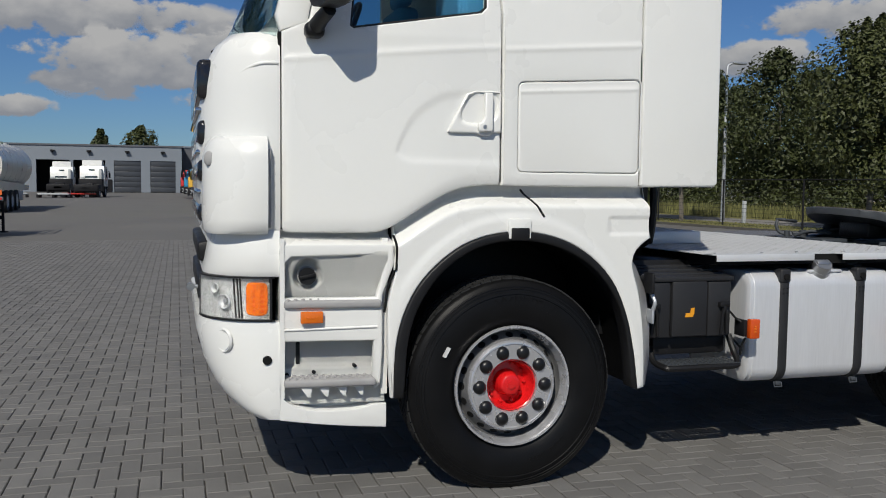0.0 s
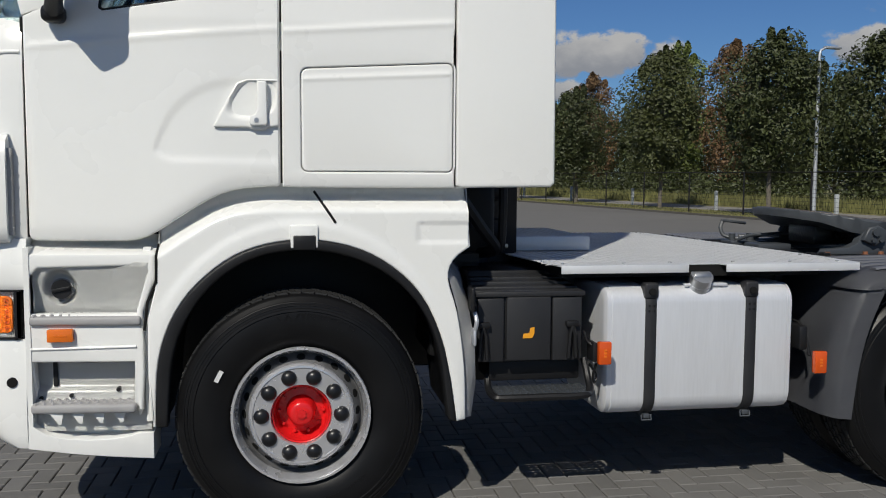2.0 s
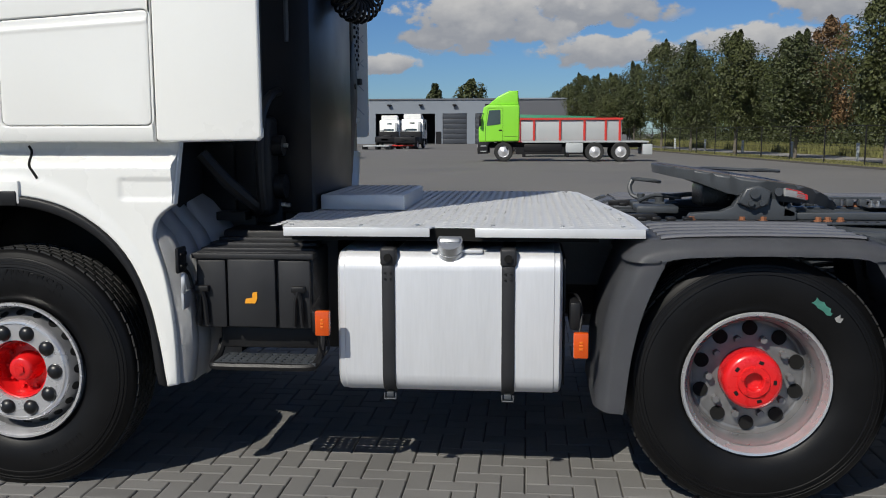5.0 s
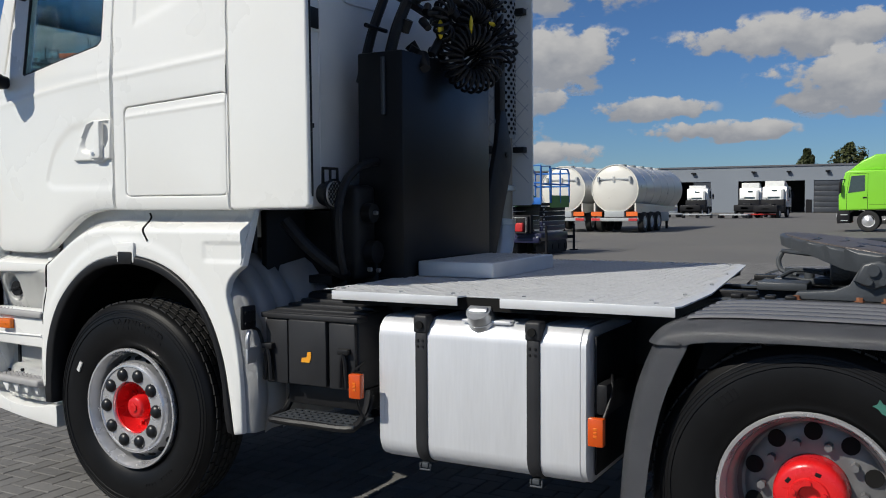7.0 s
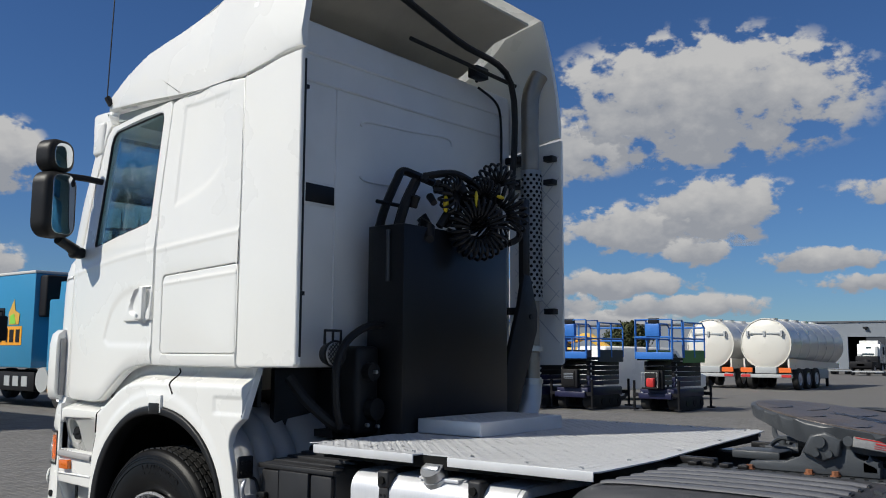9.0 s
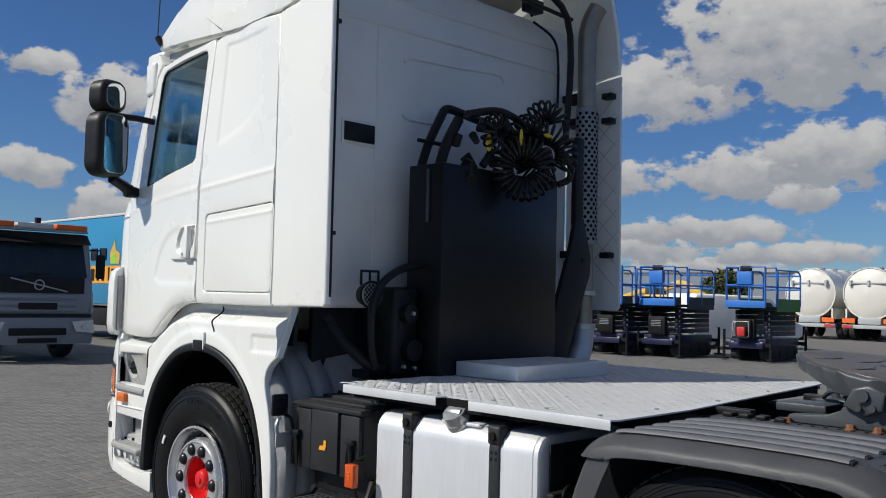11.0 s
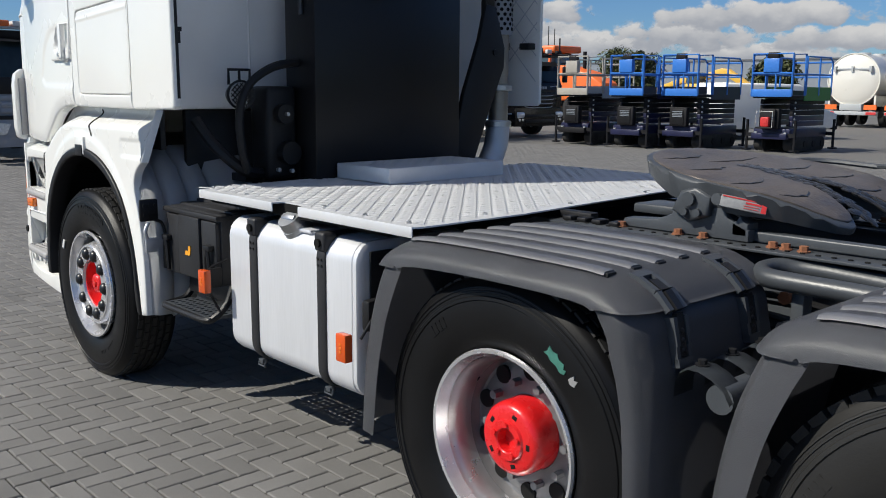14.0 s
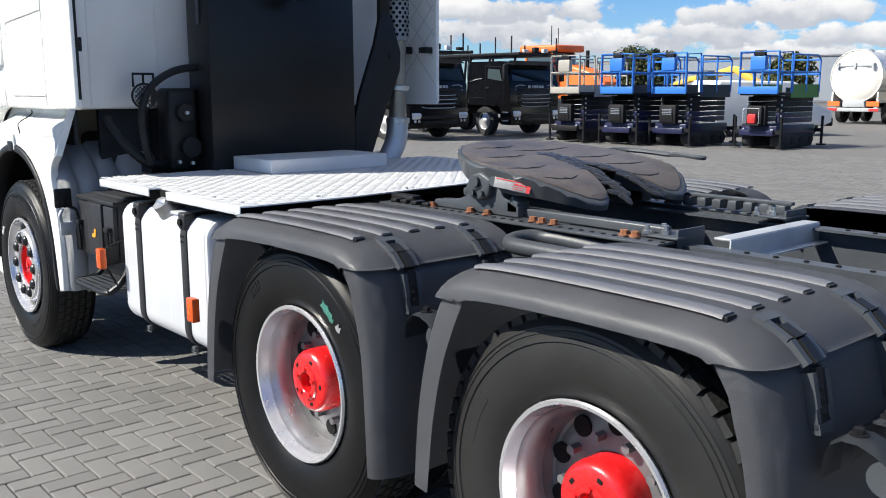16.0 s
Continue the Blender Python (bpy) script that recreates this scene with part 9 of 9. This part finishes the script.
# unseen glowing cumulus added overhead and all round, as fill light for shaded sides
rng = random.Random(31)
for k in range(26):
    CLOUDS.append((-170 + 360 * ((k * 0.618) % 1.0), rng.uniform(34, 74), rng.uniform(26, 44), rng.uniform(12, 19)))
for k in range(14):
    CLOUDS.append((62 + k * 15.5 + rng.uniform(-4, 4), rng.uniform(7, 24), rng.uniform(14, 26), rng.uniform(5, 9)))
for k, (az, el, wd, ht) in enumerate(CLOUDS):
    R = 1800.0 + 14.0 * k
    w, h = R * math.radians(wd), R * math.radians(ht)
    bm = bmesh.new()
    vs = [bm.verts.new(p) for p in ((-w / 2, 0, -h / 2), (w / 2, 0, -h / 2), (w / 2, 0, h / 2), (-w / 2, 0, h / 2))]
    bm.faces.new(vs)
    o = tagged(part("cloud", bm, CLOUD), "white cumulus cloud in the blue sky", "cloud", "clouds", "backdrop")
    a, e = radians(az), radians(el)
    o.matrix_world = Matrix.Translation((R * math.sin(a) * math.cos(e), R * math.cos(a) * math.cos(e), R * math.sin(e))) @ Matrix.Rotation(-a, 4, "Z") @ Matrix.Rotation(e, 4, "X")

# ---- block paving, herringbone, laid along the yard ----
L, W, GAP = 0.21, 0.105, 0.006
bevel_h, thick = 0.004, 0.03
paving = thing("pavement", "grey concrete block paving in herringbone bond", "paving", kind="structure", at=pose(0, 0, 0))
bm = bmesh.new()
vs = [bm.verts.new((-3.0 + 22.9 * math.cos(k * math.tau / 48), 4.0 + 15.9 * math.sin(k * math.tau / 48), -0.012)) for k in range(48)]
bm.faces.new(vs)
part("joint_sand", bm, JOINT, paving)


def paver_shape(lx, ly):
    a, b, c = lx / 2 - GAP / 2, ly / 2 - GAP / 2, 0.005
    v = [(-a, -b, -thick), (a, -b, -thick), (a, b, -thick), (-a, b, -thick), (-a, -b, -0.004), (a, -b, -0.004), (a, b, -0.004), (-a, b, -0.004),
         (-a + c, -b + c, 0), (a - c, -b + c, 0), (a - c, b - c, 0), (-a + c, b - c, 0)]
    f = [(8, 9, 10, 11)] + [(4 + k, 4 + (k + 1) % 4, 8 + (k + 1) % 4, 8 + k) for k in range(4)] + [(k, (k + 1) % 4, 4 + (k + 1) % 4, 4 + k) for k in range(4)]
    return v, f


shapes = [paver_shape(L, W), paver_shape(W, L)]
meshes = []
for v, f in shapes:
    me = bpy.data.meshes.new("paver")
    me.from_pydata(v, [], f)
    me.materials.append(PAVER)
    meshes.append(me)
rng = random.Random(17)
singles = []
far_v, far_f, mid_v, mid_f = [], [], [], []
# cells of W: along each diagonal a lying block and a standing block meet
x0, x1, y0, y1 = -26.0, 12.0, -9.0, 22.0
i0, i1, j0, j1 = int(x0 / W), int(x1 / W), int(y0 / W), int(y1 / W)
for j in range(j0, j1):
    for i in range(i0, i1):
        k = (i - j) % 4
        if k == 0:
            cx, cy, s = (i + 1) * W, (j + 0.5) * W, 0
        elif k == 2:
            cx, cy, s = (i + 0.5) * W, (j + 0.0) * W, 1
        else:
            continue
        if (cx + 3.0) ** 2 / 23 ** 2 + (cy - 4.0) ** 2 / 16 ** 2 > 1:
            continue
        z = rng.uniform(-0.0025, 0.0)
        near = -1.75 < cx < 4.2 and -0.62 < cy < 0.02
        if near and len(singles) < 300 and rng.random() < 1.0:
            singles.append((cx, cy, z, s, rng.uniform(-0.4, 0.4)))
            continue
        v, f = shapes[s]
        tx, ty = rng.uniform(-0.006, 0.006), rng.uniform(-0.006, 0.006)
        dist = abs(cx) + abs(cy)
        b = len(mid_v)
        if dist > 9:
            mid_v += [(cx + p[0], cy + p[1], z + p[2]) for p in v[4:]]
            mid_f += [tuple(b + q - 4 for q in g) for g in f[:5]]
        else:
            mid_v += [(cx + p[0], cy + p[1], z + p[2] + p[0] * tx + p[1] * ty) for p in v]
            mid_f += [tuple(b + q for q in g) for g in f]
me = bpy.data.meshes.new("pavers_beyond")
me.from_pydata(mid_v, [], mid_f)
me.materials.append(PAVER)
o = new("pavers_beyond", me)
o.parent = paving
tagged(o, kind="stuff")
for cx, cy, z, s, turn in singles:
    o = new("paver", meshes[s])
    o.parent = paving
    o.matrix_basis = pose(cx, cy, z, rng.uniform(-0.3, 0.3), rng.uniform(-0.3, 0.3), turn)
